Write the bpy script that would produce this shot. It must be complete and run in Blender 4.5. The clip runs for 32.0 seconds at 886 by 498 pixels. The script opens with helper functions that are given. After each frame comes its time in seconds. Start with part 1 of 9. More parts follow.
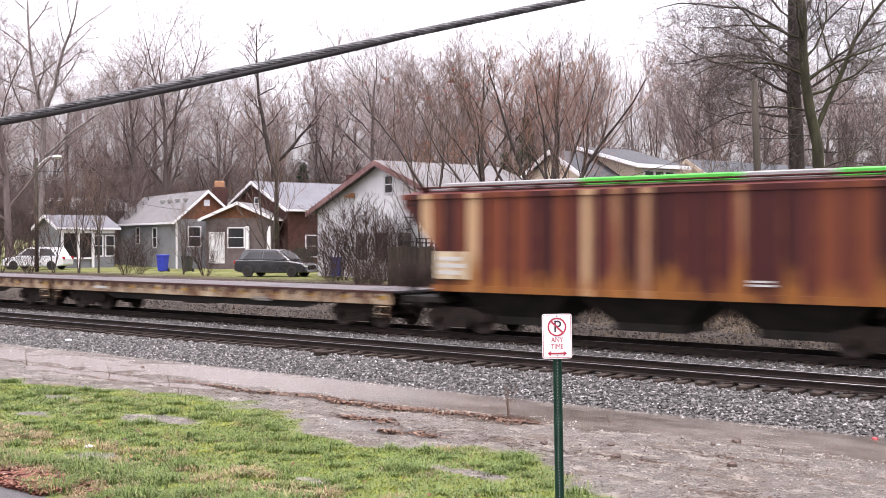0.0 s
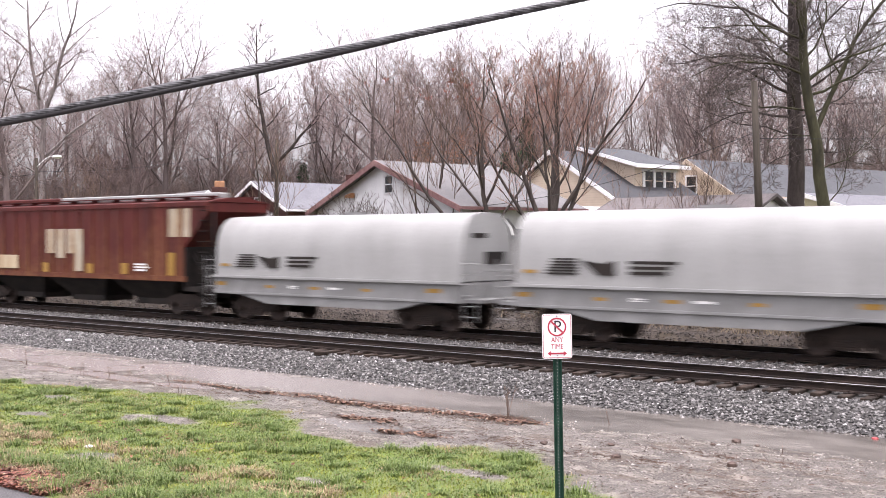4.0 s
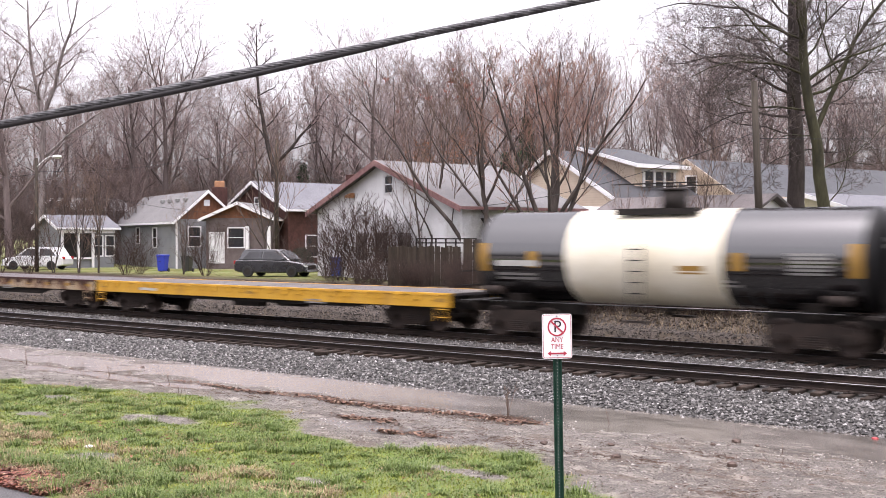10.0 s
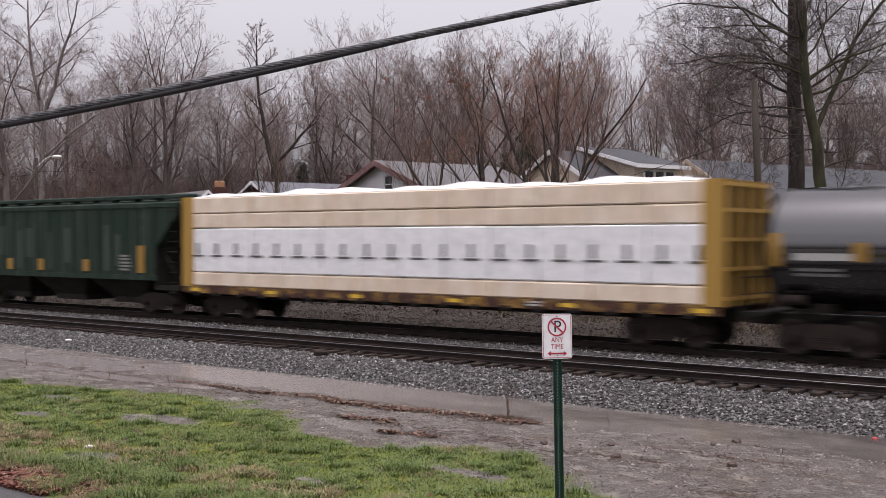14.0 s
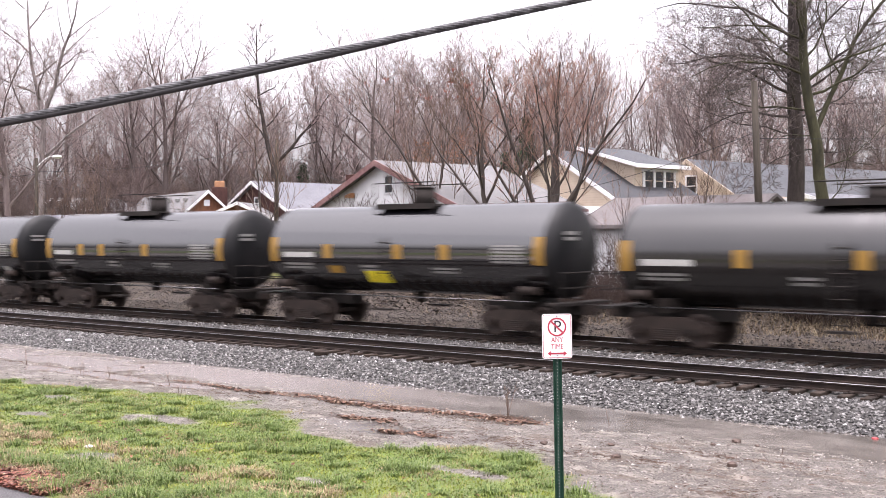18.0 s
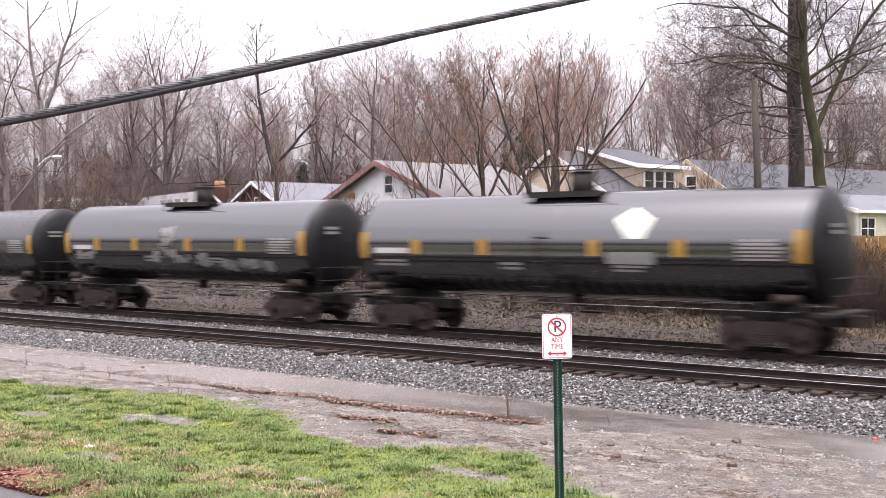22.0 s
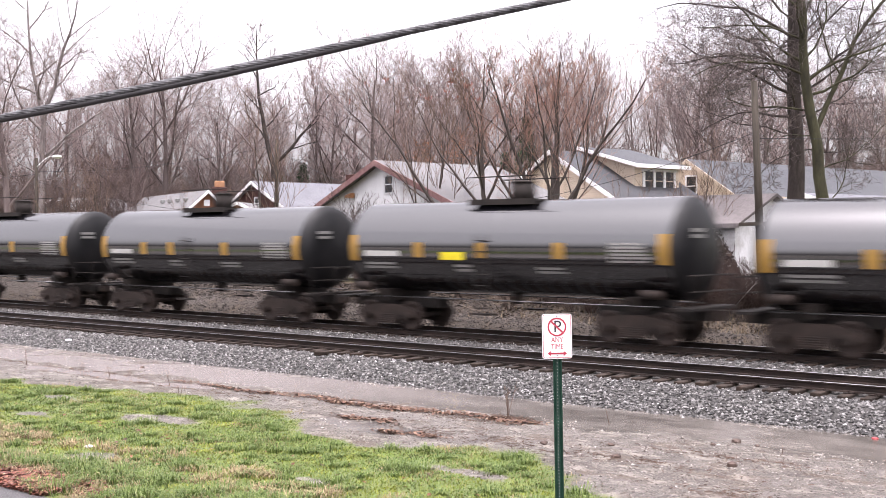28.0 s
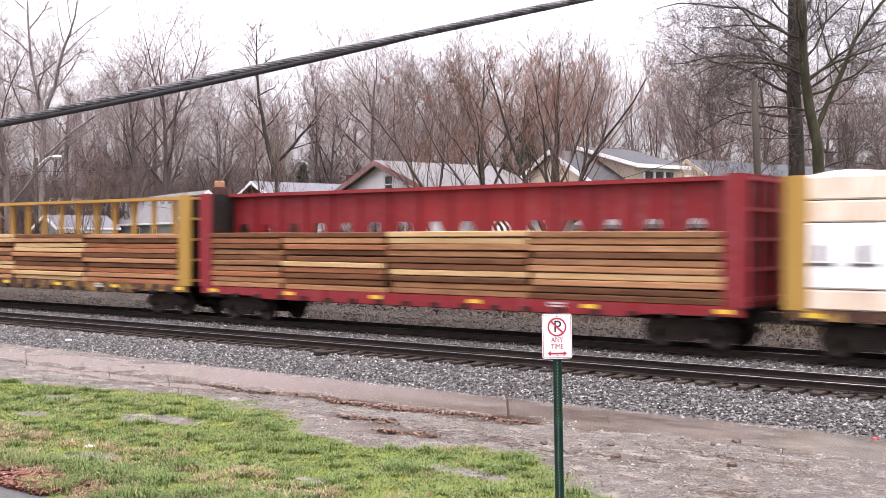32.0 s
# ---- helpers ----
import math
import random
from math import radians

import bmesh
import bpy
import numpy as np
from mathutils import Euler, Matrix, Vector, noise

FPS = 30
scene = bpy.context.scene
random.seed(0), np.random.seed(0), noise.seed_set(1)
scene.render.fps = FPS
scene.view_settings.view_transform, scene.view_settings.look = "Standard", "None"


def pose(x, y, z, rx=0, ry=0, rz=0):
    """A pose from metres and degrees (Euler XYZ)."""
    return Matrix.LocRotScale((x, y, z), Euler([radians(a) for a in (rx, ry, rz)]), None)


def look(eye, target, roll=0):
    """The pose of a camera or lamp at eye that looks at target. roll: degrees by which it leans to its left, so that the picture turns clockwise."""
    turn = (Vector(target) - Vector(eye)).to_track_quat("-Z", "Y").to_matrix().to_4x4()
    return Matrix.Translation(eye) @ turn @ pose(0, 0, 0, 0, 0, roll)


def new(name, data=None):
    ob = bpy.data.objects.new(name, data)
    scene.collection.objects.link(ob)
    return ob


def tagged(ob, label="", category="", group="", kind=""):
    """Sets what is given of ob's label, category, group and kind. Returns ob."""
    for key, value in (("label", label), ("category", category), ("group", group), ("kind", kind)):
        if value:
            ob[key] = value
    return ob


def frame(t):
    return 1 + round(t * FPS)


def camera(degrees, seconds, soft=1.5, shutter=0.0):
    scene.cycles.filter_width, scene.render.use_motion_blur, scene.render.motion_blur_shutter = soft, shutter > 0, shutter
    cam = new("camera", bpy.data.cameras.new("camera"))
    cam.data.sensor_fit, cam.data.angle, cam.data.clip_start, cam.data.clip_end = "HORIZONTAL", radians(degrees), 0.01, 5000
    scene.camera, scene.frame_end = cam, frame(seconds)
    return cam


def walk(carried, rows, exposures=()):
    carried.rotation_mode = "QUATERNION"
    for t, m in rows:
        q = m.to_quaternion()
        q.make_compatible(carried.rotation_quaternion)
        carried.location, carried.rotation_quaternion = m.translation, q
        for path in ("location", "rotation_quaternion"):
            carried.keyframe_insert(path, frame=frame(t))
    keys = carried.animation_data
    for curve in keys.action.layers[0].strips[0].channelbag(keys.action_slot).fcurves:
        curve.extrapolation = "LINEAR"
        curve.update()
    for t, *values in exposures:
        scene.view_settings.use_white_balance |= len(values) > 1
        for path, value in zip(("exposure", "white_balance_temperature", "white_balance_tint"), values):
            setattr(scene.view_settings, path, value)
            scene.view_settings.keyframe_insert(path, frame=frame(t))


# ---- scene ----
# ---------------------------------------------------------------- camera
YAW = radians(38.1)
cam = camera(43.6, 32.0, soft=0.75, shutter=0.8)
EXPO = 1.78
EYE = (0.0, 0.0, 3.0)
AIM = (-math.sin(YAW) * 100, math.cos(YAW) * 100, 3.0 - 0.87)
walk(cam, [(0.0, look(EYE, AIM)), (32.0, look(EYE, AIM))],
     exposures=[(s, EXPO + d, 6450, 21) for s, d in ((0.0, 0.0), (1.0, -0.05), (2.0, -0.26), (2.5, -0.08), (3.0, 0.0), (5.0, 0.05), (7.0, 0.05), (9.2, 0.0), (10.0, -0.12), (11.0, -0.33), (12.0, -0.17), (12.5, 0.02), (13.4, -0.05), (13.9, -1.1),
                                                 (14.5, -1.15), (15.0, -0.55), (15.8, 0.1), (18.0, 0.15), (22.0, 0.1), (24.0, 0.3), (25.5, 0.3), (28.0, 0.2), (29.0, 0.22), (30.0, 0.07), (31.0, 0.0), (32.0, 0.0))])

# ---------------------------------------------------------------- light: an overcast winter day
world = bpy.data.worlds.new("overcast")
scene.world = world
world.use_nodes = True
wn, wl = world.node_tree.nodes, world.node_tree.links
wn.clear()
sky = wn.new("ShaderNodeTexSky")
sky.sky_type = 'NISHITA'
sky.sun_disc = False
sky.sun_elevation = radians(80)
sky.sun_rotation = radians(142)
sky.air_density, sky.dust_density, sky.ozone_density = 1.0, 6.0, 1.0
hsv = wn.new("ShaderNodeHueSaturation")
hsv.inputs["Saturation"].default_value = 0.12
wbg = wn.new("ShaderNodeBackground")
wbg.inputs["Strength"].default_value = 0.15
wout = wn.new("ShaderNodeOutputWorld")
wl.new(sky.outputs[0], hsv.inputs["Color"])
wl.new(hsv.outputs[0], wbg.inputs["Color"])
wl.new(wbg.outputs[0], wout.inputs["Surface"])
sun = new("sun", bpy.data.lights.new("sun", "SUN"))
sun.data.energy = 0.2
sun.data.angle = radians(120)
sun.data.color = (1.0, 0.97, 0.94)
sun.matrix_basis = look((10.7, -13.7, 98.5), (0, 0, 0))


# ---------------------------------------------------------------- materials
def nodes_of(name):
    m = bpy.data.materials.new(name)
    m.use_nodes = True
    nt = m.node_tree
    return m, nt, nt.nodes["Principled BSDF"]


def coords(nt, stretch=(1, 1, 1), space="Object"):
    tc = nt.nodes.new("ShaderNodeTexCoord")
    mp = nt.nodes.new("ShaderNodeMapping")
    mp.inputs["Scale"].default_value = stretch
    nt.links.new(tc.outputs[space], mp.inputs["Vector"])
    return mp.outputs[0]


def noise_of(nt, vec, scale, detail=4, rough=0.6):
    n = nt.nodes.new("ShaderNodeTexNoise")
    n.inputs["Scale"].default_value = scale
    n.inputs["Detail"].default_value = detail
    n.inputs["Roughness"].default_value = rough
    nt.links.new(vec, n.inputs["Vector"])
    return n.outputs["Fac"]


def ramp(nt, fac, stops):
    r = nt.nodes.new("ShaderNodeValToRGB")
    el = r.color_ramp.elements
    while len(el) < len(stops):
        el.new(0.5)
    for e, (p, c) in zip(el, stops):
        e.position = p
        e.color = (c[0], c[1], c[2], 1) if not isinstance(c, (int, float)) else (c, c, c, 1)
    nt.links.new(fac, r.inputs["Fac"])
    return r.outputs["Color"]


def mixed(nt, fac, a, b, kind="MIX"):
    m = nt.nodes.new("ShaderNodeMix")
    m.data_type = "RGBA"
    m.blend_type = kind
    for sock, v in ((m.inputs[0], fac), (m.inputs[6], a), (m.inputs[7], b)):
        if isinstance(v, (int, float)):
            sock.default_value = v
        elif isinstance(v, tuple):
            sock.default_value = (v[0], v[1], v[2], 1)
        else:
            nt.links.new(v, sock)
    return m.outputs[2]


def bump_of(nt, bsdf, fac, strength, dist=0.02):
    b = nt.nodes.new("ShaderNodeBump")
    b.inputs["Strength"].default_value = strength
    b.inputs["Distance"].default_value = dist
    nt.links.new(fac, b.inputs["Height"])
    nt.links.new(b.outputs[0], bsdf.inputs["Normal"])


def surf(name, c1, c2, scale=3.0, rough=0.7, metal=0.0, bump=0.25, fine=30.0, stretch=(1, 1, 1), c3=None, lo=0.35, hi=0.65,
         vary=0.0, rough2=None, spec=0.25, space="Object", coat=0.0, ior=1.5):
    """Two colours by a broad noise, a fine grain over them, a third colour for stains."""
    m, nt, b = nodes_of(name)
    vec = coords(nt, stretch, space)
    big = noise_of(nt, vec, scale, 5)
    small = noise_of(nt, vec, fine, 3)
    col = ramp(nt, big, [(lo, c1), (hi, c2)])
    if c3 is not None:
        st = noise_of(nt, vec, scale * 0.45, 6, 0.7)
        col = mixed(nt, ramp(nt, st, [(0.52, 0.0), (0.62, 1.0)]), col, c3)
    col = mixed(nt, 0.35, col, ramp(nt, small, [(0.3, 0.45), (0.7, 1.0)]), "MULTIPLY")
    if vary:
        oi = nt.nodes.new("ShaderNodeObjectInfo")
        col = mixed(nt, vary, col, ramp(nt, oi.outputs["Random"], [(0.0, 0.35), (1.0, 1.0)]), "MULTIPLY")
    nt.links.new(col, b.inputs["Base Color"])
    if rough2 is not None:
        nt.links.new(ramp(nt, big, [(lo, rough), (hi, rough2)]), b.inputs["Roughness"])
    else:
        b.inputs["Roughness"].default_value = rough
    b.inputs["Metallic"].default_value = metal
    b.inputs["Specular IOR Level"].default_value = spec
    b.inputs["IOR"].default_value = ior
    b.inputs["Coat Weight"].default_value = coat
    b.inputs["Coat Roughness"].default_value = 0.1
    if bump:
        bump_of(nt, b, small, bump)
    return m


def rusty(name, paint, paint2, rust, rust2, lo=0.42, hi=0.6, gloss=0.6, low=0.0, freq=0.55, zs=0.16, run_w=0.45):
    """Paint with rust in streaks that run down; low adds rust towards the sill, where the paint has flaked."""
    m, nt, b = nodes_of(name)
    vec = coords(nt)
    st = coords(nt, (1, 1, zs))
    blot = noise_of(nt, vec, freq, 7, 0.72)
    run = noise_of(nt, st, 3.2, 5, 0.7)
    base = ramp(nt, noise_of(nt, st, 1.3, 4), [(0.35, paint), (0.65, paint2)])
    mask = mixed(nt, run_w, blot, run)
    if low:
        sx = nt.nodes.new("ShaderNodeSeparateXYZ")
        tc = nt.nodes.new("ShaderNodeTexCoord")
        nt.links.new(tc.outputs["Object"], sx.inputs[0])
        mr = nt.nodes.new("ShaderNodeMapRange")
        mr.inputs["From Min"].default_value, mr.inputs["From Max"].default_value = 1.4, 4.4
        mr.inputs["To Min"].default_value, mr.inputs["To Max"].default_value = low, -low
        nt.links.new(sx.outputs[2], mr.inputs["Value"])
        ad = nt.nodes.new("ShaderNodeMath")
        nt.links.new(mask, ad.inputs[0])
        nt.links.new(mr.outputs[0], ad.inputs[1])
        mask = ad.outputs[0]
    rst = ramp(nt, noise_of(nt, vec, 5.0, 4), [(0.3, rust), (0.7, rust2)])
    col = mixed(nt, ramp(nt, mask, [(lo, 0.0), (hi, 1.0)]), base, rst)
    grain = noise_of(nt, vec, 22.0, 3)
    col = mixed(nt, 0.3, col, ramp(nt, grain, [(0.3, 0.5), (0.7, 1.0)]), "MULTIPLY")
    nt.links.new(col, b.inputs["Base Color"])
    b.inputs["Roughness"].default_value = gloss
    b.inputs["Specular IOR Level"].default_value = 0.25
    bump_of(nt, b, grain, 0.15)
    return m


def panelled(name, dark, warm, pale, low_rust, pitch=0.46):
    """Old paint whose sheets have weathered apart: each sheet its own tone, with rust spreading up from the sill."""
    m, nt, b = nodes_of(name)
    vec = coords(nt)
    sx = nt.nodes.new("ShaderNodeSeparateXYZ")
    nt.links.new(vec, sx.inputs[0])

    def calc(op, a, c):
        n = nt.nodes.new("ShaderNodeMath")
        n.operation = op
        for sock, v in zip(n.inputs, (a, c)):
            if isinstance(v, (int, float)):
                sock.default_value = v
            else:
                nt.links.new(v, sock)
        return n.outputs[0]

    wn_ = nt.nodes.new("ShaderNodeTexWhiteNoise")
    wn_.noise_dimensions = "1D"
    nt.links.new(calc("FLOOR", calc("DIVIDE", sx.outputs[0], pitch), 0.0), wn_.inputs["W"])
    sheet = wn_.outputs["Value"]
    run = noise_of(nt, coords(nt, (1, 1, 0.05)), 3.5, 5, 0.7)
    blot = noise_of(nt, vec, 1.1, 6, 0.7)
    w2 = nt.nodes.new("ShaderNodeTexWhiteNoise")
    w2.noise_dimensions = "1D"
    nt.links.new(calc("ADD", calc("FLOOR", calc("DIVIDE", sx.outputs[0], pitch), 0.0), 37.0), w2.inputs["W"])
    tone = mixed(nt, 0.2, sheet, run)
    col = ramp(nt, tone, [(0.2, tuple(v * 0.6 for v in dark)), (0.45, dark), (0.62, warm), (0.74, warm), (0.79, pale)])
    mr = nt.nodes.new("ShaderNodeMapRange")
    mr.inputs["From Min"].default_value, mr.inputs["From Max"].default_value = 1.5, 3.4
    mr.inputs["To Min"].default_value, mr.inputs["To Max"].default_value = 0.27, -0.42
    nt.links.new(sx.outputs[2], mr.inputs["Value"])
    rust = ramp(nt, calc("ADD", calc("ADD", mixed(nt, 0.5, blot, run), mr.outputs[0]), calc("MULTIPLY", calc("SUBTRACT", w2.outputs["Value"], 0.5), 0.35)), [(0.5, 0.0), (0.75, 0.85)])
    col = mixed(nt, rust, col, mixed(nt, blot, low_rust, tuple(v * 0.55 for v in low_rust)))
    grain = noise_of(nt, vec, 22.0, 3)
    col = mixed(nt, 0.3, col, ramp(nt, grain, [(0.3, 0.5), (0.7, 1.0)]), "MULTIPLY")
    nt.links.new(col, b.inputs["Base Color"])
    b.inputs["Roughness"].default_value = 0.6
    b.inputs["Specular IOR Level"].default_value = 0.25
    bump_of(nt, b, grain, 0.15)
    return m


def wood(name, c1, c2, along="x", rough=0.75, vary=0.5, grain=7.0):
    m, nt, b = nodes_of(name)
    st = {"x": (0.12, 1, 1), "y": (1, 0.12, 1), "z": (1, 1, 0.12)}[along]
    vec = coords(nt, st)
    oi = nt.nodes.new("ShaderNodeObjectInfo")
    off = nt.nodes.new("ShaderNodeVectorMath")
    off.operation = "MULTIPLY_ADD"
    off.inputs[1].default_value = (1, 1, 1)
    nt.links.new(vec, off.inputs[0])
    sc = nt.nodes.new("ShaderNodeVectorMath")
    sc.operation = "SCALE"
    sc.inputs[0].default_value = (31, 17, 23)
    nt.links.new(oi.outputs["Random"], sc.inputs["Scale"])
    nt.links.new(sc.outputs[0], off.inputs[2])
    g = noise_of(nt, off.outputs[0], grain, 6, 0.65)
    col = ramp(nt, g, [(0.3, c1), (0.7, c2)])
    if vary:
        col = mixed(nt, vary, col, ramp(nt, oi.outputs["Random"], [(0.0, (0.4, 0.36, 0.33)), (0.5, (1, 0.9, 0.8)), (1.0, (1.0, 1.0, 1.0))]), "MULTIPLY")
    nt.links.new(col, b.inputs["Base Color"])
    b.inputs["Roughness"].default_value = rough
    b.inputs["Specular IOR Level"].default_value = 0.2
    bump_of(nt, b, g, 0.3)
    return m


def plain(name, c, rough=0.5, metal=0.0):
    """A small evenly coloured thing: enamel, reflective film, rubber."""
    m, nt, b = nodes_of(name)
    n = noise_of(nt, coords(nt), 9.0, 4)
    nt.links.new(ramp(nt, n, [(0.3, tuple(v * 0.8 for v in c)), (0.7, c)]), b.inputs["Base Color"])
    b.inputs["Roughness"].default_value = rough
    b.inputs["Metallic"].default_value = metal
    return m


def glass(name, c=(0.02, 0.025, 0.03), rough=0.08):
    m, nt, b = nodes_of(name)
    n = noise_of(nt, coords(nt), 2.0, 2)
    nt.links.new(ramp(nt, n, [(0.3, c), (0.7, tuple(v * 1.8 for v in c))]), b.inputs["Base Color"])
    b.inputs["Roughness"].default_value = rough
    return m


RUST_DARK, RUST = (0.09, 0.028, 0.014), (0.30, 0.10, 0.03)
M_STEEL_DARK = surf("grimy_steel", (0.009, 0.0075, 0.007), (0.026, 0.02, 0.017), 2.0, 0.75, spec=0.25)
M_TRUCK = surf("brake_dust_iron", (0.013, 0.0095, 0.008), (0.038, 0.026, 0.021), 3.0, 0.8, spec=0.25)
M_WHEEL = surf("wheel_steel", (0.02, 0.014, 0.012), (0.05, 0.034, 0.028), 5.0, 0.7, 0.0, spec=0.3)
M_RED_RUST = panelled("rusted_brown_paint", (0.06, 0.011, 0.011), (0.15, 0.04, 0.016), (0.42, 0.27, 0.15), (0.32, 0.125, 0.025))
M_POSTS = rusty("rust_brown_post_paint", (0.06, 0.012, 0.011), (0.1, 0.024, 0.014), (0.15, 0.05, 0.018), (0.25, 0.1, 0.03), 0.45, 0.62)
M_MAROON = rusty("maroon_paint", (0.055, 0.009, 0.008), (0.09, 0.014, 0.011), (0.1, 0.03, 0.014), (0.19, 0.08, 0.033), 0.46, 0.66, low=0.1, zs=0.05, run_w=0.6)
M_CREAM_RUST = rusty("rusted_cream_paint", (0.54, 0.52, 0.385), (0.61, 0.59, 0.46), (0.24, 0.07, 0.02), (0.42, 0.19, 0.065), 0.495, 0.575, low=0.05, freq=0.85, zs=0.3, run_w=0.3)
M_GREEN = rusty("dark_green_paint", (0.005, 0.018, 0.011), (0.009, 0.026, 0.016), (0.022, 0.038, 0.028), (0.06, 0.08, 0.062), 0.45, 0.66, zs=0.03, run_w=0.85)
M_GREY_CAR = surf("weathered_grey_paint", (0.22, 0.214, 0.208), (0.30, 0.294, 0.288), 0.8, 0.55, stretch=(1, 1, 0.3), c3=(0.17, 0.155, 0.14), spec=0.3)
M_COIL = surf("pale_grey_cover", (0.25, 0.25, 0.243), (0.31, 0.31, 0.303), 0.7, 0.38, bump=0.08, stretch=(1, 1, 0.3))
M_COIL_SILL = surf("grey_sill_paint", (0.19, 0.19, 0.186), (0.26, 0.26, 0.256), 1.2, 0.5)
M_TANK = surf("black_tank_enamel", (0.003, 0.003, 0.004), (0.006, 0.0055, 0.007), 0.8, 0.1, bump=0.006, spec=0.5, ior=2.15)
M_TANK_HEAD = surf("dull_black_tank_head", (0.004, 0.004, 0.005), (0.012, 0.0115, 0.012), 0.8, 0.5, bump=0.02, spec=0.25)
M_TANK_DULL = surf("dull_brown_black_enamel", (0.006, 0.005, 0.005), (0.012, 0.0105, 0.01), 0.8, 0.2, bump=0.012, spec=0.5, ior=1.75)
M_TANK_GREY = surf("faded_charcoal_enamel", (0.01, 0.0095, 0.0098), (0.02, 0.019, 0.019), 0.8, 0.2, bump=0.02, rough2=0.3, spec=0.5, ior=1.8)
M_TANK_CREAM = surf("cream_tank_band", (0.66, 0.60, 0.46), (0.78, 0.74, 0.62), 0.9, 0.3, bump=0.03)
M_ORANGE = plain("orange_film", (0.3, 0.165, 0.025), 0.5)
M_YELLOW = plain("yellow_enamel", (0.72, 0.46, 0.04), 0.45)
M_WHITE = plain("white_enamel", (0.78, 0.78, 0.75), 0.45)
M_OFFWHITE = plain("dusty_white_lettering", (0.46, 0.455, 0.43), 0.6)
M_DIMWHITE = plain("dirty_white_lettering", (0.2, 0.195, 0.185), 0.6)
M_PATCH = rusty("cream_patch_paint", (0.42, 0.33, 0.21), (0.54, 0.46, 0.32), (0.22, 0.085, 0.03), (0.34, 0.19, 0.08), 0.46, 0.62, zs=0.08, run_w=0.6)
M_CHALK = rusty("chalky_white_paint", (0.36, 0.32, 0.24), (0.50, 0.46, 0.37), (0.18, 0.08, 0.03), (0.32, 0.2, 0.1), 0.42, 0.58, zs=0.05, run_w=0.75)
M_GREEN_FADED = rusty("faded_green_paint", (0.028, 0.046, 0.035), (0.055, 0.072, 0.056), (0.012, 0.034, 0.022), (0.03, 0.05, 0.038), 0.42, 0.6, zs=0.04, run_w=0.75)
M_YELLOW_CAR = rusty("yellow_flatcar_paint", (0.495, 0.261, 0.0225), (0.576, 0.324, 0.0405), (0.2, 0.08, 0.025), (0.36, 0.2, 0.07), 0.52, 0.7, 0.5, freq=1.2)
M_TAN_CAR = rusty("faded_tan_sill_paint", (0.36, 0.25, 0.14), (0.5, 0.42, 0.31), (0.05, 0.022, 0.016), (0.16, 0.075, 0.04), 0.43, 0.56, freq=1.4, zs=0.4, run_w=0.55)
M_RUB = rusty("rust_brown_rail_paint", (0.035, 0.012, 0.011), (0.06, 0.022, 0.018), (0.02, 0.012, 0.011), (0.09, 0.04, 0.028), 0.45, 0.6)
M_BEAM_YELLOW = rusty("ochre_beam_paint", (0.34, 0.1922, 0.0385), (0.408, 0.248, 0.0605), (0.2312, 0.124, 0.033), (0.306, 0.186, 0.066), 0.55, 0.75, 0.55)
M_BEAM_RED = rusty("red_beam_paint", (0.198, 0.011, 0.015), (0.242, 0.01925, 0.024), (0.12, 0.014, 0.016), (0.3, 0.1, 0.11), 0.46, 0.72, 0.5, zs=0.06, run_w=0.75)
M_BEAM_RUST = rusty("rusted_ochre_beam_paint", (0.34, 0.19, 0.04), (0.4, 0.25, 0.07), (0.03, 0.016, 0.014), (0.09, 0.04, 0.028), 0.42, 0.5, freq=1.8, zs=0.6, run_w=0.3)
M_DECK = wood("weathered_deck_planks", (0.05, 0.046, 0.05), (0.16, 0.15, 0.16), "y", 0.45)
M_LUMBER = wood("sawn_lumber", (0.25, 0.12, 0.06), (0.42, 0.235, 0.12), "x", vary=0.6)
M_LUMBER_PALE = wood("pale_lumber", (0.40, 0.25, 0.11), (0.54, 0.38, 0.2), "x", vary=0.15)
M_LUMBER_RED = wood("red_brown_lumber", (0.2, 0.075, 0.035), (0.36, 0.15, 0.075), "x", vary=0.5)
# dark timbers, and the block that stands for shade between them
M_LUMBER_DARK = wood("rain_darkened_lumber_and_gap_shade", (0.0825, 0.035, 0.0175), (0.187, 0.085, 0.04), "x")
M_WRAP = surf("white_lumber_wrap", (0.78, 0.78, 0.79), (0.88, 0.88, 0.88), 1.5, 0.4, bump=0.5, fine=4.0)
M_WRAP_TAN = surf("tan_lumber_wrap", (0.7, 0.56, 0.42), (0.8, 0.69, 0.57), 1.6, 0.4, bump=0.9, fine=3.0, stretch=(1, 1, 0.5))
M_LOCO = surf("black_locomotive_paint", (0.004, 0.004, 0.0045), (0.01, 0.0095, 0.0095), 1.2, 0.3, bump=0.05, spec=0.3)
# roof strips and brake housing: sky sheen put into a paler, glossier paint
M_LOCO_ROOF = surf("wet_roof_sky_sheen", (0.05, 0.05, 0.053), (0.1, 0.1, 0.104), 1.2, 0.2, bump=0.03, spec=0.5, ior=2.2)
M_LOCO_DUSTY = surf("dusty_black_paint", (0.008, 0.007, 0.0065), (0.02, 0.016, 0.014), 0.9, 0.55, bump=0.05, c3=(0.04, 0.028, 0.02), spec=0.22)
M_LOCO_TRUCK = surf("dusty_locomotive_truck", (0.04, 0.033, 0.029), (0.125, 0.104, 0.092), 1.3, 0.85, stretch=(1, 1, 0.6))
# cab roof: the reflected sky is put into a light grey base colour
M_CAB_ROOF = surf("wet_cab_roof_sky_sheen", (0.2, 0.215, 0.22), (0.3, 0.32, 0.325), 1.2, 0.3)
M_RAIL_ORANGE = plain("ochre_handrail_paint", (0.24, 0.13, 0.03), 0.6)
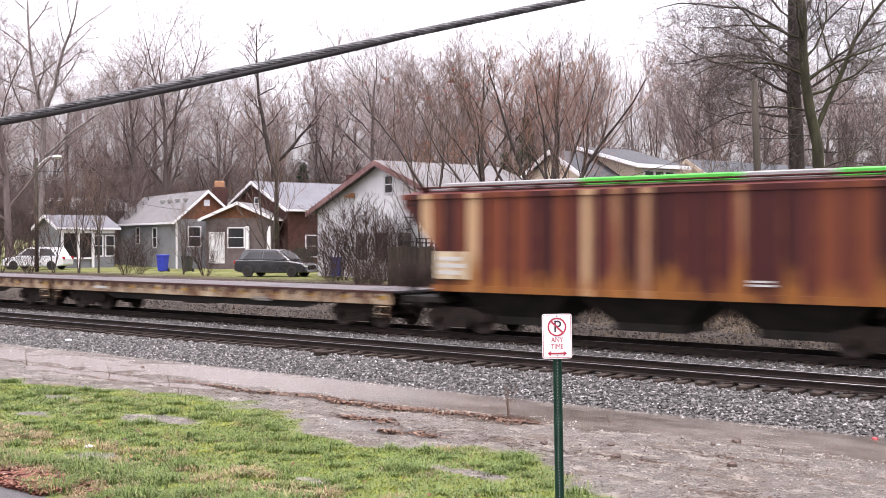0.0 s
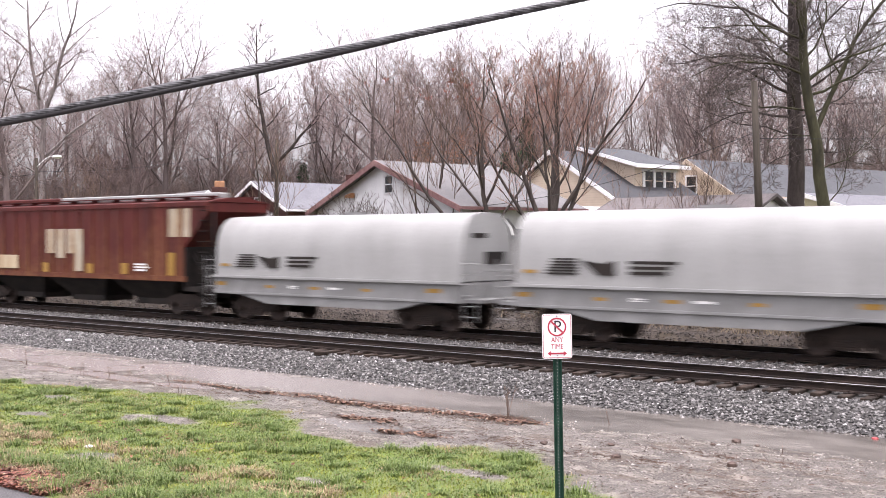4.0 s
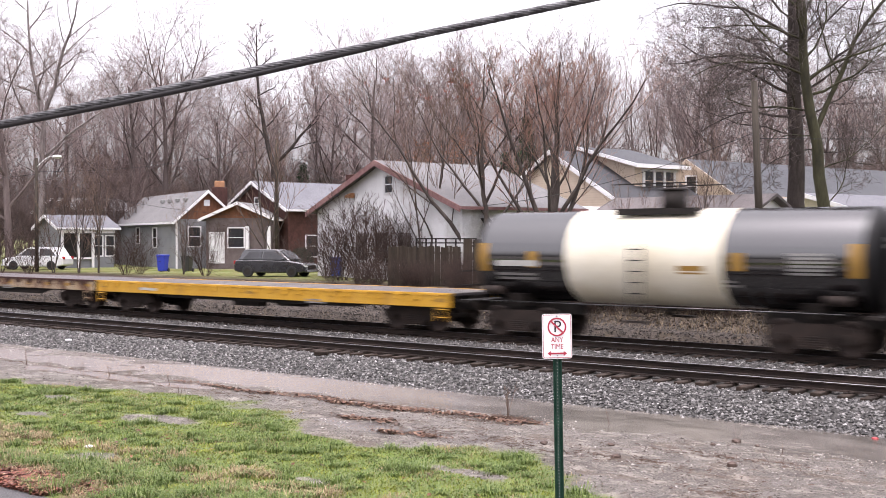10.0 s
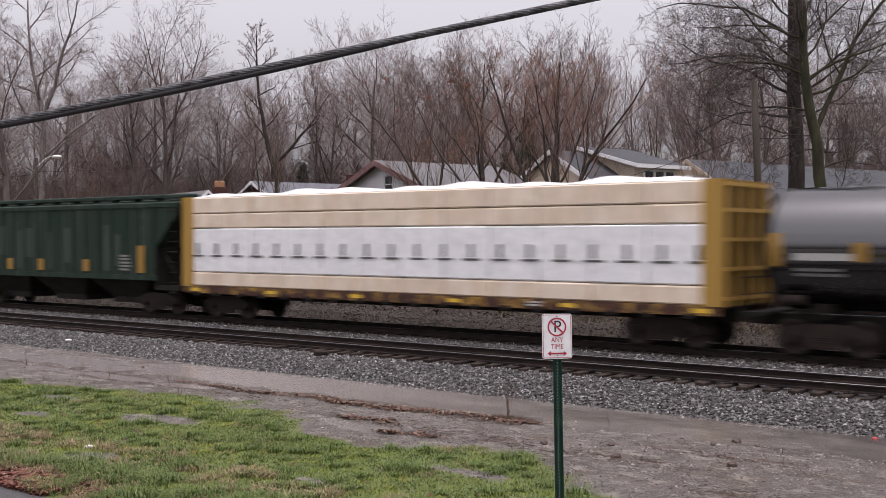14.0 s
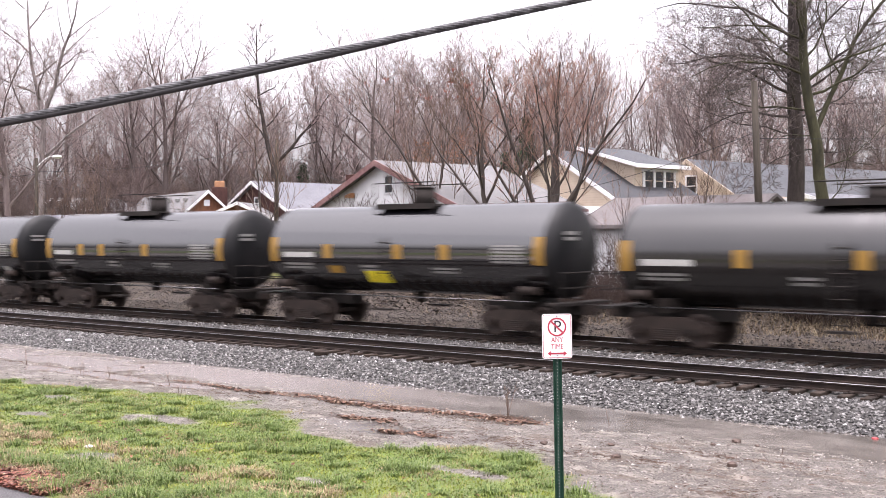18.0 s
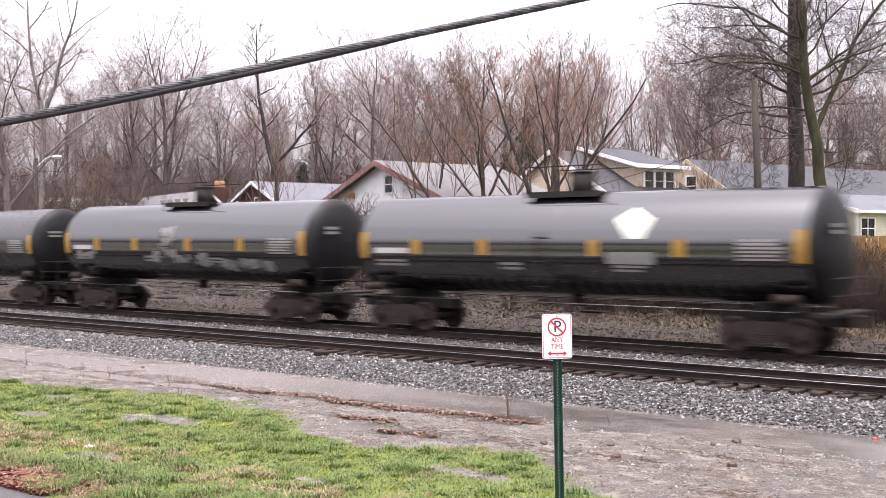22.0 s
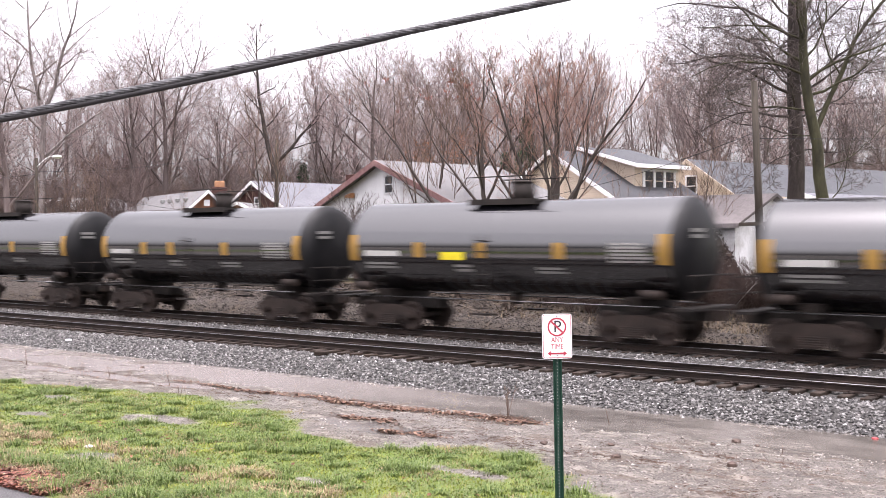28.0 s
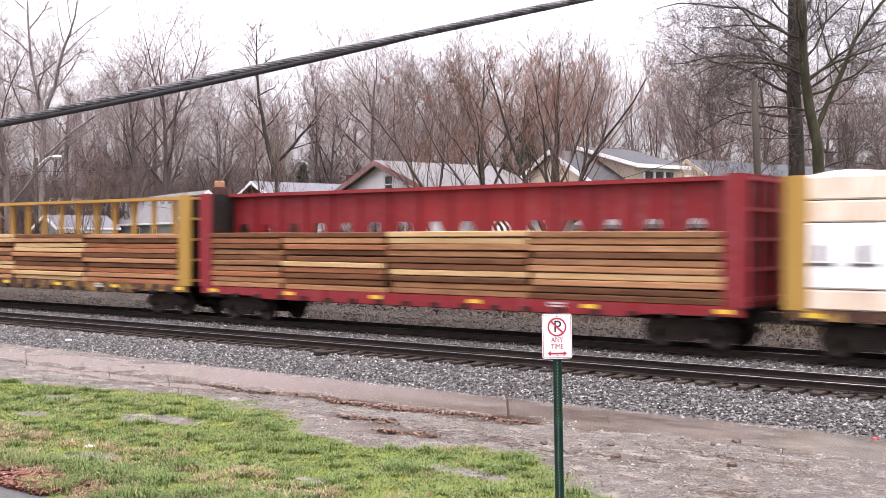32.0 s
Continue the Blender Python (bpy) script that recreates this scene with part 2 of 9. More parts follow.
M_MARK = plain("grey_printed_mark", (0.09, 0.088, 0.085), 0.6)
M_GLASS = glass("cab_glass", (0.05, 0.06, 0.065))
M_LOGO = plain("ivory_emblem_film", (0.72, 0.72, 0.6), 0.5)
M_RED_SMALL = plain("red_marking", (0.35, 0.03, 0.03), 0.5)
M_YELLOW_BRIGHT = plain("yellow_placard", (0.8, 0.66, 0.02), 0.5)
M_CABLE = surf("galvanised_strand", (0.035, 0.034, 0.036), (0.13, 0.13, 0.135), 30.0, 0.5, 0.2)
M_CABLE_DARK = plain("black_cable_jacket", (0.02, 0.018, 0.02), 0.5)


# ---------------------------------------------------------------- mesh helpers
def part(name, bm, material, parent=None, label="", smooth=False):
    """One mesh object from a bmesh (or a shared mesh), under its thing."""
    if isinstance(bm, bpy.types.Mesh):
        me = bm
    else:
        me = bpy.data.meshes.new(name)
        bm.to_mesh(me)
        bm.free()
        me.materials.append(material)
        if smooth:
            me.shade_smooth()
    ob = new(name, me)
    ob.parent = parent
    if label:
        tagged(ob, label)
    return ob


def thing(name, m, label, category, group="", kind=""):
    ob = new(name)
    ob.empty_display_size = 0.2
    ob.matrix_basis = m
    return tagged(ob, label, category, group, kind)


def B():
    return bmesh.new()


def box(bm, x0, x1, y0, y1, z0, z1):
    v = [bm.verts.new(p) for p in ((x0, y0, z0), (x1, y0, z0), (x1, y1, z0), (x0, y1, z0), (x0, y0, z1), (x1, y0, z1), (x1, y1, z1), (x0, y1, z1))]
    for f in ((3, 2, 1, 0), (4, 5, 6, 7), (0, 1, 5, 4), (1, 2, 6, 5), (2, 3, 7, 6), (3, 0, 4, 7)):
        bm.faces.new([v[i] for i in f])
    return bm


def extrude(bm, pts, a, b, axis="y"):
    """A prism: the outline pts (in the two other axes) from a to b along the axis."""
    def at(p, q):
        return {"y": (p[0], q, p[1]), "x": (q, p[0], p[1]), "z": (p[0], p[1], q)}[axis]
    lo = [bm.verts.new(at(p, a)) for p in pts]
    hi = [bm.verts.new(at(p, b)) for p in pts]
    bm.faces.new(lo)
    bm.faces.new(hi[::-1])
    n = len(pts)
    for i in range(n):
        bm.faces.new((lo[i], hi[i], hi[(i + 1) % n], lo[(i + 1) % n]))
    return bm


def tube(bm, p, q, r0, r1=None, n=8, caps=True):
    p, q = Vector(p), Vector(q)
    r1 = r0 if r1 is None else r1
    d = (q - p).normalized()
    a = d.orthogonal().normalized()
    c = d.cross(a)
    rings = []
    for o, r in ((p, r0), (q, r1)):
        rings.append([bm.verts.new(o + (a * math.cos(2 * math.pi * i / n) + c * math.sin(2 * math.pi * i / n)) * r) for i in range(n)])
    for i in range(n):
        f = bm.faces.new((rings[0][i], rings[0][(i + 1) % n], rings[1][(i + 1) % n], rings[1][i]))
        f.smooth = n > 5
    if caps:
        bm.faces.new(rings[0][::-1])
        bm.faces.new(rings[1])
    return bm


def lathe(bm, prof, axis_pt, n=40, a0=0.0, a1=2 * math.pi):
    """Turns the profile (x along the axis, radius) round the x axis through axis_pt (y, z)."""
    closed = abs(a1 - a0 - 2 * math.pi) < 1e-6
    cnt = n if closed else n + 1
    rings = []
    for x, r in prof:
        rings.append([bm.verts.new((x, axis_pt[0] - r * math.sin(a0 + (a1 - a0) * i / n), axis_pt[1] + r * math.cos(a0 + (a1 - a0) * i / n))) for i in range(cnt)])
    for k in range(len(rings) - 1):
        for i in range(n):
            j = (i + 1) % cnt
            f = bm.faces.new((rings[k][i], rings[k][j], rings[k + 1][j], rings[k + 1][i]))
            f.smooth = True
    return bm


def clean(bm):
    bmesh.ops.recalc_face_normals(bm, faces=bm.faces)
    return bm


def bev(bm, w=0.02):
    bmesh.ops.recalc_face_normals(bm, faces=bm.faces)
    bmesh.ops.bevel(bm, geom=list(bm.edges), offset=w, segments=1, affect='EDGES', clamp_overlap=True)
    return bm
# ---------------------------------------------------------------- the train
TRACK_Y = 29.2          # middle of the track on which the train runs
NEAR_Y = 24.05          # middle of the empty track
CARS = []               # (thing, place of its leading end along the train)


def travelled(t):
    return 15.72 * t - 0.01425 * t * t


def car_thing(name, u, label, category="freight car", group=""):
    ob = thing(name, pose(u, TRACK_Y, 0), label, category, group)
    CARS.append((ob, u))
    return ob


SHARED = {}


def shared(key, make, material, smooth=False):
    """A mesh that many alike parts have in common."""
    if key not in SHARED:
        bm = make()
        me = bpy.data.meshes.new(key)
        bm.to_mesh(me)
        bm.free()
        me.materials.append(material)
        if smooth:
            me.shade_smooth()
        SHARED[key] = me
    return SHARED[key]


def mk_bolster():
    bm = B()
    box(bm, -0.22, 0.22, -0.98, 0.98, 0.52, 0.78)
    tube(bm, (0, 0, 0.78), (0, 0, 0.9), 0.28, n=12)
    for s in (-1, 1):
        box(bm, -0.55, 0.55, s * 0.35 - 0.06, s * 0.35 + 0.06, 0.42, 0.52)
    return bm


def mk_side_frame():
    bm = B()
    pts = [(-1.25, 0.62), (-1.25, 0.42), (-1.06, 0.40), (-1.02, 0.56), (-0.62, 0.50), (-0.38, 0.20), (0.38, 0.20), (0.62, 0.50), (1.02, 0.56), (1.06, 0.40),
           (1.25, 0.42), (1.25, 0.62), (1.05, 0.72), (0.55, 0.84), (-0.55, 0.84), (-1.05, 0.72)]
    extrude(bm, pts, -0.07, 0.07)
    clean(bm)
    for s in (-1, 1):
        tube(bm, (s * 0.89, -0.16, 0.46), (s * 0.89, 0.1, 0.46), 0.14, n=10)
    return bm


def mk_spring():
    """One coil, as a stack of rounded turns."""
    bm = B()
    prof = [(0.0, 0.05)]
    for k in range(5):
        prof += [(0.01 + k * 0.06, 0.062), (0.025 + k * 0.06, 0.085), (0.045 + k * 0.06, 0.085), (0.06 + k * 0.06, 0.062)]
    lathe(bm, prof, (0, 0), 8)
    bmesh.ops.rotate(bm, verts=bm.verts, matrix=Matrix.Rotation(radians(-90), 3, "Y"))
    return clean(bm)


def mk_wheel(r=0.46):
    bm = B()
    prof = [(-0.07, 0.05), (-0.07, 0.12), (-0.03, 0.16), (-0.02, r - 0.1), (-0.06, r - 0.06), (-0.06, r), (0.05, r), (0.07, r + 0.025), (0.08, r + 0.025), (0.08, r - 0.06),
            (0.03, r - 0.1), (0.03, 0.16), (0.07, 0.12), (0.07, 0.05)]
    lathe(bm, prof, (0, 0), 24)
    bmesh.ops.rotate(bm, verts=bm.verts, matrix=Matrix.Rotation(radians(90), 3, "Z"))
    return clean(bm)


def mk_axle():
    bm = B()
    tube(bm, (0, -1.05, 0), (0, 1.05, 0), 0.085, n=10)
    return bm


def bogie(car, x):
    """A two-axle truck: bolster with side frames, springs, axles and wheels."""
    t = part("bogie", shared("bolster", mk_bolster, M_TRUCK), None, car)
    t.location = (x, 0, 0)
    for s in (-1, 1):
        f = part("side_frame", shared("side_frame", mk_side_frame, M_TRUCK), None, t)
        f.location = (0, s * 1.02, 0)
        for x_ in (-0.2, 0, 0.2):
            p = part("spring", shared("spring", mk_spring, M_TRUCK), None, t)
            p.location = (x_, s * 1.04, 0.22)
        for a in (-0.89, 0.89):
            w = part("wheel", shared("wheel", mk_wheel, M_WHEEL), None, t)
            w.location = (a, s * 0.75, 0.46)
            w.rotation_euler = (0, 0, 0 if s > 0 else math.pi)
    for a in (-0.89, 0.89):
        ax = part("axle", shared("axle", mk_axle, M_TRUCK), None, t)
        ax.location = (a, 0, 0.46)
    return t


def mk_coupler():
    bm = B()
    box(bm, -0.5, 0.15, -0.1, 0.1, 0.78, 0.98)
    box(bm, 0.15, 0.42, -0.2, 0.16, 0.72, 1.02)
    tube(bm, (-0.3, -0.5, 0.75), (0.3, -0.25, 0.35), 0.025, n=6)
    return bm


def couplers(car, x0, x1):
    for x, r in ((x0, math.pi), (x1, 0)):
        c = part("coupler", shared("coupler", mk_coupler, M_TRUCK), None, car)
        c.location = (x, 0, 0)
        c.rotation_euler = (0, 0, r)


def ladder(bm, x0, x1, y, z0, z1, n=6, r=0.018):
    for x in (x0, x1):
        tube(bm, (x, y, z0), (x, y, z1), r, n=5)
    for i in range(n):
        z = z0 + (z1 - z0) * (i + 0.5) / n
        tube(bm, (x0, y, z), (x1, y, z), r, n=5)
    return bm


def decal(car, name, x0, x1, z0, z1, mat, y=-1.60, label=""):
    """A flat painted or stuck-on panel on the side that faces -y (a film 4 mm thick)."""
    bm = B()
    box(bm, x0, x1, y - 0.004, y + 0.002, z0, z1)
    return part(name, bm, mat, car, label)


def bars(car, x0, x1, z0, z1, rows, mat=None, y=-1.60, name="lettering"):
    """Writing that cannot be read: plain bars in rows."""
    bm = B()
    rnd = random.Random(int(x0 * 100 + z0 * 37))
    h = (z1 - z0) / rows
    for i in range(rows):
        e = x1 - rnd.random() * 0.25 * (x1 - x0)
        box(bm, x0, e, y - 0.004, y + 0.002, z0 + i * h + 0.2 * h, z0 + i * h + 0.8 * h)
    return part(name, bm, mat or M_OFFWHITE, car)


def covered_hopper(u, length, mat, label, roof_mat=None, zside=1.5, ztop=4.42, ribs=16, hatch_mat=None, bays=3, post_mat=None):
    """A ribbed covered hopper: body with sloped ends, roof, hatch covers, bays, ladders, platforms and trucks."""
    car = car_thing("covered_hopper_car", u, label, group="cars of the freight train")
    L = length
    a, b = 0.12, L - 0.12
    w = 1.55
    bm = B()
    side = [(a + 0.05, ztop), (a + 0.05, ztop - 0.35), (a + 1.45, zside + 1.15), (a + 1.45, zside), (b - 1.45, zside), (b - 1.45, zside + 1.15), (b - 0.05, ztop - 0.35), (b - 0.05, ztop)]
    extrude(bm, side, -w, w)
    part("body", clean(bm), mat, car)
    rib = shared("rib_%.2f_%s" % (ztop - zside, mat.name), lambda: box(B(), -0.045, 0.045, -0.05, 0.012, 0, ztop - zside - 0.1), post_mat or mat)
    for s in (-1, 1):
        for i in range(ribs):
            x = a + 1.6 + (L - 3.4) * i / (ribs - 1)
            r = part("side_post", rib, None, car)
            r.location = (x, s * w, zside + 0.02)
            if s > 0:
                r.rotation_euler = (0, 0, math.pi)
    for nm, z0, z1, d in (("side_sill", zside - 0.14, zside + 0.06, 0.06), ("top_chord", ztop - 0.14, ztop + 0.02, 0.05)):
        for s in (-1, 1):
            bm = B()
            box(bm, a + (1.3 if nm == "side_sill" else 0), b - (1.3 if nm == "side_sill" else 0), min(s * w, s * (w + d)), max(s * w, s * (w + d)), z0, z1)
            part(nm, bm, mat, car)
    bm = B()
    extrude(bm, [(-w, ztop + 0.02), (w, ztop + 0.02), (0.55, ztop + 0.2), (-0.55, ztop + 0.2)], a, b, "x")
    part("roof", clean(bm), roof_mat or mat, car)
    nh = 6
    for i in range(nh):
        x0 = a + 0.8 + (L - 1.8) * i / nh
        bm = B()
        box(bm, x0, x0 + (L - 1.8) / nh - 0.18, -0.32, 0.32, ztop + 0.2, ztop + 0.44)
        bev(bm, 0.04)
        m = hatch_mat(i) if hatch_mat else (roof_mat or mat)
        part("hatch_cover", bm, m, car)
    for s in (-1, 1):
        bm = B()
        box(bm, a + 0.3, b - 0.3, s * 0.95 - 0.22, s * 0.95 + 0.22, ztop + 0.24, ztop + 0.27)
        for i in range(12):
            x = a + 0.5 + (L - 1.2) * i / 11
            box(bm, x - 0.02, x + 0.02, s * 0.95 - 0.2, s * 0.95 + 0.2, ztop + 0.08, ztop + 0.24)
        part("running_board", bm, roof_mat or mat, car)
    # sloped bays under the body
    bl = (L - 4.2) / bays
    for i in range(bays):
        x0 = 2.1 + bl * i
        bm = B()
        top = [(x0 + 0.02, -1.45), (x0 + bl - 0.02, -1.45), (x0 + bl - 0.02, 1.45), (x0 + 0.02, 1.45)]
        bot = [(x0 + bl * 0.24, -0.75), (x0 + bl * 0.76, -0.75), (x0 + bl * 0.76, 0.75), (x0 + bl * 0.24, 0.75)]
        lo = [bm.verts.new((p[0], p[1], 0.36)) for p in bot]
        mid = [bm.verts.new((p[0], p[1], 0.6)) for p in bot]
        hi = [bm.verts.new((p[0], p[1], zside)) for p in top]
        for k in range(4):
            bm.faces.new((lo[k], lo[(k + 1) % 4], mid[(k + 1) % 4], mid[k]))
            bm.faces.new((mid[k], mid[(k + 1) % 4], hi[(k + 1) % 4], hi[k]))
        bm.faces.new(lo[::-1])
        bm.faces.new(hi)
        part("hopper_bay", clean(bm), M_STEEL_DARK, car)
    # end platforms, corner posts, ladders
    for e, sg in ((a, 1), (b, -1)):
        bm = B()
        box(bm, min(e, e + sg * 1.6), max(e, e + sg * 1.6), -1.45, 1.45, 0.98, 1.16)
        box(bm, min(e, e + sg * 2.2), max(e, e + sg * 2.2), -0.35, 0.35, 0.7, 1.0)
        part("end_platform", bm, M_STEEL_DARK, car)
        for s in (-1, 1):
            bm = B()
            ladder(bm, e + sg * 0.08, e + sg * 0.5, s * (w + 0.02), 0.7, ztop - 0.1, 9)
            part("ladder", bm, M_STEEL_DARK, car)
            bm = B()
            tube(bm, (e + sg * 0.1, s * 1.2, 1.16), (e + sg * 0.1, s * 1.2, ztop - 0.3), 0.05, n=6)
            tube(bm, (e + sg * 0.1, s * 1.2, 1.2), (e + sg * 1.4, s * 1.2, 2.5), 0.04, n=6)
            part("corner_post", bm, M_STEEL_DARK, car)
            bm = B()
            box(bm, e + sg * 1.42 - 0.03, e + sg * 1.42 + 0.03, min(0, s * w), max(0, s * w), 1.1, zside + 1.2)
            part("bulkhead_plate", bm, M_STEEL_DARK, car)
    bogie(car, 2.0)
    bogie(car, L - 2.0)
    couplers(car, 0.15, L - 0.15)
    return car


def pellet_hopper(u, length, label):
    """A long grey covered hopper with smooth rounded sides, a deep white sill and a hatch trough on the roof."""
    car = car_thing("covered_hopper_car", u, label, group="cars of the freight train")
    L = length
    a, b = 0.15, L - 0.15
    def ring(x, top, bot, wd):
        pts = []
        for yy, zz in ((1.50, 0.0), (1.58, 0.25), (1.60, 0.55), (1.55, 0.75), (1.32, 0.89), (0.85, 0.96), (0.0, 1.0)):
            pts.append((yy * wd, bot + (top - bot) * zz))
        full = pts + [(-p[0], p[1]) for p in pts[::-1][1:]]
        return [(x, p[0], p[1]) for p in full]
    bm = B()
    secs = [ring(a, 4.62, 3.6, 0.97), ring(a + 1.75, 4.62, 1.55, 1.0), ring(b - 1.75, 4.62, 1.55, 1.0), ring(b, 4.62, 3.6, 0.97)]
    rows = [[bm.verts.new(p) for p in s] for s in secs]
    for k in range(3):
        for i in range(len(rows[0]) - 1):
            bm.faces.new((rows[k][i], rows[k + 1][i], rows[k + 1][i + 1], rows[k][i + 1]))
        bm.faces.new((rows[k][0], rows[k][-1], rows[k + 1][-1], rows[k + 1][0]))
    bm.faces.new(rows[0])
    bm.faces.new(rows[-1][::-1])
    part("body", clean(bm), M_GREY_CAR, car)
    for z in (3.45, 3.7):
        bm = B()
        box(bm, a + 0.5, b - 0.5, -1.605, -1.5, z, z + 0.03)
        part("side_seam", bm, M_STEEL_DARK, car)
    bm = B()
    box(bm, a + 0.1, b - 0.1, -0.95, -0.45, 4.64, 4.7)
    box(bm, a + 0.1, b - 0.1, 0.45, 0.95, 4.64, 4.7)
    part("running_board", bm, M_STEEL_DARK, car)
    bm = B()
    box(bm, a + 0.8, b - 0.8, -0.28, 0.28, 4.6, 4.8)
    bev(bm, 0.05)
    part("hatch_trough", bm, M_STEEL_DARK, car)
    for s in (-1, 1):
        bm = B()
        box(bm, a + 0.2, b - 0.2, s * 1.58 - 0.06, s * 1.58 + 0.06, 1.12, 1.55)
        part("side_sill", bm, M_COIL, car, "dirty white sill with orange reflectors")
    n = 4
    bl = (L - 4.4) / n
    for i in range(n):
        x0 = 2.2 + bl * i
        bm = B()
        extrude(bm, [(x0 + 0.05, 1.5), (x0 + bl - 0.05, 1.5), (x0 + bl * 0.62, 0.5), (x0 + bl * 0.38, 0.5)], -1.2, 1.2)
        part("hopper_bay", clean(bm), M_STEEL_DARK, car)
    for e, sg in ((a, 1), (b, -1)):
        bm = B()
        box(bm, min(e, e + sg * 1.9), max(e, e + sg * 1.9), -1.5, 1.5, 0.95, 1.14)
        part("end_platform", bm, M_STEEL_DARK, car)
        bm = B()
        extrude(bm, [(e + sg * 0.05, 4.5), (e + sg * 0.05, 3.55), (e + sg * 1.75, 1.6), (e + sg * 1.95, 1.6)], -1.46, 1.46)
        part("slope_sheet", clean(bm), M_GREY_CAR, car)
        for s in (-1, 1):
            bm = B()
            ladder(bm, e + sg * 0.05, e + sg * 0.5, s * 1.6, 0.7, 4.4, 10)
            part("ladder", bm, M_GREY_CAR, car)
            bm = B()
            tube(bm, (e + sg * 0.2, s * 1.1, 1.1), (e + sg * 0.2, s * 1.1, 3.6), 0.06, n=6)
            part("corner_post", bm, M_GREY_CAR, car)
    decal(car, "side_panel", 3.9, 11.9, 1.85, 2.55, M_COIL_SILL, -1.60, "paler repainted panel")
    bars(car, 2.2, 3.1, 2.7, 3.0, 2, M_WHITE, -1.61)
    bars(car, 2.2, 3.1, 2.2, 2.45, 2, M_WHITE, -1.61)
    bars(car, 12.2, 12.9, 1.7, 2.2, 3, M_WHITE, -1.61)
    for i in range(8):
        decal(car, "reflector", 1.0 + i * 1.9, 1.45 + i * 1.9, 1.24, 1.36, M_ORANGE, -1.645)
    decal(car, "reflector", 0.7, 1.2, 1.25, 1.45, M_YELLOW, -1.645)
    bogie(car, 1.9)
    bogie(car, L - 1.9)
    couplers(car, 0.2, L - 0.2)
    return car


def shell_patch(car, name, x0, x1, z0, z1, R, zc, mat, lift=0.008, label=""):
    """A patch of paint or film that lies on the round shell between two heights, on the side that faces -y."""
    a0, a1 = (math.acos(max(-1, min(1, (z - zc) / R))) for z in (z1, z0))
    bm = B()
    n = max(2, int((a1 - a0) / 0.12))
    lathe(bm, [(x0, R + lift), (x1, R + lift)], (0, zc), n, a0, a1)
    return part(name, bm, mat, car, label)


def shell_bars(car, x0, x1, z0, z1, rows, R, zc, mat=None):
    rnd = random.Random(int(x0 * 100 + z0 * 37))
    bm = B()
    h = (z1 - z0) / rows
    for i in range(rows):
        lo, hi = z0 + (i + 0.2) * h, z0 + (i + 0.8) * h
        a0, a1 = (math.acos(max(-1, min(1, (z - zc) / R))) for z in (hi, lo))
        lathe(bm, [(x0, R + 0.009), (x1 - rnd.random() * 0.2 * (x1 - x0), R + 0.009)], (0, zc), 1, a0, a1)
    return part("lettering", bm, mat or M_OFFWHITE, car)


def scrawl(car, x0, x1, z0, z1, n, R, zc, seed):
    """Sprayed paint: overlapping short strokes on the round shell."""
    g = random.Random(seed)
    bm = B()
    for i in range(n):
        x, z = g.uniform(x0, x1), g.uniform(z0, z1)
        w, h = g.uniform(0.08, 0.3), g.uniform(0.04, 0.16)
        a0, a1 = (math.acos(max(-1, min(1, (q - zc) / R))) for q in (z + h, z - h))
        lathe(bm, [(x - w * 0.6, R + 0.01 + 0.0002 * i), (x + w, R + 0.01 + 0.0002 * i)], (0, zc), 2, a0, a1)
    return part("paint_scrawl", bm, M_DIMWHITE, car, "white sprayed scrawl")


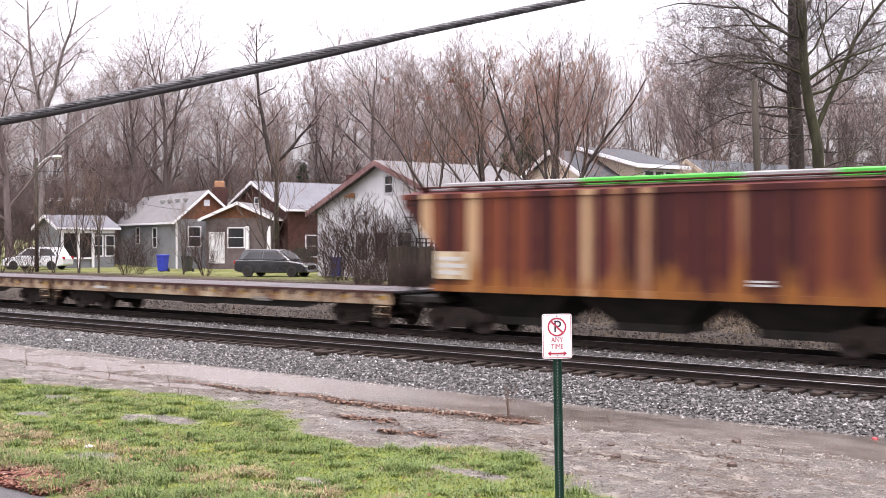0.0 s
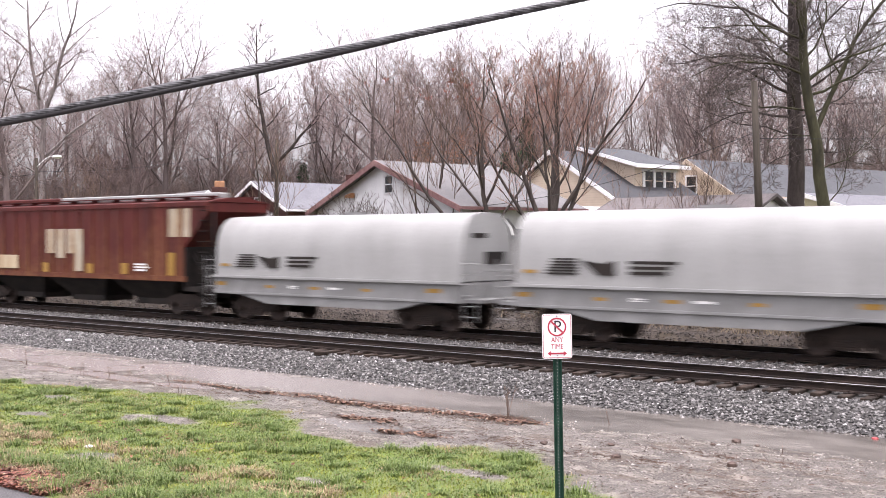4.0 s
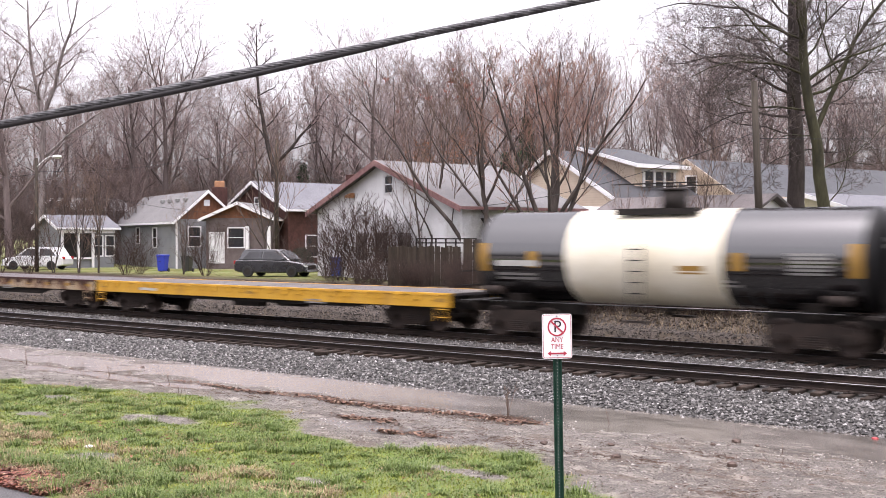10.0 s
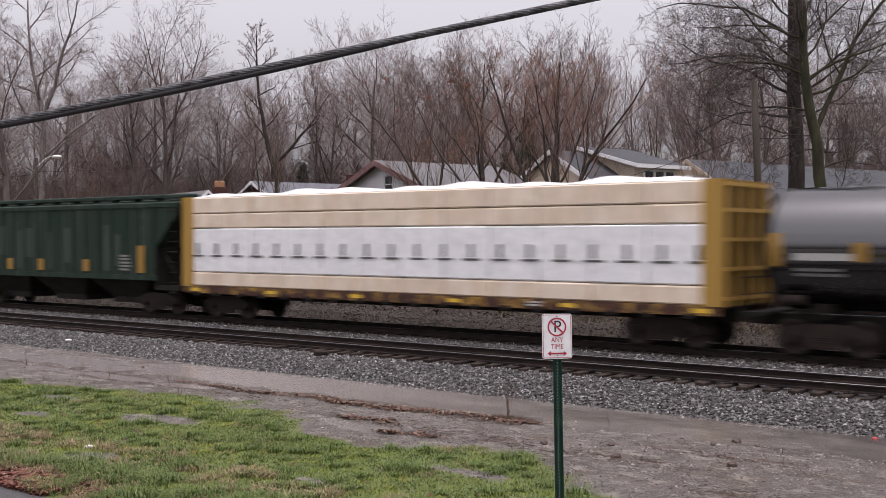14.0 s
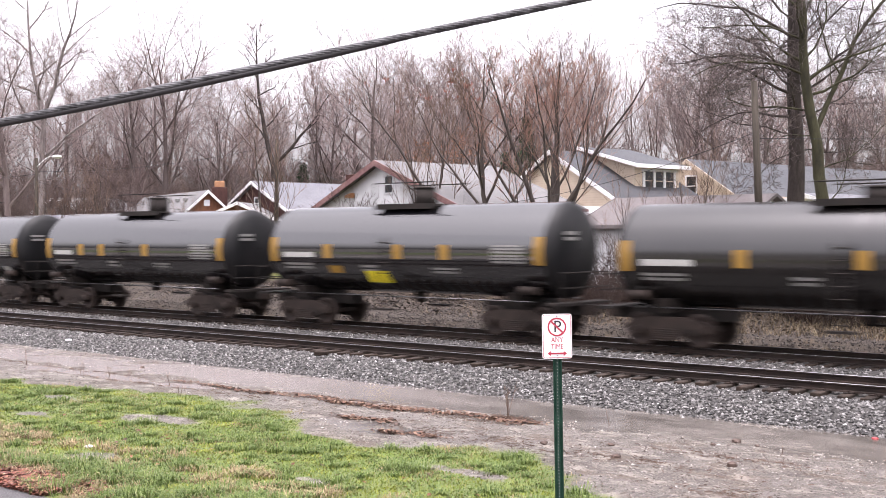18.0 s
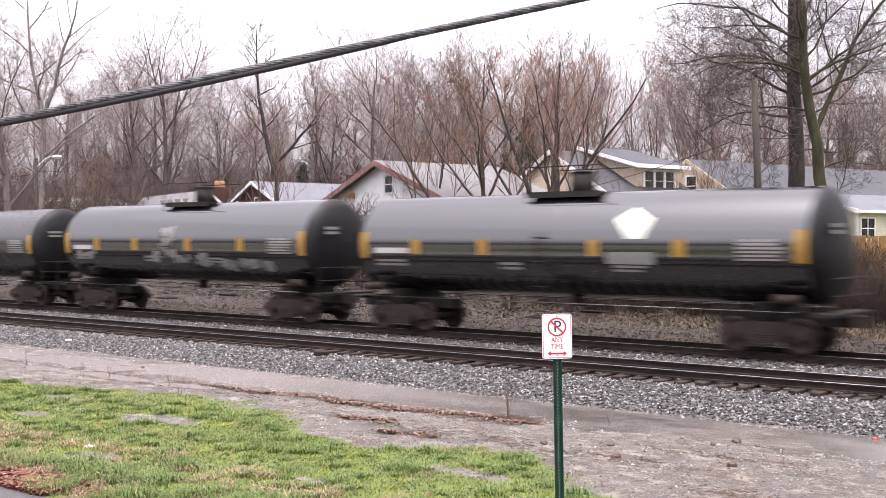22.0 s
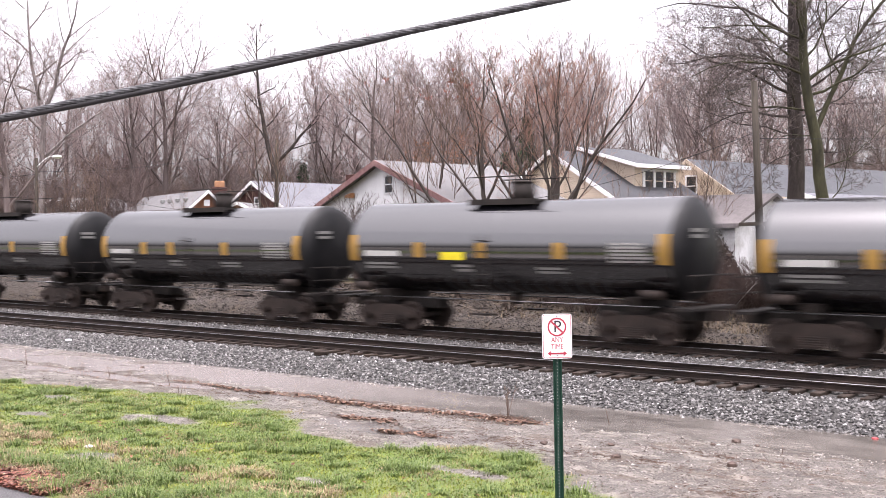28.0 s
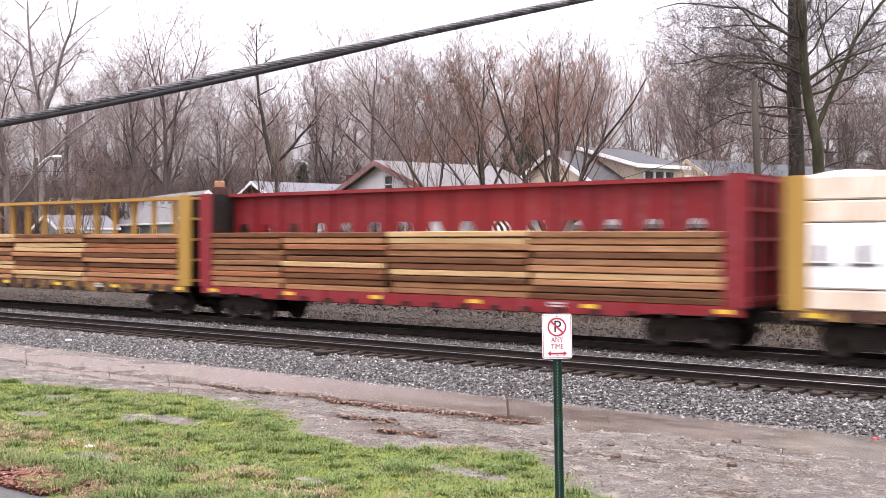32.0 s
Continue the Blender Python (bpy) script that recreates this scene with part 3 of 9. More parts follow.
def tank_car(u, length, ztop, label, R=1.5, mat=None, band=None, dome=0.5, squares=(0.25, 0.42, 0.68), big=0.9, extras=(), lift=0.0):
    """A tank car: shell with dished heads, saddle, walkway and valve housing, side ladder, end rails, stub sills, decals, trucks."""
    car = car_thing("tank_car", u, label, group="cars of the freight train")
    mat = mat or M_TANK
    L = length
    zc = ztop - R
    bm = B()
    head = [(0.0 + 0.42 * (1 - math.cos(k * math.pi / 10)), R * math.sin(k * math.pi / 10)) for k in range(1, 5)]
    prof = [(-0.28, 0.02)] + [(x - 0.28, r) for x, r in head]
    x0, x1 = 0.16, L - 0.02
    left = [(x0 + x, r) for x, r in prof] + [(x0 + 0.2, R), (x0 + 0.26, R), (x0 + 0.32, R)]
    right = [(x1 - 0.32, R), (x1 - 0.26, R), (x1 - 0.2, R)] + [(x1 - x, r) for x, r in prof[::-1]]
    lathe(bm, left[-3:] + [(L * 0.5 - 0.1, R), (L * 0.5 - 0.05, R), (L * 0.5 - 0.02, R), (L * 0.5, R + 0.01), (L * 0.5 + 0.02, R), (L * 0.5 + 0.05, R), (L * 0.5 + 0.1, R)] + right[:3], (0, zc), 48)
    part("shell", clean(bm), mat, car)
    for prof in (left[:-2], right[2:]):
        part("tank_head", clean(lathe(B(), prof, (0, zc), 48)), M_TANK_HEAD, car)
    if band:
        bm = B()
        lathe(bm, [(L * band[0], R + 0.012), (L * band[1], R + 0.012)], (0, zc), 48)
        part("painted_band", bm, M_TANK_CREAM, car, "cream band round the shell")
    # draught sills, bolsters, saddles
    for e, sg in ((0.0, 1), (L, -1)):
        bm = B()
        box(bm, min(e - sg * 0.45, e + sg * 3.2), max(e - sg * 0.45, e + sg * 3.2), -0.3, 0.3, 0.72, 1.05)
        extrude(bm, [(-1.25, 1.35), (-1.1, 0.95), (1.1, 0.95), (1.25, 1.35)], e + sg * 1.3, e + sg * 1.75, "x")
        part("saddle", clean(bm), M_STEEL_DARK, car)
        bm = B()
        box(bm, min(e - sg * 0.45, e + sg * 0.1), max(e - sg * 0.45, e + sg * 0.1), -1.45, 1.45, 1.02, 1.1)
        part("end_platform", bm, M_STEEL_DARK, car)
        bm = B()
        for s in (-1, 1):
            for xx in (e - sg * 0.42, e + sg * 0.9):
                tube(bm, (xx, s * 1.48, 0.55), (xx, s * 1.48, 1.1 if xx == e + sg * 0.9 else 2.0), 0.022, n=5)
        tube(bm, (e - sg * 0.42, -1.48, 2.0), (e - sg * 0.42, 1.48, 2.0), 0.022, n=5)
        tube(bm, (e - sg * 0.42, -1.48, 1.55), (e - sg * 0.42, 1.48, 1.55), 0.022, n=5)
        part("end_railing", bm, M_STEEL_DARK, car)
        bm = B()
        tube(bm, (e + sg * 0.5, -1.35, 1.45), (e + sg * 1.15, -1.35, 1.45), 0.13, n=10)
        part("air_reservoir", bm, M_TRUCK, car)
    bm = B()
    for s in (-1, 1):
        tube(bm, (0.6, s * 1.42, 1.12), (L - 0.6, s * 1.42, 1.12), 0.022, n=6)
    part("side_rail", bm, M_TANK_GREY, car)
    # top works
    c = L * dome
    bm = B()
    box(bm, c - 1.25, c + 1.25, -0.85, 0.85, ztop - 0.06, ztop)
    box(bm, c - 1.3, c + 1.3, -0.9, -0.84, ztop - 0.16, ztop + 0.02)
    part("walkway", bm, M_STEEL_DARK, car)
    bm = B()
    tube(bm, (c + 0.15, 0, ztop - 0.1), (c + 0.15, 0, ztop + 0.55 + lift), 0.4, n=16)
    tube(bm, (c + 0.15, 0, ztop + 0.55 + lift), (c + 0.15, 0, ztop + 0.62 + lift), 0.43, 0.34, n=16)
    part("valve_housing", bm, M_STEEL_DARK, car)
    bm = B()
    for xx in (c - 1.3, c + 1.3):
        for s in (-1, 1):
            tube(bm, (xx, s * 0.9, ztop - 0.3), (xx, s * 0.9, ztop + 0.72 + lift), 0.02, n=5)
    for s in (-1, 1):
        tube(bm, (c - 1.3, s * 0.9, ztop + 0.72 + lift), (c + 1.3, s * 0.9, ztop + 0.72 + lift), 0.02, n=5)
    part("safety_rail", bm, M_STEEL_DARK, car)
    for s in (-1, 1):
        bm = B()
        ladder(bm, c - 0.55, c - 0.1, s * (R + 0.1), 0.7, zc + 0.4, 7)
        part("ladder", bm, M_STEEL_DARK, car)
        bm = B()
        box(bm, c - 0.7, c + 0.05, min(s * 1.35, s * (R + 0.2)), max(s * 1.35, s * (R + 0.2)), 0.66, 0.72)
        part("step", bm, M_STEEL_DARK, car)
    bm = B()
    tube(bm, (c, 0, zc - R - 0.28), (c, 0, zc - R + 0.1), 0.2, n=10)
    part("outlet_valve", bm, M_STEEL_DARK, car)
    # film and lettering
    for xx in (0.3, L - 0.55):
        shell_patch(car, "reflector", xx, xx + 0.32, zc - 0.45, zc + 0.45 * big, R, zc, M_ORANGE)
    for k in squares:
        shell_patch(car, "reflector", L * k, L * k + 0.36, zc - 0.32, zc + 0.16, R, zc, M_ORANGE)
    shell_bars(car, 0.95, 2.5, zc - 0.35, zc - 0.05, 1, R, zc)
    shell_bars(car, 0.95, 2.4, zc - 0.72, zc - 0.46, 2, R, zc, M_DIMWHITE)
    shell_bars(car, L - 2.1, L - 0.8, zc - 0.42, zc + 0.18, 6, R, zc, M_DIMWHITE)
    shell_bars(car, L * 0.38, L * 0.38 + 0.8, zc - 0.78, zc - 0.5, 2, R, zc, M_DIMWHITE)
    shell_bars(car, L * 0.63, L * 0.63 + 1.1, zc - 0.78, zc - 0.55, 2, R, zc, M_DIMWHITE)
    bm = B()
    for i in range(2):
        box(bm, L + 0.262, L + 0.272, -1.0 - 0.02 * i, -0.35, zc + 0.3 + i * 0.17, zc + 0.4 + i * 0.17)
    part("lettering", bm, M_DIMWHITE, car)
    for e in extras:
        shell_patch(car, e[0], e[1], e[2], e[3], e[4], R, zc, e[5], 0.012, e[6] if len(e) > 6 else "")
    bogie(car, 1.55)
    bogie(car, L - 1.55)
    couplers(car, -0.35, L + 0.35)
    return car


def flat_car(u, length, mat, label, pockets=24, spots=0, thick=0.62, tilt=0):
    """A flat car: side sills with stake pockets, deck of planks, centre sill, trucks."""
    car = car_thing("flat_car", u, label, group="cars of the freight train")
    L = length
    a, b = 0.1, L - 0.1
    for s in (-1, 1):
        bm = B()
        box(bm, a, b, s * 1.5 - 0.05, s * 1.5 + 0.05, 0.83, 1.22)
        part("side_sill", bev(bm, 0.012), mat, car)
        bm = B()
        pts = [(a + 2.6, 1.0), (a + 4.2, 1.2 - thick), (b - 4.2, 1.2 - thick), (b - 2.6, 1.0)]
        extrude(bm, pts, s * 1.3 - 0.04, s * 1.3 + 0.04)
        part("fishbelly_sill", clean(bm), M_STEEL_DARK, car)
        pk = shared("pocket_" + mat.name, lambda: bev(box(B(), -0.09, 0.09, -0.07, 0.0, 1.05, 1.225), 0.012), mat if mat is M_YELLOW_CAR else M_RUB)
        for i in range(pockets):
            o = part("stake_pocket", pk, None, car)
            o.location = (a + 0.6 + (L - 1.4) * i / (pockets - 1), s * 1.55, 0)
            o.rotation_euler = (0, 0, 0 if s < 0 else math.pi)
        bm = B()
        box(bm, a, b, s * 1.5 - 0.09, s * 1.5 + 0.09, 1.225, 1.29)
        part("rub_rail", bm, mat if mat is M_YELLOW_CAR else M_RUB, car)
    n = 30
    pl = shared("deck_plank_%d" % int(L * 10), lambda: bev(box(B(), 0, (L - 0.3) / n - 0.012, -1.4, 1.4, 1.2, 1.285), 0.008), M_DECK)
    for i in range(n):
        o = part("plank", pl, None, car)
        o.location = (a + 0.05 + (L - 0.3) * i / n, 0, 0.004 * math.sin(i * 7.3))
    bm = B()
    box(bm, a, b, -0.35, 0.35, 0.72, 1.18)
    for x in [a + 0.5 + (L - 1.2) * i / 7 for i in range(8)]:
        box(bm, x - 0.06, x + 0.06, -1.45, 1.45, 0.98, 1.18)
    part("centre_sill", bm, M_STEEL_DARK, car)
    bm = B()
    box(bm, L * 0.42, L * 0.5, -0.95, -0.55, 0.5, 0.8)
    part("battery_box", bm, M_STEEL_DARK, car)
    bm = B()
    tube(bm, (L * 0.55, -0.9, 0.75), (L * 0.63, -0.9, 0.75), 0.18, n=10)
    part("brake_cylinder", bm, M_STEEL_DARK, car)
    bm = B()
    ladder(bm, b - 0.55, b - 0.1, -1.57, 0.4, 0.9, 2)
    part("sill_step", bm, mat, car)
    part("sill_step", ladder(B(), a + 0.1, a + 0.55, -1.57, 0.4, 0.9, 2), mat, car)
    for i in range(spots):
        x = a + 0.3 + (L - 1.0) * i / max(1, spots - 1)
        decal(car, "reflector", x, x + 0.35, 1.0, 1.12, M_ORANGE, -1.552)
    bars(car, L * 0.16, L * 0.16 + 1.1, 0.92, 1.1, 1, M_OFFWHITE, -1.555)
    bars(car, L * 0.66, L * 0.66 + 0.9, 0.76, 0.94, 2, M_DIMWHITE, -1.555)
    bogie(car, 2.0)
    bogie(car, L - 2.0)
    couplers(car, 0.1, L - 0.1)
    return car


def coil_car(u, length):
    """A coil car: sill with orange reflectors and one long rounded cover."""
    car = car_thing("coil_car", u, "pale grey steel coil car with a rounded cover", group="cars of the freight train")
    L = length
    bm = B()
    extrude(bm, [(0.1, 1.62), (0.1, 0.98), (1.6, 0.95), (3.0, 0.66), (L - 3.0, 0.66), (L - 1.6, 0.95), (L - 0.1, 0.98), (L - 0.1, 1.62)], -1.5, 1.5)
    part("body", clean(bm), M_COIL_SILL, car)
    for s in (-1, 1):
        bm = B()
        box(bm, 0.05, L - 0.05, s * 1.56 - 0.06, s * 1.56 + 0.06, 1.58, 1.66)
        part("sill_rail", bm, M_COIL, car)
        bm = B()
        box(bm, 0.3, L - 0.3, s * 1.52 - 0.04, s * 1.52 + 0.04, 0.98, 1.05)
        part("lower_rail", bm, M_COIL_SILL, car)
    bm = B()
    n = 12
    def ring(x, k):
        pts = []
        for i in range(n + 1):
            ang = math.pi * i / n
            yy = -math.cos(ang) * 1.52
            zz = math.sin(ang)
            pts.append((x, math.copysign(abs(yy) ** 0.55 * 1.52 ** 0.45, yy) * k, 1.66 + (3.88 - 1.66) * zz ** 0.62))
        return pts
    rows = [[bm.verts.new(p) for p in ring(x, k)] for x, k in ((0.12, 0.965), (0.25, 1.0), (L - 0.25, 1.0), (L - 0.12, 0.965))]
    for k in range(3):
        for i in range(n):
            f = bm.faces.new((rows[k][i], rows[k + 1][i], rows[k + 1][i + 1], rows[k][i + 1]))
            f.smooth = k == 1
    bm.faces.new(rows[0])
    bm.faces.new(rows[-1][::-1])
    part("cover", clean(bm), M_COIL, car)
    bm = B()
    box(bm, L * 0.5 - 0.5, L * 0.5 + 0.5, -0.12, 0.12, 3.86, 3.97)
    tube(bm, (L * 0.5 - 0.2, 0, 3.95), (L * 0.5 + 0.2, 0, 4.15), 0.03, n=6)
    part("lifting_bracket", bm, M_COIL_SILL, car)
    bm = B()
    box(bm, L - 0.112, L - 0.1, -0.9, -0.1, 3.05, 3.2)
    box(bm, L - 0.112, L - 0.1, -0.2, 0.9, 2.2, 2.6)
    part("cover_vent", bm, M_STEEL_DARK, car)
    # emblem as plain shapes: a stack of lines and two blocks
    for i in range(6):
        part("emblem_line", box(B(), 1.25 + i * 0.05, 2.35, -1.56, -1.53, 1.98 + i * 0.085, 2.025 + i * 0.085), M_STEEL_DARK, car)
    bm = B()
    extrude(bm, [(2.5, 2.4), (3.05, 1.97), (3.6, 1.97), (3.6, 2.4), (3.2, 2.3)], -1.56, -1.53)
    part("emblem_block", clean(bm), M_STEEL_DARK, car)
    bars(car, 4.05, 5.6, 1.98, 2.42, 3, M_STEEL_DARK, -1.56)
    for x0, x1, z0, z1 in ((0.2, 0.7, 1.28, 1.42), (2.9, 3.3, 1.24, 1.34), (5.1, 5.6, 1.24, 1.34), (7.6, 8.0, 1.24, 1.34), (10.4, 11.0, 1.28, 1.42), (0.5, 0.95, 2.0, 2.1)):
        decal(car, "reflector", x0, x1, z0, z1, M_ORANGE, -1.505 if z0 < 1.6 else -1.56)
    bars(car, 4.1, 4.6, 1.24, 1.36, 2, M_WHITE, -1.505)
    bars(car, 6.0, 6.6, 1.24, 1.36, 1, M_WHITE, -1.505)
    for e, sg in ((0.1, 1), (L - 0.1, -1)):
        bm = B()
        box(bm, min(e - sg * 0.7, e), max(e - sg * 0.7, e), -1.35, 1.35, 1.0, 1.1)
        for s in (-1, 1):
            tube(bm, (e - sg * 0.65, s * 1.3, 1.1), (e - sg * 0.65, s * 1.3, 2.0), 0.025, n=5)
            ladder(bm, e - sg * 0.6, e - sg * 0.1, s * 1.5, 0.4, 2.4, 6)
        tube(bm, (e - sg * 0.65, -1.3, 2.0), (e - sg * 0.65, 1.3, 2.0), 0.025, n=5)
        part("end_platform", bm, M_COIL_SILL, car)
    bogie(car, 1.9)
    bogie(car, L - 1.9)
    couplers(car, -0.5, L + 0.5)
    return car


def centrebeam_car(u, length, frame_mat, label, load, ztop=4.72):
    """A centre-beam flat car: two bulkheads, a beam with posts along the middle, a slung deck and its load."""
    car = car_thing("centrebeam_car", u, label, group="cars of the freight train")
    L = length
    a, b = 0.12, L - 0.12
    for s in (-1, 1):
        bm = B()
        low_ = 0.93 if load == "wrapped" else 0.84
        extrude(bm, [(a, 1.22), (a, 0.95), (2.8, 0.94), (3.6, low_), (L - 3.6, low_), (L - 2.8, 0.94), (b, 0.95), (b, 1.22)], s * 1.52 - 0.05, s * 1.52 + 0.05)
        part("side_sill", clean(bm), M_BEAM_RUST if frame_mat is M_BEAM_YELLOW else frame_mat, car)
        winch = shared("winch_" + frame_mat.name, lambda: box(B(), -0.11, 0.11, -0.11, 0.0, 0.86, 1.0), M_STEEL_DARK)
        for i in range(18):
            o = part("winch", winch, None, car)
            o.location = (a + 0.8 + (L - 1.9) * i / 17, s * 1.57, 0)
            o.rotation_euler = (0, 0, 0 if s < 0 else math.pi)
    bm = B()
    box(bm, a, b, -1.47, 1.47, 1.14, 1.2)
    box(bm, a, b, -0.3, 0.3, 0.72, 1.14)
    part("deck", bm, M_STEEL_DARK, car)
    for e, sg in ((a, 1), (b, -1)):
        bm = B()
        box(bm, min(e, e + sg * 0.1), max(e, e + sg * 0.1), -1.55, 1.55, 1.2, ztop)
        part("bulkhead", bm, M_STEEL_DARK, car)
        bm = B()
        for y in (-1.5, -0.75, 0, 0.75, 1.5):
            box(bm, min(e - sg * 0.14, e), max(e - sg * 0.14, e), y - 0.06, y + 0.06, 1.2, ztop)
        for z in (1.4, 2.2, 3.0, 3.8, ztop - 0.12):
            box(bm, min(e - sg * 0.12, e), max(e - sg * 0.12, e), -1.5, 1.5, z - 0.05, z + 0.05)
        part("bulkhead_ribs", bm, frame_mat, car)
        for s in (-1, 1):
            bm = B()
            box(bm, min(e, e + sg * 0.5), max(e, e + sg * 0.5), s * 1.53 - 0.05, s * 1.53 + 0.05, 1.2, ztop)
            part("bulkhead_flange", bm, frame_mat, car)
    if load != "wrapped":
        bm = B()
        box(bm, a, b, -0.3, 0.3, ztop - 0.1, ztop + 0.02)
        part("top_chord", bm, frame_mat, car)
        n = 16
        post = shared("beam_post_" + frame_mat.name, lambda: box(B(), -0.05, 0.05, -0.1, 0.1, 1.2, ztop - 0.1), frame_mat)
        for i in range(1, n):
            o = part("beam_post", post, None, car)
            o.location = (a + (L - 0.24) * i / n, 0, 0)
        if load == "web":
            # plate beam with rounded windows cut between the posts
            step = (L - 0.24) / n
            for i in range(n):
                bm = B()
                x0 = a + step * i + 0.09
                x1 = x0 + step - 0.18
                box(bm, x0, x1, -0.03, 0.03, 3.6, ztop - 0.1)
                part("beam_plate", bm, frame_mat, car)
                bm = B()
                extrude(bm, [(x0, 3.6), (x0 + 0.42, 3.6), (x0 + 0.3, 3.35), (x0 + 0.22, 3.1), (x0, 3.1)], -0.03, 0.03)
                extrude(bm, [(x1, 3.6), (x1, 3.1), (x1 - 0.22, 3.1), (x1 - 0.3, 3.35), (x1 - 0.42, 3.6)], -0.03, 0.03)
                part("beam_gusset", clean(bm), frame_mat, car)
        else:
            for i in (0, n - 1):
                bm = B()
                x0 = a + (L - 0.24) * i / n + 0.09
                box(bm, x0, x0 + 1.1, -0.03, 0.03, 1.2, ztop - 0.1)
                part("beam_plate", bm, frame_mat, car)
        # added dark block: keeps the gaps between timber layers dark, as shade would
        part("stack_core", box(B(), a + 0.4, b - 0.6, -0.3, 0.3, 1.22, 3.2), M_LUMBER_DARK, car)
        # stacks of tie lumber: rows of beams in four bundles
        rnd = random.Random(int(u * 3))
        cuts = [a + 0.32, a + 4.35, a + 9.3, a + 14.9, b - 0.55]
        rows_n = 10
        h = (3.26 - 1.22) / rows_n
        for k in range(4):
            x0, x1 = cuts[k] + 0.06, cuts[k + 1] - 0.06
            for s in (-1, 1):
                for r in range(rows_n):
                    me = shared("lumber_%d_%d" % (int(L), k), lambda: bev(box(B(), 0, x1 - x0, -0.58, 0.58, 0.012, h - 0.018), 0.018), M_LUMBER)
                    o = part("timber_layer", me, None, car)
                    pick = rnd.random()
                    o.material_slots[0].link = 'OBJECT'
                    o.material_slots[0].material = M_LUMBER_PALE if pick > 0.88 else (M_LUMBER_DARK if pick < 0.38 else (M_LUMBER_RED if pick < 0.55 else M_LUMBER))
                    o.location = (x0 + rnd.uniform(-0.14, 0.14), s * (0.92 + rnd.uniform(-0.06, 0.06)), 1.22 + r * h + rnd.uniform(-0.012, 0.012))
                    o.rotation_euler = (0, rnd.uniform(-0.004, 0.004), 0)
    else:
        # a wrapped load: tan bands above and below a white band, each bundle with its own sag
        rnd = random.Random(int(u))
        nb = 12
        step = (L - 0.8) / nb
        for s in (-1, 1):
            for i in range(nb):
                x0 = a + 0.2 + step * i
                for z0, z1, m in ((1.22, 1.75, M_WRAP_TAN), (1.75, 3.42, M_WRAP), (3.42, 3.98, M_WRAP_TAN), (3.98, 4.6, M_WRAP_TAN)):
                    bm = B()
                    box(bm, x0 + 0.012, x0 + step - 0.012, -0.74 + rnd.uniform(-0.015, 0.015), 0.74 + rnd.uniform(-0.015, 0.015), z0 + 0.01, z1 - 0.01)
                    bev(bm, 0.04)
                    o = part("wrapped_bundle", bm, m, car)
                    o.location = (0, s * 0.8, 0)
        bm = B()
        nx, ny = 60, 6
        g = []
        for i in range(nx + 1):
            row = []
            for j in range(ny + 1):
                x = a + 0.15 + (L - 0.6) * i / nx
                y = -1.5 + 3.0 * j / ny
                edge = min(1.0, min(i, nx - i) / 4) * (1.0 if 0 < j < ny else 0.0)
                z = 4.6 + edge * (0.15 + 0.05 * math.sin(i * 0.9) + 0.05 * math.sin(i * 0.37 + 1))
                row.append(bm.verts.new((x, y, z)))
            g.append(row)
        for i in range(nx):
            for j in range(ny):
                f = bm.faces.new((g[i][j], g[i + 1][j], g[i + 1][j + 1], g[i][j + 1]))
                f.smooth = True
        part("top_sheet", bm, M_WRAP, car, "billowing white plastic top sheet")
        bm = B()
        for i in range(20):
            x = a + 0.7 + (L - 1.6) * i / 19
            box(bm, x, x + 0.14, -1.566, -1.56, 2.45, 2.85)
            box(bm, x - 0.25, x + 0.45, -1.566, -1.56, 2.34, 2.41)
        part("printed_marks", bm, M_MARK, car, "rows of small dark printed marks")
    for i in range(6):
        x = a + 0.4 + (L - 1.4) * i / 5
        decal(car, "reflector", x, x + 0.5, 1.02, 1.14, M_YELLOW, -1.572)
    bars(car, L * 0.72, L * 0.72 + 0.6, 1.0, 1.18, 2, M_OFFWHITE, -1.572)
    bogie(car, 2.0)
    bogie(car, L - 2.0)
    couplers(car, 0.05, L - 0.05)
    return car


def mk_loco_frame():
    bm = B()
    extrude(bm, [(-2.6, 0.95), (-2.6, 0.62), (-2.25, 0.55), (-1.95, 0.32), (-1.55, 0.55), (-0.45, 0.55), (-0.2, 0.32), (0.2, 0.32), (0.45, 0.55), (1.55, 0.55), (1.95, 0.32), (2.25, 0.55),
                 (2.6, 0.62), (2.6, 0.95), (1.4, 1.05), (-1.4, 1.05)], -0.09, 0.09)
    return clean(bm)


def loco_truck(car, x):
    t = part("bogie", shared("loco_bolster", lambda: box(box(B(), -2.4, 2.4, -0.9, 0.9, 0.7, 0.95), -0.4, 0.4, -0.4, 0.4, 0.95, 1.2), M_LOCO_TRUCK), None, car)
    t.location = (x, 0, 0)
    for s in (-1, 1):
        f = part("side_frame", shared("loco_frame", mk_loco_frame, M_LOCO_TRUCK), None, t)
        f.location = (0, s * 1.05, 0)
        for a in (-1.85, 0, 1.85):
            w = part("wheel", shared("loco_wheel", lambda: mk_wheel(0.53), M_WHEEL), None, t)
            w.location = (a, s * 0.75, 0.53)
            w.rotation_euler = (0, 0, 0 if s > 0 else math.pi)
            p = part("journal_box", shared("journal", lambda: bev(box(B(), -0.18, 0.18, -0.1, 0.1, 0.38, 0.74), 0.04), M_LOCO_TRUCK), None, t)
            p.location = (a, s * 1.18, 0)
        for a in (-0.95, 0.95):
            p = part("brake_cylinder", shared("brake_cyl", lambda: tube(B(), (-0.25, 0, 0.86), (0.25, 0, 0.86), 0.11, n=10), M_LOCO_TRUCK), None, t)
            p.location = (a, s * 1.2, 0)


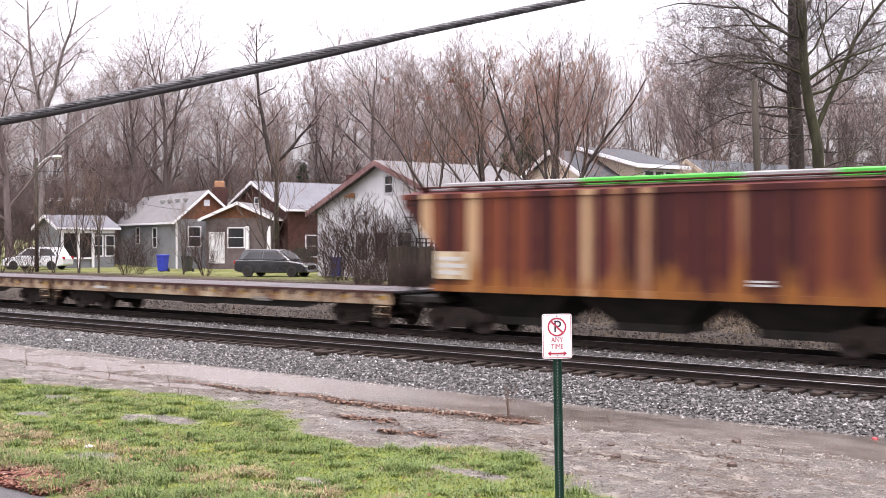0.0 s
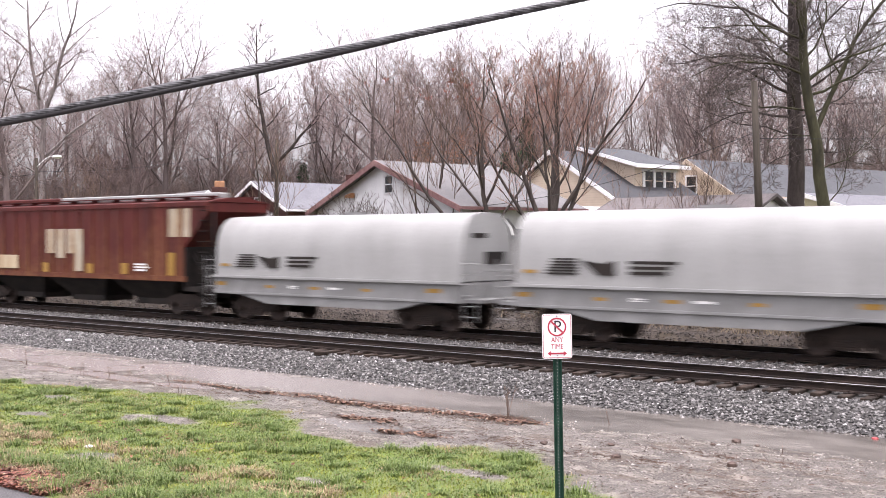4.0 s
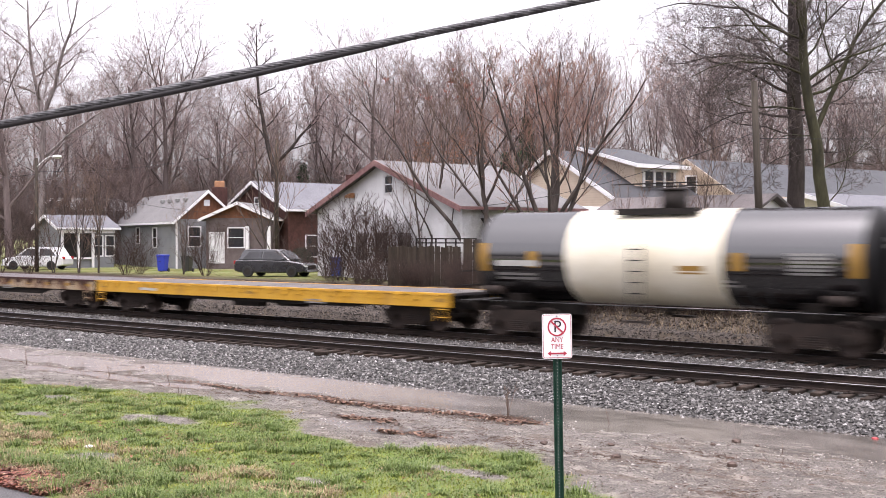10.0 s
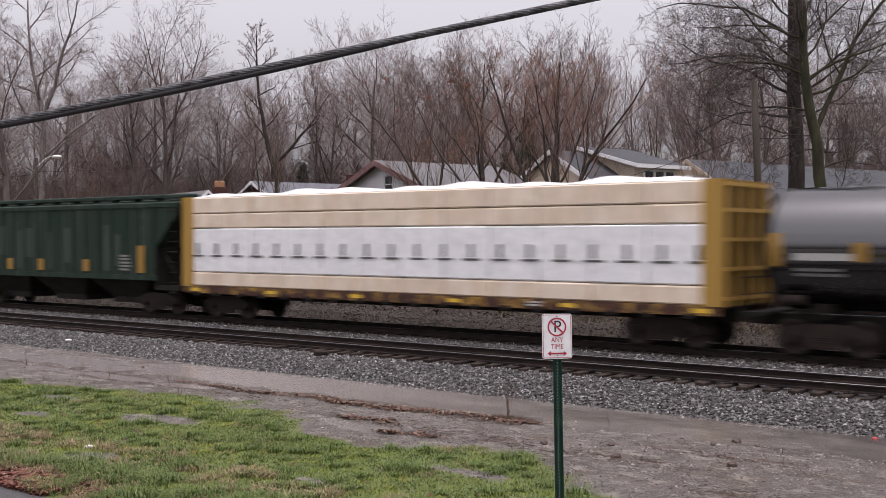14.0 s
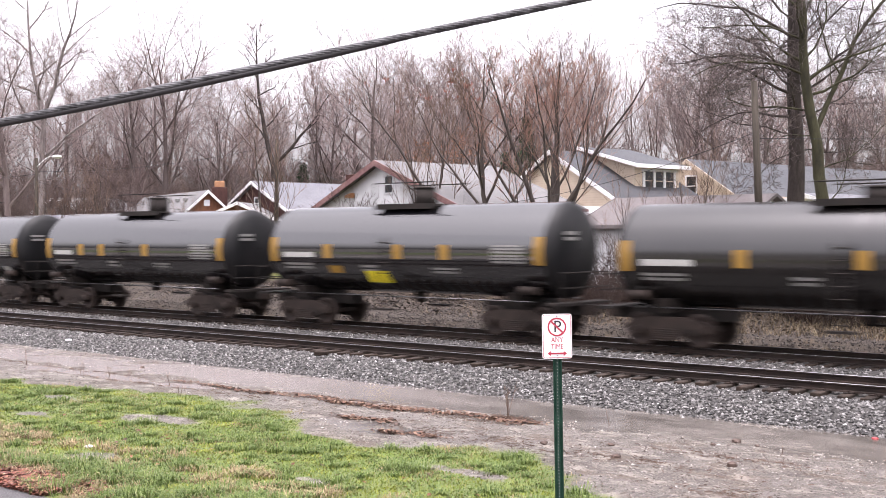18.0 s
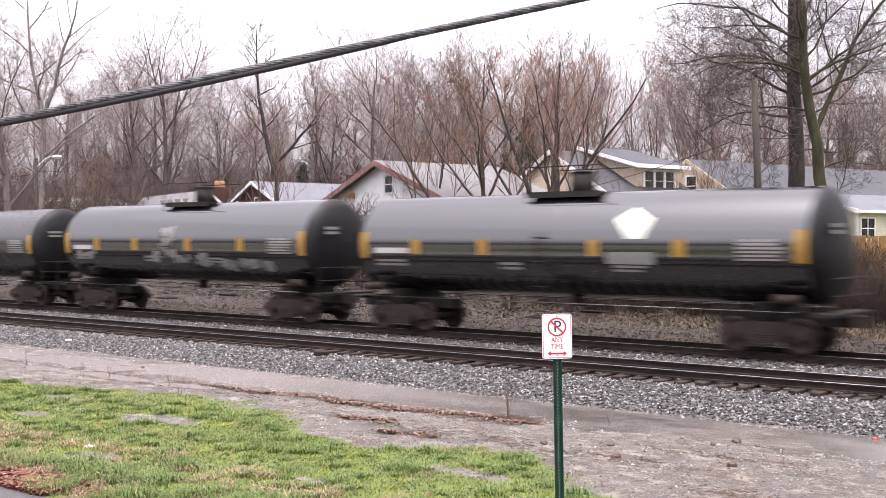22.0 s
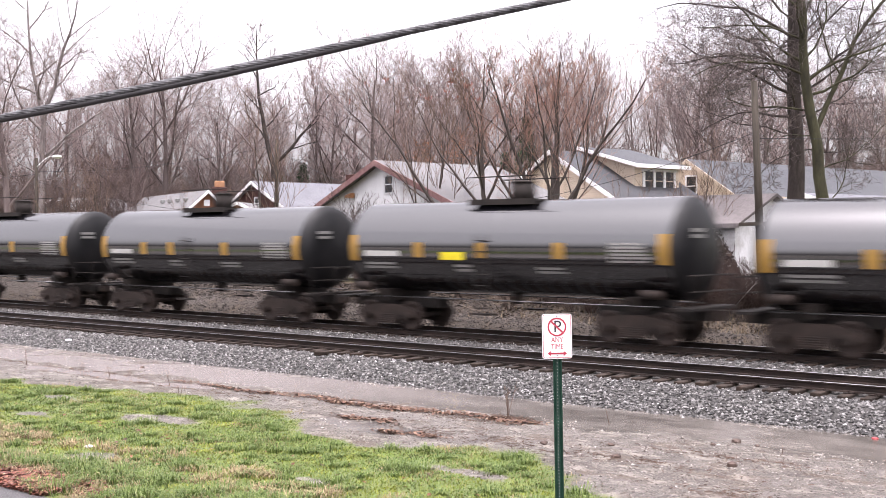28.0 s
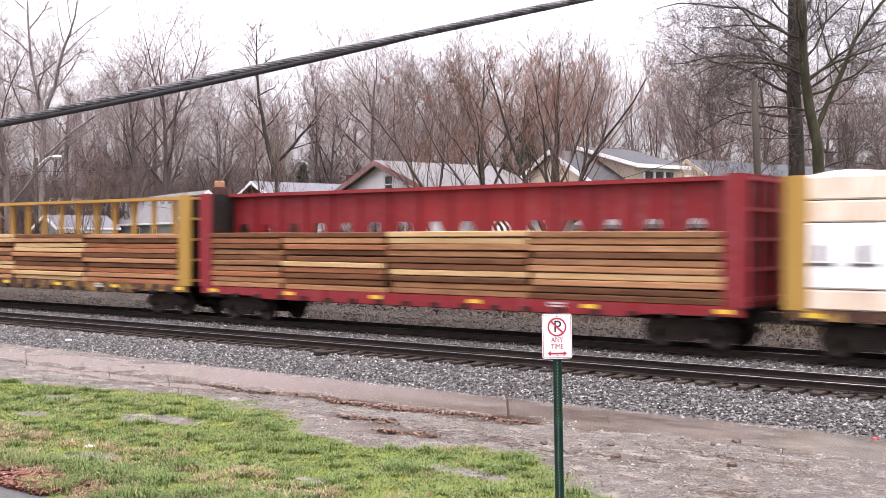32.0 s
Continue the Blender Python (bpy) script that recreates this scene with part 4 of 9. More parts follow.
def lift_deck(car):
    """Raises all that stands on the frame to the height of the walkway."""
    seen = set()
    for o in car.children_recursive:
        top = o
        while top.parent is not car:
            top = top.parent
        if top.name.startswith(("bogie", "coupler")) or o.data.name in seen:
            continue
        seen.add(o.data.name)
        for v in o.data.vertices:
            v.co.z += 0.28 * min(1.0, max(0.0, (v.co.z - 1.15) / 0.3))


def locomotive(u, length, label, flip=False, dusty=False, c0=2.35, n0=1.15):
    """A six-axle diesel: frame, walkways, long hood, cab, nose, radiators, fans, fuel tank, rails, steps. The cab end is at x = 0, or at the far end with flip."""
    car = car_thing("locomotive", u, label, "locomotive", "locomotives in mid train")
    L = length
    fx = (lambda x: L - x) if flip else (lambda x: x)
    mat = M_LOCO_DUSTY if dusty else M_LOCO

    def bx(bm, x0, x1, *r):
        p, q = fx(x0), fx(x1)
        return box(bm, min(p, q), max(p, q), *r)

    bm = B()
    bx(bm, 0.55, L - 0.55, -1.5, 1.5, 1.2, 1.52)
    part("frame", bm, mat, car)
    for s in (-1, 1):
        for i in range(11 if dusty else 1):
            bm = B()
            w_ = (L - 1.8) / (11 if dusty else 1)
            bx(bm, 0.9 + w_ * i, 0.9 + w_ * (i + 1) - (0.22 if dusty else 0), s * 1.54 - 0.035, s * 1.54 + 0.035, 1.5, 1.6)
            part("frame_stripe", bm, M_OFFWHITE if not dusty else M_PATCH, car, "narrow white stripe along the frame")
    # cab and nose
    bm = B()
    k = c0 - 2.35
    pts = [(p[0] + k, p[1]) for p in ((2.35, 1.5), (2.35, 3.45), (2.6, 4.3), (2.75, 4.5), (4.75, 4.55), (4.9, 4.4), (4.9, 1.5))]
    extrude(bm, [(fx(p[0]), p[1]) for p in pts], -1.52, 1.52)
    part("cab", clean(bm), mat, car)
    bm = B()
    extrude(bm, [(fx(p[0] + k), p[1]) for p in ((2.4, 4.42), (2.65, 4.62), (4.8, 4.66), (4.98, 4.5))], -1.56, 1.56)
    part("cab_roof", clean(bm), M_CAB_ROOF, car, "wet cab roof, greyed for reflected sky")
    bm = B()
    q0 = [(fx(n0), -0.75, 1.5), (fx(n0), 0.75, 1.5), (fx(n0 + 0.1), 0.75, 2.95), (fx(n0 + 0.1), -0.75, 2.95)]
    q1 = [(fx(c0 + 0.05), -1.4, 1.5), (fx(c0 + 0.05), 1.4, 1.5), (fx(c0 + 0.05), 1.4, 3.35), (fx(c0 + 0.05), -1.4, 3.35)]
    va, vb = [bm.verts.new(p) for p in q0], [bm.verts.new(p) for p in q1]
    bm.faces.new(va)
    bm.faces.new(vb[::-1])
    for i in range(4):
        bm.faces.new((va[i], vb[i], vb[(i + 1) % 4], va[(i + 1) % 4]))
    part("nose", bev(bm, 0.06), mat, car)
    for s in (-1, 1):
        bm = B()
        bx(bm, 2.95 + k, 4.45 + k, s * 1.53 - 0.012, s * 1.53 + 0.012, 3.35, 4.1)
        part("side_window", bm, M_GLASS, car)
        bm = B()
        bx(bm, 2.87 + k, 4.53 + k, s * 1.53 - 0.03, s * 1.53 + 0.03, 4.1, 4.17)
        bx(bm, 2.87 + k, 4.53 + k, s * 1.53 - 0.03, s * 1.53 + 0.03, 3.28, 3.35)
        bx(bm, 3.68 + k, 3.74 + k, s * 1.53 - 0.03, s * 1.53 + 0.03, 3.35, 4.1)
        part("window_frame", bm, M_DIMWHITE if not dusty else M_COIL_SILL, car)
        bm = B()
        p0, p1 = fx(2.36 + k), fx(2.6 + k)
        q = [(p0, s * 0.2, 3.5), (p0, s * 1.4, 3.5), (p1, s * 1.4, 4.25), (p1, s * 0.2, 4.25)]
        o = -0.03 if not flip else 0.03
        vs = [bm.verts.new((x + o, y, z)) for x, y, z in q] + [bm.verts.new((x - o * 0.3, y, z)) for x, y, z in q]
        bm.faces.new(vs[:4])
        bm.faces.new(vs[4:][::-1])
        for i in range(4):
            bm.faces.new((vs[i], vs[4 + i], vs[4 + (i + 1) % 4], vs[(i + 1) % 4]))
        part("windscreen", clean(bm), M_GLASS, car)
    # long hood in sections
    for x0, x1, w, z in (((4.92 + k, 10.8, 1.3, 4.5), (10.8, 14.6, 0.98, 4.2), (14.6, L - 0.95, 1.0, 4.36)) if dusty else ((4.92 + k, 8.0, 1.22, 4.42), (8.0, 13.4, 0.98, 4.2), (13.4, L - 1.2, 1.0, 4.48))):
        bm = B()
        extrude(bm, [(-w, 1.5), (w, 1.5), (w, z - 0.16), (w - 0.2, z), (-w + 0.2, z), (-w, z - 0.16)], fx(x0), fx(x1), "x")
        part("hood_section", clean(bm), mat, car)
        # strips over the hood's bevels, coloured paler to imitate sky sheen
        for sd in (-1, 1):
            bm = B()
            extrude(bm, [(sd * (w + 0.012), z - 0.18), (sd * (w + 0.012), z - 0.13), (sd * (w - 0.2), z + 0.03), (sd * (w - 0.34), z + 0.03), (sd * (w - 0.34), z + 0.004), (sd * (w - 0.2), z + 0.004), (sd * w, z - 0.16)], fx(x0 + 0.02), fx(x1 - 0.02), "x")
            part("roof_slope", clean(bm), M_LOCO_ROOF, car, "wet sloping roof edge, paled for sky sheen")
    # hood doors: raised panels
    door = shared("hood_door_" + mat.name, lambda: bev(box(B(), 0.02, 0.7, -0.02, 0.0, 1.75, 3.6), 0.006), mat)
    for i in range(3 if dusty else 0, 7):
        for s in (-1, 1):
            o = part("hood_door", door, None, car)
            o.location = (min(fx(8.6 + i * 0.8), fx(8.6 + i * 0.8 + 0.72)), s * 0.985, 0)
            if s > 0:
                o.rotation_euler = (0, 0, math.pi)
                o.location.x += 0.72
    # dynamic brake bulge, radiator wings
    bm = B()
    e0, e1 = (L - 4.5, L - 0.95) if dusty else (13.4, 18.4)
    wing = 1.55 if flip else 1.42
    extrude(bm, [(-1.0, 3.1), (1.0, 3.1), (wing, 3.5), (wing, 4.35), (1.05, 4.62), (-1.05, 4.62), (-wing, 4.35), (-wing, 3.5)], fx(e0), fx(e1), "x")
    part("radiator_section", clean(bm), mat, car)
    for s in (-1, 1):
        bm = B()
        bx(bm, e0 + 0.3, e1 - 0.4, s * wing - 0.012, s * wing + 0.012, 3.62, 4.2)
        part("radiator_screen", bm, M_STEEL_DARK, car)
        bm = B()
        for i in range(12):
            bx(bm, e1 + 0.05, e1 + 0.14, s * 1.0 - 0.02, s * 1.0 + 0.02, 3.2 + i * 0.08, 3.24 + i * 0.08)
        part("louvre", bm, M_STEEL_DARK, car)
        # radiator roof edge in the same sheen colour
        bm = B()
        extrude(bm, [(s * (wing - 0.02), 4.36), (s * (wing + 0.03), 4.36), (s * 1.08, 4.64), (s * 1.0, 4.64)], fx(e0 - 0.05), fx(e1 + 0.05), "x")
        part("roof_edge", clean(bm), M_LOCO_ROOF, car, "wet roof edge, paled for sky sheen")
    for i in range(3):
        bm = B()
        c = fx(e0 + 0.9 + i * 1.4)
        tube(bm, (c, 0, 4.6), (c, 0, 4.74), 0.58, n=20)
        part("cooling_fan", bm, M_STEEL_DARK, car)
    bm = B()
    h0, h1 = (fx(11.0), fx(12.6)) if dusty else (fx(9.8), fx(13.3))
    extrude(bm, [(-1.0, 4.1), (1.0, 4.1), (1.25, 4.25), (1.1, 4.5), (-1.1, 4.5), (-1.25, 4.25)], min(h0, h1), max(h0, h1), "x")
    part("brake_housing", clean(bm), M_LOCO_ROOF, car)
    bm = B()
    bx(bm, 12.8, 13.8, -0.3, 0.3, 4.25, 4.62)
    part("exhaust_stack", bm, M_STEEL_DARK, car)
    bm = B()
    tube(bm, (fx(6.2), 0.3, 4.4), (fx(6.2), 0.3, 4.7), 0.04, n=6)
    for k in (-0.1, 0.05, 0.2):
        tube(bm, (fx(6.2), k, 4.7), (fx(6.2) - 0.35, k, 4.74), 0.03, 0.08, n=8)
    part("horn", bm, M_STEEL_DARK, car)
    # fuel tank, air reservoirs
    bm = B()
    extrude(bm, [(-1.45, 1.2), (1.45, 1.2), (1.45, 0.65), (1.1, 0.3), (-1.1, 0.3), (-1.45, 0.65)], fx(L * 0.5 - 2.6), fx(L * 0.5 + 2.9), "x")
    part("fuel_tank", clean(bm), M_LOCO_TRUCK if dusty else M_LOCO_DUSTY, car)
    for s in (-1, 1):
        bm = B()
        tube(bm, (fx(L * 0.5 - 2.4), s * 1.4, 1.12), (fx(L * 0.5 + 2.2), s * 1.4, 1.12), 0.14, n=10)
        part("air_reservoir", bm, M_LOCO_TRUCK if dusty else M_LOCO_DUSTY, car)
    loco_truck(car, 4.3)
    loco_truck(car, L - 4.3)
    # end plates, steps, rails
    for x, g in ((0.55, 1), (L - 0.55, -1)):
        e = fx(x)
        sg = g * (-1 if flip else 1)
        bm = B()
        box(bm, min(e, e - sg * 0.12), max(e, e - sg * 0.12), -1.5, 1.5, 0.75, 1.55)
        part("pilot_plate", bm, mat, car)
        bm = B()
        extrude(bm, [(e - sg * 0.1, 0.75), (e - sg * 0.1, 0.18), (e - sg * 0.42, 0.18), (e - sg * 0.16, 0.75)], -1.4, 1.4)
        part("plough", clean(bm), mat, car)
        for s in (-1, 1):
            bm = B()
            for k in range(4):
                box(bm, min(e + sg * 0.05, e + sg * 0.75), max(e + sg * 0.05, e + sg * 0.75), s * 1.36 - 0.15, s * 1.36 + 0.15, 0.38 + 0.3 * k, 0.42 + 0.3 * k)
            box(bm, min(e + sg * 0.75, e + sg * 0.79), max(e + sg * 0.75, e + sg * 0.79), s * 1.36 - 0.16, s * 1.36 + 0.16, 0.35, 1.5)
            part("steps", bm, M_RAIL_ORANGE, car, "ochre painted end steps")
            bm = B()
            for xx in (e + sg * 0.05, e + sg * 0.78):
                tube(bm, (xx, s * 1.48, 0.5), (xx, s * 1.48, 2.55), 0.03, n=6)
            tube(bm, (e + sg * 0.05, s * 1.48, 2.55), (e + sg * 0.05, s * 0.5, 2.55), 0.025, n=6)
            tube(bm, (e + sg * 0.78, s * 1.48, 2.55), (e + sg * 1.5, s * 1.4, 2.9), 0.025, n=6)
            part("handrail", bm, M_RAIL_ORANGE, car, "ochre handrail")
    for s in (-1, 1):
        x0, x1 = 5.2, L - 1.6
        stake = shared("handrail_post_" + mat.name, lambda: tube(B(), (0, 0, 1.6), (0, 0, 2.6), 0.018, n=5), M_LOCO)
        for i in range(11):
            o = part("handrail_post", stake, None, car)
            o.location = (fx(x0 + (x1 - x0) * i / 10), s * 1.5, 0)
        bm = B()
        tube(bm, (fx(x0), s * 1.5, 2.6), (fx(x1), s * 1.5, 2.6), 0.016, n=5)
        part("side_handrail", bm, M_COIL_SILL, car)
    # nose stripes and tail stripes
    ys = lambda x: -1.4 + 0.65 * (c0 + 0.05 - x) / (c0 + 0.05 - n0)
    for i in range(5):
        z = 2.1 + i * 0.205
        bm = B()
        xa, xb = c0 - 0.15 + 0.05 * (i - 2), n0 + 0.14
        line = [(xa, ys(xa) - 0.02), (xb, ys(xb) - 0.02), (n0 + 0.02, -0.7), (n0 - 0.02, -0.62), (n0 - 0.02, 0.66)]
        for (p0, q0_), (p1, q1_) in zip(line, line[1:]):
            f = [bm.verts.new((fx(p), q, h)) for p, q, h in ((p0, q0_, z), (p1, q1_, z), (p1 + 0.05 * (z + 0.12 > 2.9), q1_, z + 0.12), (p0, q0_, z + 0.12))]
            bm.faces.new(f)
        part("nose_stripe", bm, M_LOGO, car)
    te = L - 1.6 if dusty else L - 2.6
    for i in range(4):
        z = 2.75 + i * 0.25
        bm = B()
        bx(bm, te, te + 0.62 + 0.12 * i, -1.03, -1.0, z, z + 0.13)
        part("tail_stripe", bm, M_LOGO, car)
    for i in range(4):
        bm = bx(B(), L - (0.94 if dusty else 1.19), L - (0.9 if dusty else 1.14), -1.0, -0.3, 2.75 + i * 0.25, 2.88 + i * 0.25)
        part("tail_stripe", bm, M_LOGO, car)
    couplers(car, 0.25, L - 0.25)
    return car


def loco_emblem(car, x, flip=False, w=1.0, lines=2.45, block=2.3):
    """The side emblem as plain shapes: five slanting lines, a block of two rounded forms, two bars under it."""
    y = -w - 0.028
    for i in range(5):
        z = 2.86 + i * 0.19
        bm = extrude(B(), [(x + 0.035 * i, z), (x + lines - 0.25 + 0.12 * i, z), (x + lines - 0.2 + 0.12 * i, z + 0.11), (x + 0.04 + 0.035 * i, z + 0.11)], y - 0.01, y)
        part("emblem_line", clean(bm), M_LOGO, car)
    bm = B()
    k, x2 = block / 2.4, x + lines
    extrude(bm, [(x2 + p * k, z) for p, z in ((0, 3.72), (0.35, 3.76), (2.4, 3.76), (2.42, 3.5), (1.6, 3.42), (2.3, 3.32), (2.45, 3.12), (2.2, 2.9), (0.8, 2.9), (0.75, 3.05), (0.2, 3.3))], y - 0.01, y)
    part("emblem_block", clean(bm), M_LOGO, car)
    bars(car, x2 - 0.2, x2 + block * 0.95, 2.45, 2.75, 1, M_LOGO, y)
    bars(car, x2 - 0.3, x2 + block * 1.1, 2.1, 2.38, 1, M_LOGO, y)


def small_marks(car, xs, z, y, mat):
    for x in xs:
        part("warning_label", box(B(), x, x + 0.42, y - 0.006, y + 0.002, z, z + 0.07), mat, car)
# ---------------------------------------------------------------- the cars in their order
flat_car(-63.6, 20.0, M_TAN_CAR, "weathered brown flat car with an empty plank deck", spots=10)
flat_car(-43.5, 19.7, M_TAN_CAR, "weathered tan flat car with an empty plank deck", spots=12)
c = covered_hopper(-23.5, 17.3, M_RED_RUST, "rust-streaked brown covered hopper car with green hatch covers",
                   roof_mat=M_MAROON, post_mat=M_POSTS, hatch_mat=lambda i: plain("green_hatch_paint", (0.05, 0.42, 0.04), 0.4) if i in (2, 3, 5) else M_COIL)
decal(c, "patch_panel", 1.55, 2.9, 1.75, 2.62, M_PATCH, -1.615, "cream paint patch under the road number")
bars(c, 1.7, 2.75, 1.85, 2.5, 3, M_OFFWHITE, -1.622)
bars(c, 12.0, 12.7, 1.75, 1.95, 2, M_OFFWHITE, -1.62)
c = covered_hopper(-6.15, 17.7, M_CREAM_RUST, "cream covered hopper car blotched with orange rust", roof_mat=M_CREAM_RUST)
bars(c, 1.9, 3.2, 2.3, 2.75, 3, M_DIMWHITE, -1.61)
bars(c, 13.6, 14.2, 1.7, 1.95, 2, M_STEEL_DARK, -1.61)
c = covered_hopper(11.65, 18.1, M_MAROON, "faded maroon covered hopper car with white paint patches", roof_mat=M_MAROON, hatch_mat=lambda i: M_MAROON if i < 2 else M_COIL)
decal(c, "patch_panel", 1.75, 3.2, 1.65, 2.35, M_PATCH, -1.606, "cream paint patch under the road number")
decal(c, "patch_panel", 3.25, 4.9, 1.7, 2.3, M_PATCH, -1.606)
for x, z0 in ((7.2, 2.4), (7.95, 2.2), (8.75, 2.4), (9.3, 1.65)):
    decal(c, "patch_panel", x, x + 0.6, z0, 3.45, M_CHALK, -1.606, "chalky white paint patch")
decal(c, "patch_panel", 15.6, 16.9, 3.1, 4.2, M_CHALK, -1.556, "chalky white paint patch")
decal(c, "patch_panel", 0.5, 1.4, 3.3, 4.2, M_CHALK, -1.556)
for x, h in ((6.9, 0.4), (10.2, 0.4), (12.6, 0.45), (15.6, 0.9)):
    decal(c, "reflector", x, x + 0.42, 1.58, 1.58 + h, M_ORANGE, -1.608)
bars(c, 13.5, 14.4, 1.7, 2.05, 3, M_WHITE, -1.61)
coil_car(29.85, 11.9)
coil_car(43.55, 11.9)
T1X = tank_car(57.45, 15.4, 4.28, "dark blue-black tank car with amber reflector strips", R=1.6, squares=(0.16, 0.32, 0.46, 0.66), dome=0.5, lift=0.1,
               extras=(("yellow_lettering", 0.9, 2.5, 2.28, 2.42, M_YELLOW),))
bm = B()
box(bm, 15.66, 15.68, -0.8, 0.1, 3.15, 3.33)
part("yellow_lettering", bm, M_YELLOW, T1X)
flat_car(74.2, 20.3, M_TAN_CAR, "rust-stained tan flat car with a wet plank deck", spots=5)
flat_car(94.6, 20.8, M_TAN_CAR, "brown flat car with stake pockets and a plank deck", spots=14)
c = flat_car(115.5, 18.95, M_YELLOW_CAR, "bright yellow flat car with a grey plank deck", spots=3, thick=0.5)
tank_car(135.1, 12.2, 3.86, "black tank car with a broad cream band", R=1.38, band=(0.28, 0.68), squares=(0.17, 0.7), dome=0.5,
         extras=(("orange_placard", 7.0, 7.75, 2.05, 2.28, M_ORANGE),))
pellet_hopper(148.3, 16.0, "weathered grey covered hopper car with smooth sides")
c = covered_hopper(165.4, 17.2, M_GREEN, "dark green covered hopper car with orange reflectors", roof_mat=M_GREEN)
for x, h in ((1.9, 1.0), (4.9, 0.5), (7.4, 0.5), (10.8, 0.5), (14.55, 1.1)):
    decal(c, "reflector", x, x + 0.45, 1.65, 1.65 + h, M_ORANGE, -1.606)
bars(c, 2.7, 3.9, 2.35, 2.9, 2, M_OFFWHITE, -1.606)
bars(c, 13.4, 14.1, 1.7, 2.4, 5, M_DIMWHITE, -1.606)
for x, x2, z0, z1 in ((2.5, 3.1, 1.7, 3.2), (4.0, 4.7, 2.3, 3.6), (5.5, 6.0, 1.7, 3.4), (6.3, 6.9, 2.2, 3.5), (7.95, 8.4, 1.7, 3.3), (9.1, 9.9, 2.0, 3.5), (12.2, 12.6, 1.7, 3.6), (13.0, 13.3, 1.9, 3.2)):
    decal(c, "faded_panel", x, x2, z0, z1, M_GREEN_FADED, -1.556)
centrebeam_car(182.75, 22.3, M_BEAM_YELLOW, "centre-beam car loaded with white and tan wrapped lumber", "wrapped", 4.62)
tank_car(206.0, 10.6, 4.38, "black tank car with amber reflector strips", R=1.62, squares=(0.23, 0.46, 0.68))
tank_car(218.7, 13.4, 4.13, "black tank car with amber lettering", squares=(0.19, 0.42, 0.66), dome=0.5,
         extras=(("yellow_lettering", 1.3, 2.6, 2.28, 2.4, M_YELLOW), ("white_plate", 1.2, 1.5, 1.75, 1.98, M_OFFWHITE), ("white_plate", 11.6, 12.2, 1.5, 1.75, M_OFFWHITE)))
tank_car(234.05, 12.2, 4.14, "black tank car with amber reflector strips", squares=(0.22, 0.34, 0.58), dome=0.5)
tank_car(248.4, 12.2, 4.17, "black tank car with a yellow placard", squares=(0.24, 0.5, 0.66), dome=0.5,
         extras=(("yellow_placard", 4.75, 5.75, 1.55, 1.95, M_YELLOW_BRIGHT, "bright yellow painted placard"), ("orange_placard", 3.1, 3.7, 1.85, 2.1, M_ORANGE)))
tank_car(262.65, 13.7, 4.02, "dull brown-black tank car with a white panel", R=1.46, mat=M_TANK_DULL, squares=(0.27, 0.5, 0.72), lift=-0.25,
         extras=(("white_panel", 11.15, 12.45, 2.45, 2.95, M_WHITE, "large white painted panel"),))
tank_car(278.3, 15.8, 4.4, "faded charcoal tank car with amber reflectors", R=1.6, mat=M_TANK_GREY, squares=(0.18, 0.3, 0.46, 0.58, 0.73), lift=-0.2,
         extras=(("dirty_patch", 3.4, 3.9, 2.1, 2.25, M_DIMWHITE),))
tank_car(296.2, 15.1, 4.46, "black tank car with white painted scrawls", R=1.58, squares=(0.16, 0.33, 0.55, 0.75), lift=0.05)
for q in ((6.9, 7.6, 2.4, 3.4, 26), (6.2, 8.2, 2.1, 2.5, 12), (8.4, 9.6, 2.0, 2.4, 12), (10.2, 13.0, 1.9, 2.2, 24), (1.2, 2.4, 2.2, 2.5, 8)):
    scrawl(CARS[-1][0], *q, 1.58, 2.88, int(q[0] * 10))
tank_car(313.45, 15.7, 4.42, "black tank car with a white diamond emblem", R=1.58, squares=(0.16, 0.33, 0.58, 0.75), lift=0.05,
         extras=(("white_plate", 9.7, 11.2, 2.3, 2.65, M_DIMWHITE),))
bm = B()
for i in range(14):
    k = (i + 0.5) / 14
    half = 0.62 * (k / 0.42 if k < 0.42 else 1.0 - 0.55 * (k - 0.42) / 0.58)
    mid_ = 10.5 + 0.12 * k
    lathe(bm, [(mid_ - half, 1.595), (mid_ + half, 1.595)], (0, 2.84), 1, 0.84 + 0.62 * i / 14, 0.84 + 0.62 * (i + 1) / 14)
part("emblem_patch", bm, plain("faded_white_emblem", (0.56, 0.58, 0.5), 0.5), CARS[-1][0], "white diamond emblem")
lo = locomotive(330.9, 22.2, "black diesel locomotive with white side emblem", False, c0=2.0, n0=0.8)
loco_emblem(lo, 7.95, w=1.0, lines=2.75, block=2.2)
bars(lo, 2.6, 3.9, 2.72, 2.98, 1, M_LOGO, -1.53)
bars(lo, 3.2, 4.0, 1.95, 2.25, 4, M_DIMWHITE, -1.53)
small_marks(lo, (6.0, 6.9, 9.3, 10.2, 12.1, 13.4, 14.8, 15.9), 2.05, -1.225, M_OFFWHITE)
small_marks(lo, (14.3, 16.6), 3.38, -1.02, M_YELLOW)
small_marks(lo, (5.5, 6.6), 3.9, -1.225, M_OFFWHITE)
small_marks(lo, (5.6, 7.2), 2.9, -1.225, M_DIMWHITE)
small_marks(lo, (18.0, 19.0), 3.9, -1.02, M_OFFWHITE)
for x0, x1 in ((5.15, 6.3), (6.4, 7.8)):
    for z0, z1 in ((1.75, 2.75), (2.85, 3.7), (3.8, 4.15)):
        decal(lo, "equipment_door", x0, x1, z0, z1, M_LOCO_DUSTY, -1.23)
